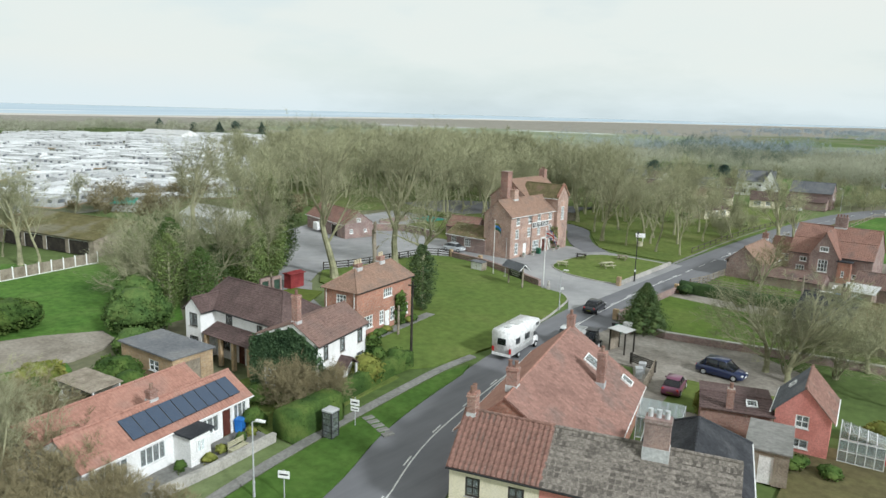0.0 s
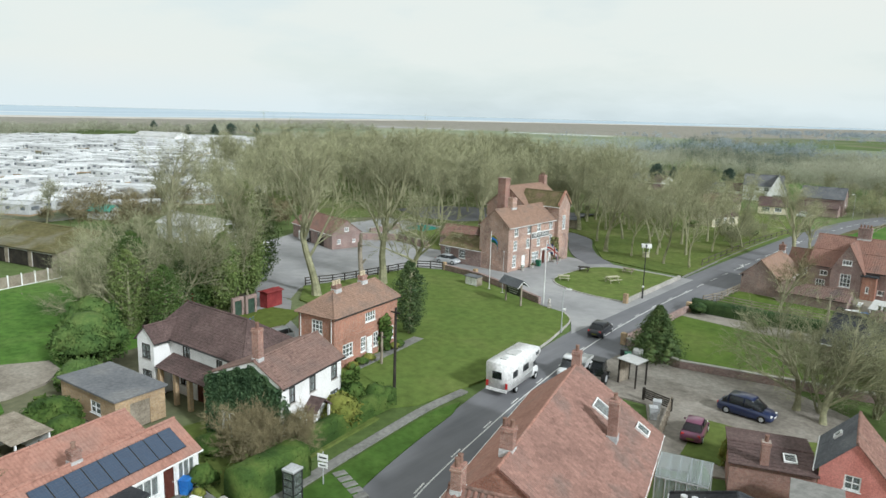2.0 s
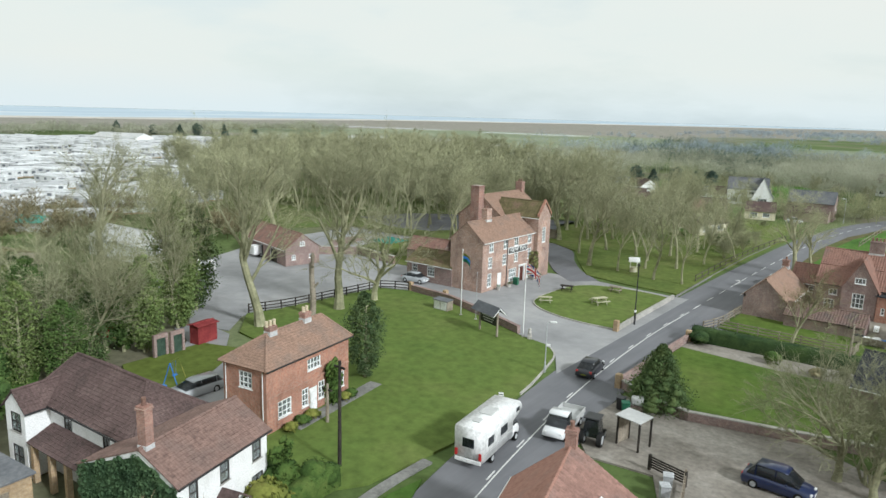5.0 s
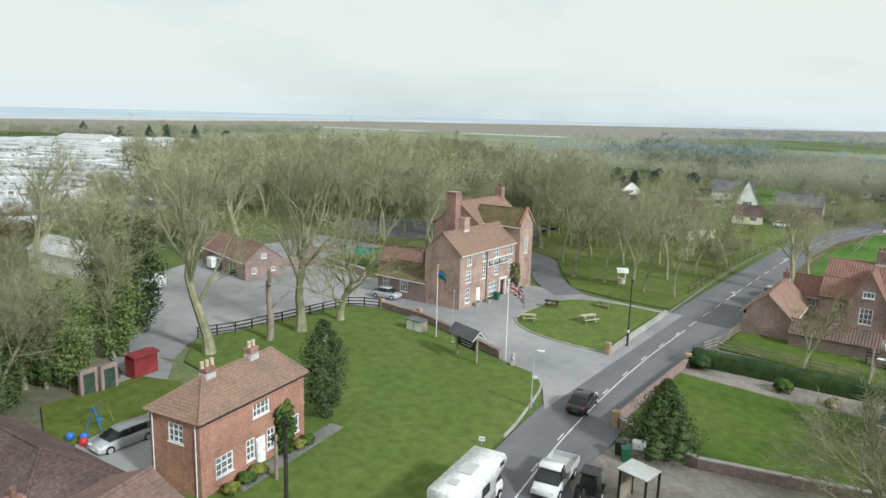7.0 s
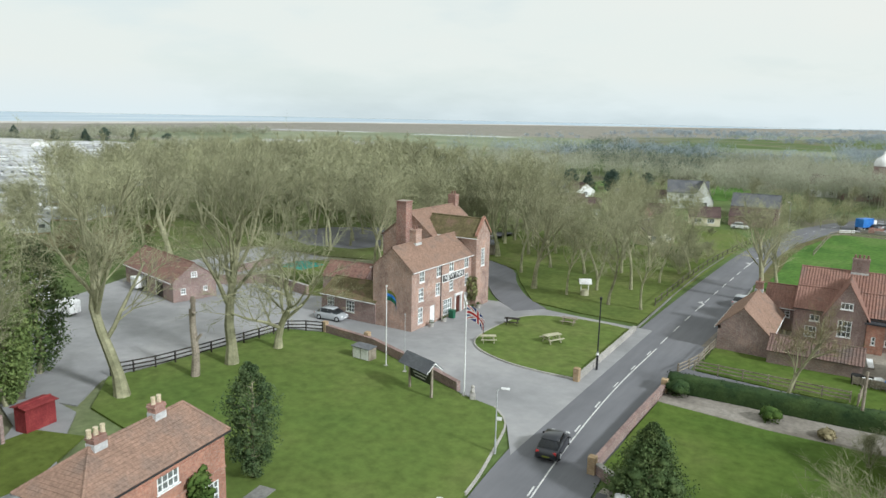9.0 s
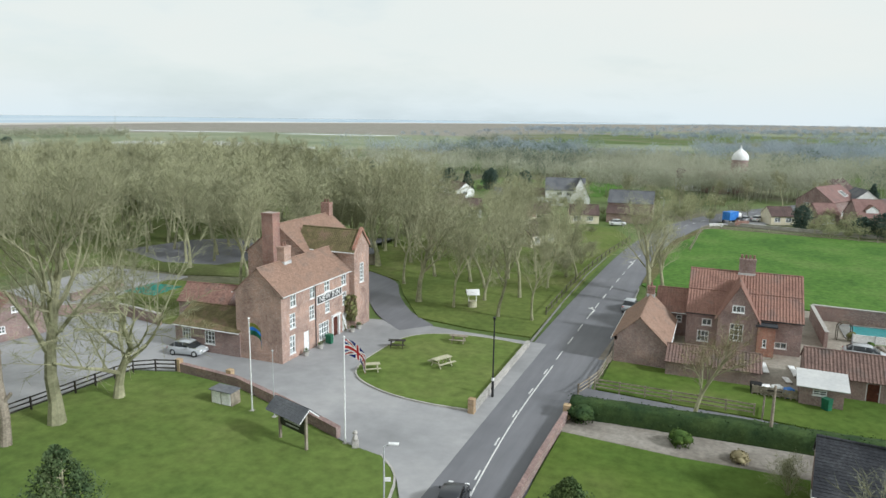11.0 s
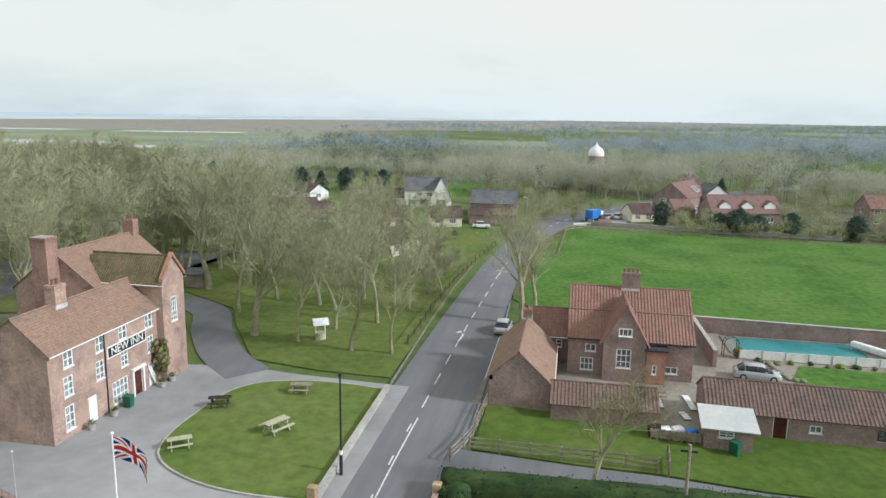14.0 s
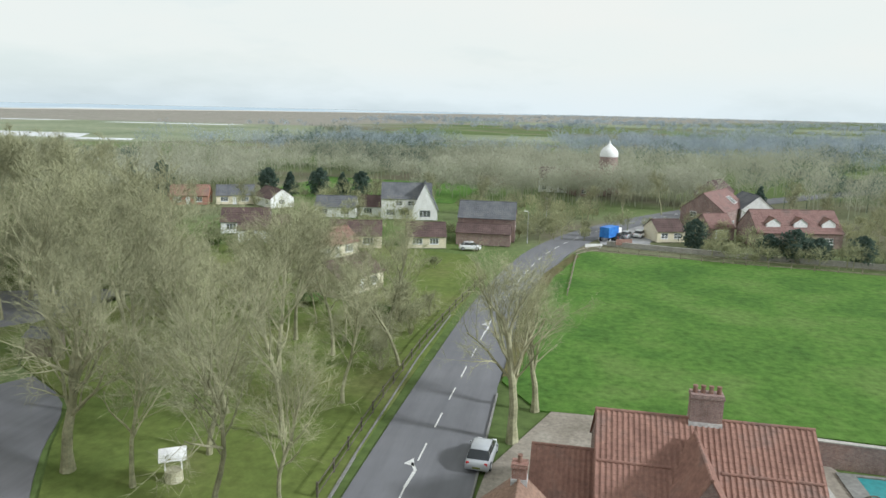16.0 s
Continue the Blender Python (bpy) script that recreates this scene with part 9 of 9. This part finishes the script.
rbox(bm, -1.2, 1.2, -0.8, 0.8, 0.4, 1.9, 0.1)
part("body", bm, "plastic_white", tl)
for s in (-1, 1):
    wheel(tl, 0, s * 0.82, 0.3, 0.18)
tl2 = copy_thing(tl, pose(-97.5, 90.3, 0, 0, 0, 80))
rt = thing("farm_trailer", pose(-74.0, 52.6, 0, 0, 0, 20), "red flat farm trailer with a pale tarpaulin bundle", "trailer")
bm = bmesh.new()
rbox(bm, -2.2, 2.2, -0.95, 0.95, 0.75, 0.95, 0.03)
for y in (-0.93, 0.93):
    box(bm, -2.2, 2.2, y - 0.03, y + 0.03, 0.95, 1.35)
part("bed", bm, "red_paint", rt)
bm = bmesh.new()
blob(bm, (-0.6, 0, 1.15), (0.9, 0.7, 0.55), 2, 0.15, 1.5, 4, 0.4)
part("tarpaulin", bm, "sheet_grey", rt, "pale grey tarpaulin bundle", smooth=True)
for sgn in (-1, 1):
    for wx in (-1.1, 1.1):
        wheel(rt, wx, sgn * 0.85, 0.42, 0.24)
# pollarded trunk by the fence
po = thing("tree_stump", pose(-65.4, 73.2, 0), "tall bare trunk cut off at the top", "tree")
bm = bmesh.new()
for a, b, r0, r1 in (((0, 0, -0.1), (0.1, 0.1, 2.2), 0.42, 0.33), ((0.1, 0.1, 2.2), (-0.15, 0.1, 4.6), 0.34, 0.3), ((-0.15, 0.1, 4.6), (-0.5, 0.3, 6.3), 0.29, 0.24), ((-0.15, 0.1, 4.6), (0.15, 0, 7.2), 0.26, 0.2), ((0.1, 0.1, 3.4), (0.7, 0.3, 4.1), 0.16, 0.12), ((0.15, 0, 7.1), (0.1, 0, 7.6), 0.3, 0.16), ((-0.1, 0.1, 5.6), (0.45, -0.2, 6.2), 0.15, 0.1)):
    tube(bm, a, b, r0, r1, 10)
part("trunk", bm, "wood_grey", po)

# ---- the caravan park ----
def caravan(m, label, L=10.5, wd=3.6, hgt=2.9):
    t = thing("static_caravan", m, label, "static caravan", "static caravans")
    bm = bmesh.new()
    rbox(bm, -L / 2, L / 2, -wd / 2, wd / 2, 0.35, hgt - 0.45, 0.06)
    b = part("body", bm, "caravan", t)
    bm = bmesh.new()
    prism(bm, [(-wd / 2 - 0.12, hgt - 0.45), (0, hgt), (wd / 2 + 0.12, hgt - 0.45), (wd / 2, hgt - 0.5), (-wd / 2, hgt - 0.5)], 0, -L / 2 - 0.1, L / 2 + 0.1)
    part("roof", bm, "caravan", t)
    for x in (-L * 0.33, 0.2, L * 0.36):
        for s in (-1, 1):
            bm = bmesh.new()
            box(bm, x - 0.55, x + 0.55, s * (wd / 2 + 0.01) - 0.02, s * (wd / 2 + 0.01) + 0.02, 1.3, 2.0)
            part("window", bm, "van_window", t)
    bm = bmesh.new()
    box(bm, L / 2 - 0.01, L / 2 + 0.03, -1.1, 1.1, 1.2, 2.0)
    part("window", bm, "van_window", t)
    bm = bmesh.new()
    box(bm, -L / 2 + 0.1, L / 2 - 0.1, -wd / 2 + 0.1, wd / 2 - 0.1, 0, 0.36)
    part("skirt", bm, "brick_buff", t)
    return t


rc = random.Random(77)
first = caravan(pose(-168, 72, 0, 0, 0, 12), "white static caravan in a long row")
spots = []
for row in range(52):
    for col in range(40):
        d, u = 138 + row * 7.4 + (row // 3) * 2.2, -100 + col * 12.6 + (row % 3) * 3
        # rows run across a line that heads north-west
        x, y = -12 - d * 0.86 + u * 0.42, 12 + d * 0.45 + u * 0.86
        if y < 24 + (-x - 150) * 0.05 or y > 196 + (-x - 200) * 0.52 or x > -150 or x < -520 or (x > -205 and y > 112 + (-x - 150) * 0.8) or rc.random() < 0.3:
            continue
        spots.append((math.hypot(x, y), x + rc.uniform(-2, 2), y + rc.uniform(-1.2, 1.2), rc.choice((24, 28, 32, 40, 114, 62, 118, 10))))
spots.sort()
for _, x, y, a in spots[:285]:
    copy_thing(first, pose(x, y, 0, 0, 0, a))
bm = bmesh.new()
for _, x, y, a in spots[285:]:
    m = pose(x, y, 0, 0, 0, a)
    box(bm, -5, 5, -1.75, 1.75, 0.3, 2.45, m)
    v = [bm.verts.new(m @ Vector(p)) for p in ((-5.1, -1.9, 2.46), (5.1, -1.9, 2.46), (5.1, 0, 2.95), (-5.1, 0, 2.95), (-5.1, 1.9, 2.46), (5.1, 1.9, 2.46))]
    for q in ((0, 1, 2, 3), (3, 2, 5, 4), (0, 3, 4), (1, 5, 2)):
        bm.faces.new([v[k] for k in q])
tagged(part("static_caravans", bm, "caravan", None), "far rows of white static caravans", "static caravans", kind="stuff")
sheet("caravan_park", [(-148, 20), (-148, 70), (-205, 160), (-250, 225), (-520, 365), (-560, 300), (-540, 30)], 0.03, "park_ground", "grass and pale gravel between the caravans", "ground", 0.1)
tp = house("club_house", -445, 232, 20, 34, 16, 4.0, 6.5, "long white park building with a pale roof", "club house", "plastic_white", "sheet_grey", tile=1.0, row=2.5, amp=0.03, gutter=False)
tt = house("teal_shed", -147, 73, 30, 5.5, 3.2, 1.8, 2.8, "small shed with a turquoise sheet roof", "shed", "sheet_grey", "canvas_green", tile=0.8, row=1.5, amp=0.02, gutter=False)

# ---- the far end of the village ----
fh = house("chalet_house", -64.4, 233.2, 13, 11.0, 7.5, 4.6, 7.6, "white chalet house with a dark roof and dormer", "house", "render_white", "slate_grey", gutter=False, tile=0.4, row=0.5, amp=0.01,
           openings=[("front", W, 1.0, 0.8, 2.0, 1.3, (3, 1)), ("front", W, 4.2, 0.8, 2.0, 1.3, (3, 1)), ("front", W, 3.2, 3.0, 1.4, 1.0), ("front", W, 5.8, 3.0, 1.4, 1.0)])
gb2 = house("chalet_gable", -52.2, 235.0, 103, 7.0, 5.5, 2.4, 8.0, "gable", "house", "render_white", "slate_grey", gutter=False, tile=0.4, row=0.5, amp=0.01, openings=[("left", W, 1.5, 0.6, 2.5, 1.6, (3, 1))])
merge(gb2, fh)
f2 = house("long_brick_house", -44.0, 213.6, 3, 10.6, 7.0, 4.4, 7.0, "brown-brick house with a grey slate roof and tiled extension", "house", "brick_brown", "slate_grey", gutter=False, tile=0.4, row=0.5, amp=0.02,
           openings=[("front", W, 1.2, 0.8, 1.4, 1.2), ("front", W, 4.4, 0.8, 1.4, 1.2), ("front", W, 7.8, 0.8, 1.4, 1.2), ("right", W, 2.6, 2.6, 1.2, 1.2)])
f2b = house("brick_extension", -43.6, 209.4, 3, 9.8, 4.2, 2.3, 3.6, "extension", "house", "brick_brown", "tile_brown", gutter=False, tile=0.4, row=0.5, amp=0.02)
merge(f2b, f2)
f3 = house("cream_bungalow", -51.2, 203.0, 16, 6.9, 5.0, 2.2, 4.2, "small cream bungalow with a brown roof", "bungalow", "render_cream", "tile_brown", gutter=False, tile=0.4, row=0.5, amp=0.02, openings=[("front", W, 1.0, 0.7, 1.8, 1.1, (3, 1)), ("front", W, 4.0, 0.7, 1.6, 1.1, (3, 1))])
for x, y, a, rf, wl_ in BUNG:
    house("bungalow", x, y, a, 9.0, 6.0, 2.3, 4.4, {"render_white": "white bungalow half hidden by bare trees", "render_cream": "cream bungalow half hidden by bare trees", "brick_red": "red-brick bungalow with an orange roof"}[wl_], "bungalow", wl_, rf, gutter=False, tile=0.5, row=0.6, amp=0.02,
          openings=[("front", W, 1.0, 0.7, 1.8, 1.2, (3, 1)), ("front", D, 3.8, 0, 1.0, 2.0), ("front", W, 5.8, 0.7, 1.8, 1.2, (3, 1)), ("right", W, 2.0, 0.8, 1.6, 1.1)])
# brick and tiles at the bend take browner colours to stand for haze
e1 = house("brick_house_bend", 7.4, 237.2, 62, 15, 9, 4.6, 8.0, "large tiled brick house at the bend, colours dulled for haze", "house", "brick_brown", "tile_purple", gutter=False, tile=0.5, row=0.6, amp=0.02, openings=[("left", W, 2.0, 2.9, 1.4, 1.2), ("left", W, 5.4, 2.9, 1.4, 1.2), ("front", W, 2.0, 0.8, 1.6, 1.3), ("front", W, 6.0, 0.8, 1.6, 1.3)])
rooflight(e1, pose(9, 0, 4.6) @ pose(0, 0, 0, 37) @ pose(0, 1.2, 0), 2.6, 2.2)
e2 = house("brick_garage", 3.4, 228.4, 20, 5.2, 6.5, 2.5, 4.8, "tiled brick garage with a white door, colours dulled for haze", "garage", "brick_brown", "tile_purple", gutter=False, tile=0.5, row=0.6, amp=0.02, openings=[("front", D, 1.2, 0, 2.8, 2.1)])
e3 = house("dormer_house", 10.9, 223.2, 13, 16.4, 8.5, 3.0, 6.6, "long tiled brick house with white dormers, colours dulled for haze", "house", "brick_brown", "tile_purple", gutter=False, tile=0.5, row=0.6, amp=0.02, openings=[("front", W, 2.0, 0.8, 1.6, 1.2), ("front", W, 7.4, 0.8, 1.6, 1.2), ("front", W, 13, 0.8, 1.6, 1.2)])
for x in (2.6, 7.8, 13.2):
    dm = house("dormer", 0, 0, 0, 2.0, 2.6, 1.6, 2.5, "dormer", "house", "paint_white", "tile_dark", gutter=False, tile=0.5, row=0.6, amp=0.0, thick=0.1)
    for c in dm.children:
        c.parent = e3
        c.matrix_parent_inverse = pose(x + 2.0, 0.9, 3.0, 0, 0, 90)
    window(e3, pose(x - 0.2, 0.86, 3.6) , 1.6, 1.0, (2, 1))
    bpy.data.objects.remove(dm)
e4 = house("white_lodge", -7.0, 222.8, 20, 5.6, 6.0, 2.2, 4.0, "small cream lodge with a white gable at the bend", "lodge", "render_cream", "tile_brown", gutter=False, tile=0.5, row=0.6, amp=0.02, openings=[("front", W, 0.8, 0.7, 1.4, 1.1), ("front", W, 3.4, 0.7, 1.4, 1.1)])
for x, y, a, rf, wl_ in ((19.5, 246.5, 100, "slate_grey", "render_white"), (47, 231, 8, "tile_dark", "brick_brown"), (-22, 292, 30, "tile_dark", "brick_brown"), (-34, 300, 0, "tile_brown", "render_white"), (14, 276, 60, "tile_brown", "brick_brown")):
    house("village_house", x, y, a, 9.5, 7, 4.4, 7.2, {"render_white": "white rendered village house among trees", "brick_brown": "brown-brick village house among trees", "render_cream": "cream village house among trees"}[wl_], "house", wl_, rf, gutter=False, tile=0.5, row=0.6, amp=0.02,
          openings=[("front", W, 1.0, 0.8, 1.4, 1.2), ("front", W, 6.0, 0.8, 1.4, 1.2), ("front", W, 1.0, 2.9, 1.4, 1.2), ("front", W, 6.0, 2.9, 1.4, 1.2), ("left", W, 2.6, 2.9, 1.4, 1.2)])
bt = thing("box_trailer", pose(-16.0, 221.8, 0, 0, 0, 60), "bright blue and white tipper truck body", "truck")
bm = bmesh.new()
rbox(bm, -2.0, 2.0, -1.0, 1.0, 0.8, 2.8, 0.08)
part("body", bm, "plastic_blue", bt)
bm = bmesh.new()
rbox(bm, 2.05, 3.4, -0.95, 0.95, 0.5, 2.3, 0.15)
part("cab", bm, "plastic_white", bt)
for s in (-1, 1):
    for wx in (-1.4, 2.7):
        wheel(bt, wx, s * 0.9, 0.42, 0.25)
for x, y, mt, lab in ((-19.0, 212.6, "plastic_white", "white sign board lying at the field corner"), (-13.5, 216.4, "brick_stack", "low brick wall panel at the field corner")):
    b = thing("sign_panel", pose(x, y, 0, 0, 0, 20), lab, "sign", "field corner signs")
    bm = bmesh.new()
    rbox(bm, -1.6, 1.6, -0.05, 0.05, 0.3, 1.4 if mt == "brick_stack" else 0.9, 0.02)
    part("panel", bm, mt, b)
    for k in (-1.2, 1.2):
        bm = bmesh.new()
        tube(bm, (k, 0, 0), (k, 0, 0.4), 0.05, 0.05, 6)
        part("post", bm, "metal_grey", b)
low_wall([(-16.5, 217.0), (-5, 214.5), (8, 212), (34, 209)], 0.7, 0.35, "kerb", "low pale wall at the edge of the field")
for i, (x, y, h, r) in enumerate(((-1.0, 218.6, 5.4, 2.4), (10.4, 212.6, 4.2, 2.2), (14.2, 212, 5.4, 2.8), (18.0, 212.2, 4.0, 2.6), (24.5, 211.2, 5.0, 2.2), (36.8, 209.8, 5.0, 2.6), (49.5, 209, 4.4, 2.8), (61, 208, 5.2, 2.6))):
    evergreen(x, y, h, r, "evergreen_far", "dark blue-green evergreen shrub at the field edge", "bush", seed=200 + i, low=0.05, n=1800, size=(0.14, 0.36), name="bush", lumps=30, core=0.4)
for i, (x, y, h, r) in enumerate(((-107, 268, 8, 4.0), (-100, 267, 7, 3.6), (-92, 268, 8.5, 4.2), (-86, 270, 7, 3.8), (-80, 268, 8, 4.0), (20, 262, 9, 3.4), (-128, 250, 11, 3.2), (-134, 246, 10, 3.0), (-250, 240, 9, 3), (-602, 331, 12, 7), (-560, 340, 9, 6), (-528, 345, 11, 6), (-527, 360, 12, 6), (-474, 349, 13, 6), (-454, 362, 9, 6))):
    evergreen(x, y, h * 0.85, r * 0.72, "evergreen_far", "dark evergreen standing above the bare wood", seed=60 + i, low=0.05, n=1700, size=(0.25, 0.55), lumps=30, shape="cone" if i % 2 else "oval", core=0.4)

# windmill tower with a white ogee cap
mi = thing("windmill", pose(-13.6, 305, 0), "old brick mill tower with a white ogee cap", "windmill")
bm = bmesh.new()
tube(bm, (0, 0, 0), (0, 0, 11.2), 3.6, 2.6, 20)
part("tower", bm, "brick_brown", mi)
bm = bmesh.new()
prof = [(2.7, 11.0), (2.75, 11.7), (2.5, 12.7), (1.85, 13.6), (1.0, 14.2), (0.4, 14.8), (0.18, 15.3), (0.22, 15.6), (0.02, 16.0)]
rows = [[bm.verts.new((r * math.cos(6.28318 * i / 20), r * math.sin(6.28318 * i / 20), z)) for i in range(20)] for r, z in prof]
for p, q in zip(rows, rows[1:]):
    for i in range(20):
        bm.faces.new((p[i], p[(i + 1) % 20], q[(i + 1) % 20], q[i]))
part("cap", bm, "paint_white", mi, "white ogee cap with a finial", smooth=True)

# ---- single tiles on the row's road-side slopes ----
def slope_ends(length, width, eave, ridge, over=0.25, ve=0.12):
    oz = over * (ridge - eave) / (width / 2)
    return (-ve, -over, eave - oz), (length + ve, -over, eave - oz), (-ve, width / 2, ridge)


for owner, dims, size, mesh, jit in ((cream, (5.1, 5.2, 4.5, 6.55), (0.3, 0.33), tile_mesh(0.3, 0.33, "tile_row"), 0.008),
                                     (prow, (9.6, 5.2, 4.5, 6.5), (0.34, 0.34), tile_mesh(0.34, 0.34, "slate_row", (0.0, 0.022, 0.022, 0.0), 0.03), 0.02)):
    roof = [c for c in owner.children if c.name.startswith("roof")][0]
    tile_pieces(roof, *slope_ends(*dims), *size, mesh, 0.055, jit)


def pantile_courses(roof, a, b, d, width, row, material, seed=4):
    """Overlapping pantiles over a rectangular slope, each one loose from the next, joined into one mesh."""
    rng = random.Random(seed)
    a, b, d = Vector(a), Vector(b), Vector(d)
    along, up = (b - a).normalized(), (d - a).normalized()
    nrm = along.cross(up).normalized()
    v, f = [], []
    for r in range(int((d - a).length / row)):
        for k in range(int((b - a).length / width)):
            o = a + along * (width * k) + up * (row * r + rng.uniform(-0.02, 0.02)) + nrm * (0.085 + rng.uniform(0, 0.012))
            i0 = len(v)
            for t, lift in ((0.0, 0.045), (row * 1.1, -0.005)):
                for u, w in ((0.0, 0.0), (0.3, 0.015), (0.62, 0.085), (0.86, 0.07), (1.06, 0.0)):
                    v.append(o + along * (width * u) + up * t + nrm * (lift + w))
            v.extend(v[i0 + j] - nrm * 0.04 for j in range(5))
            for j in range(4):
                f.append((i0 + j, i0 + j + 1, i0 + j + 6, i0 + j + 5))
                f.append((i0 + 10 + j, i0 + 11 + j, i0 + j + 1, i0 + j))
    ob = new("tile_course", mesh_of("tile_course", v, f, material))
    ob.parent = roof.parent
    return tagged(ob, kind="stuff")


pantile_courses([c for c in big.children if c.name.startswith("roof")][0], (-0.12, -0.25, 2.433), (16.72, -0.25, 2.433), (-0.12, 5.9, 6.55), 0.26, 0.32, "pantile_old")
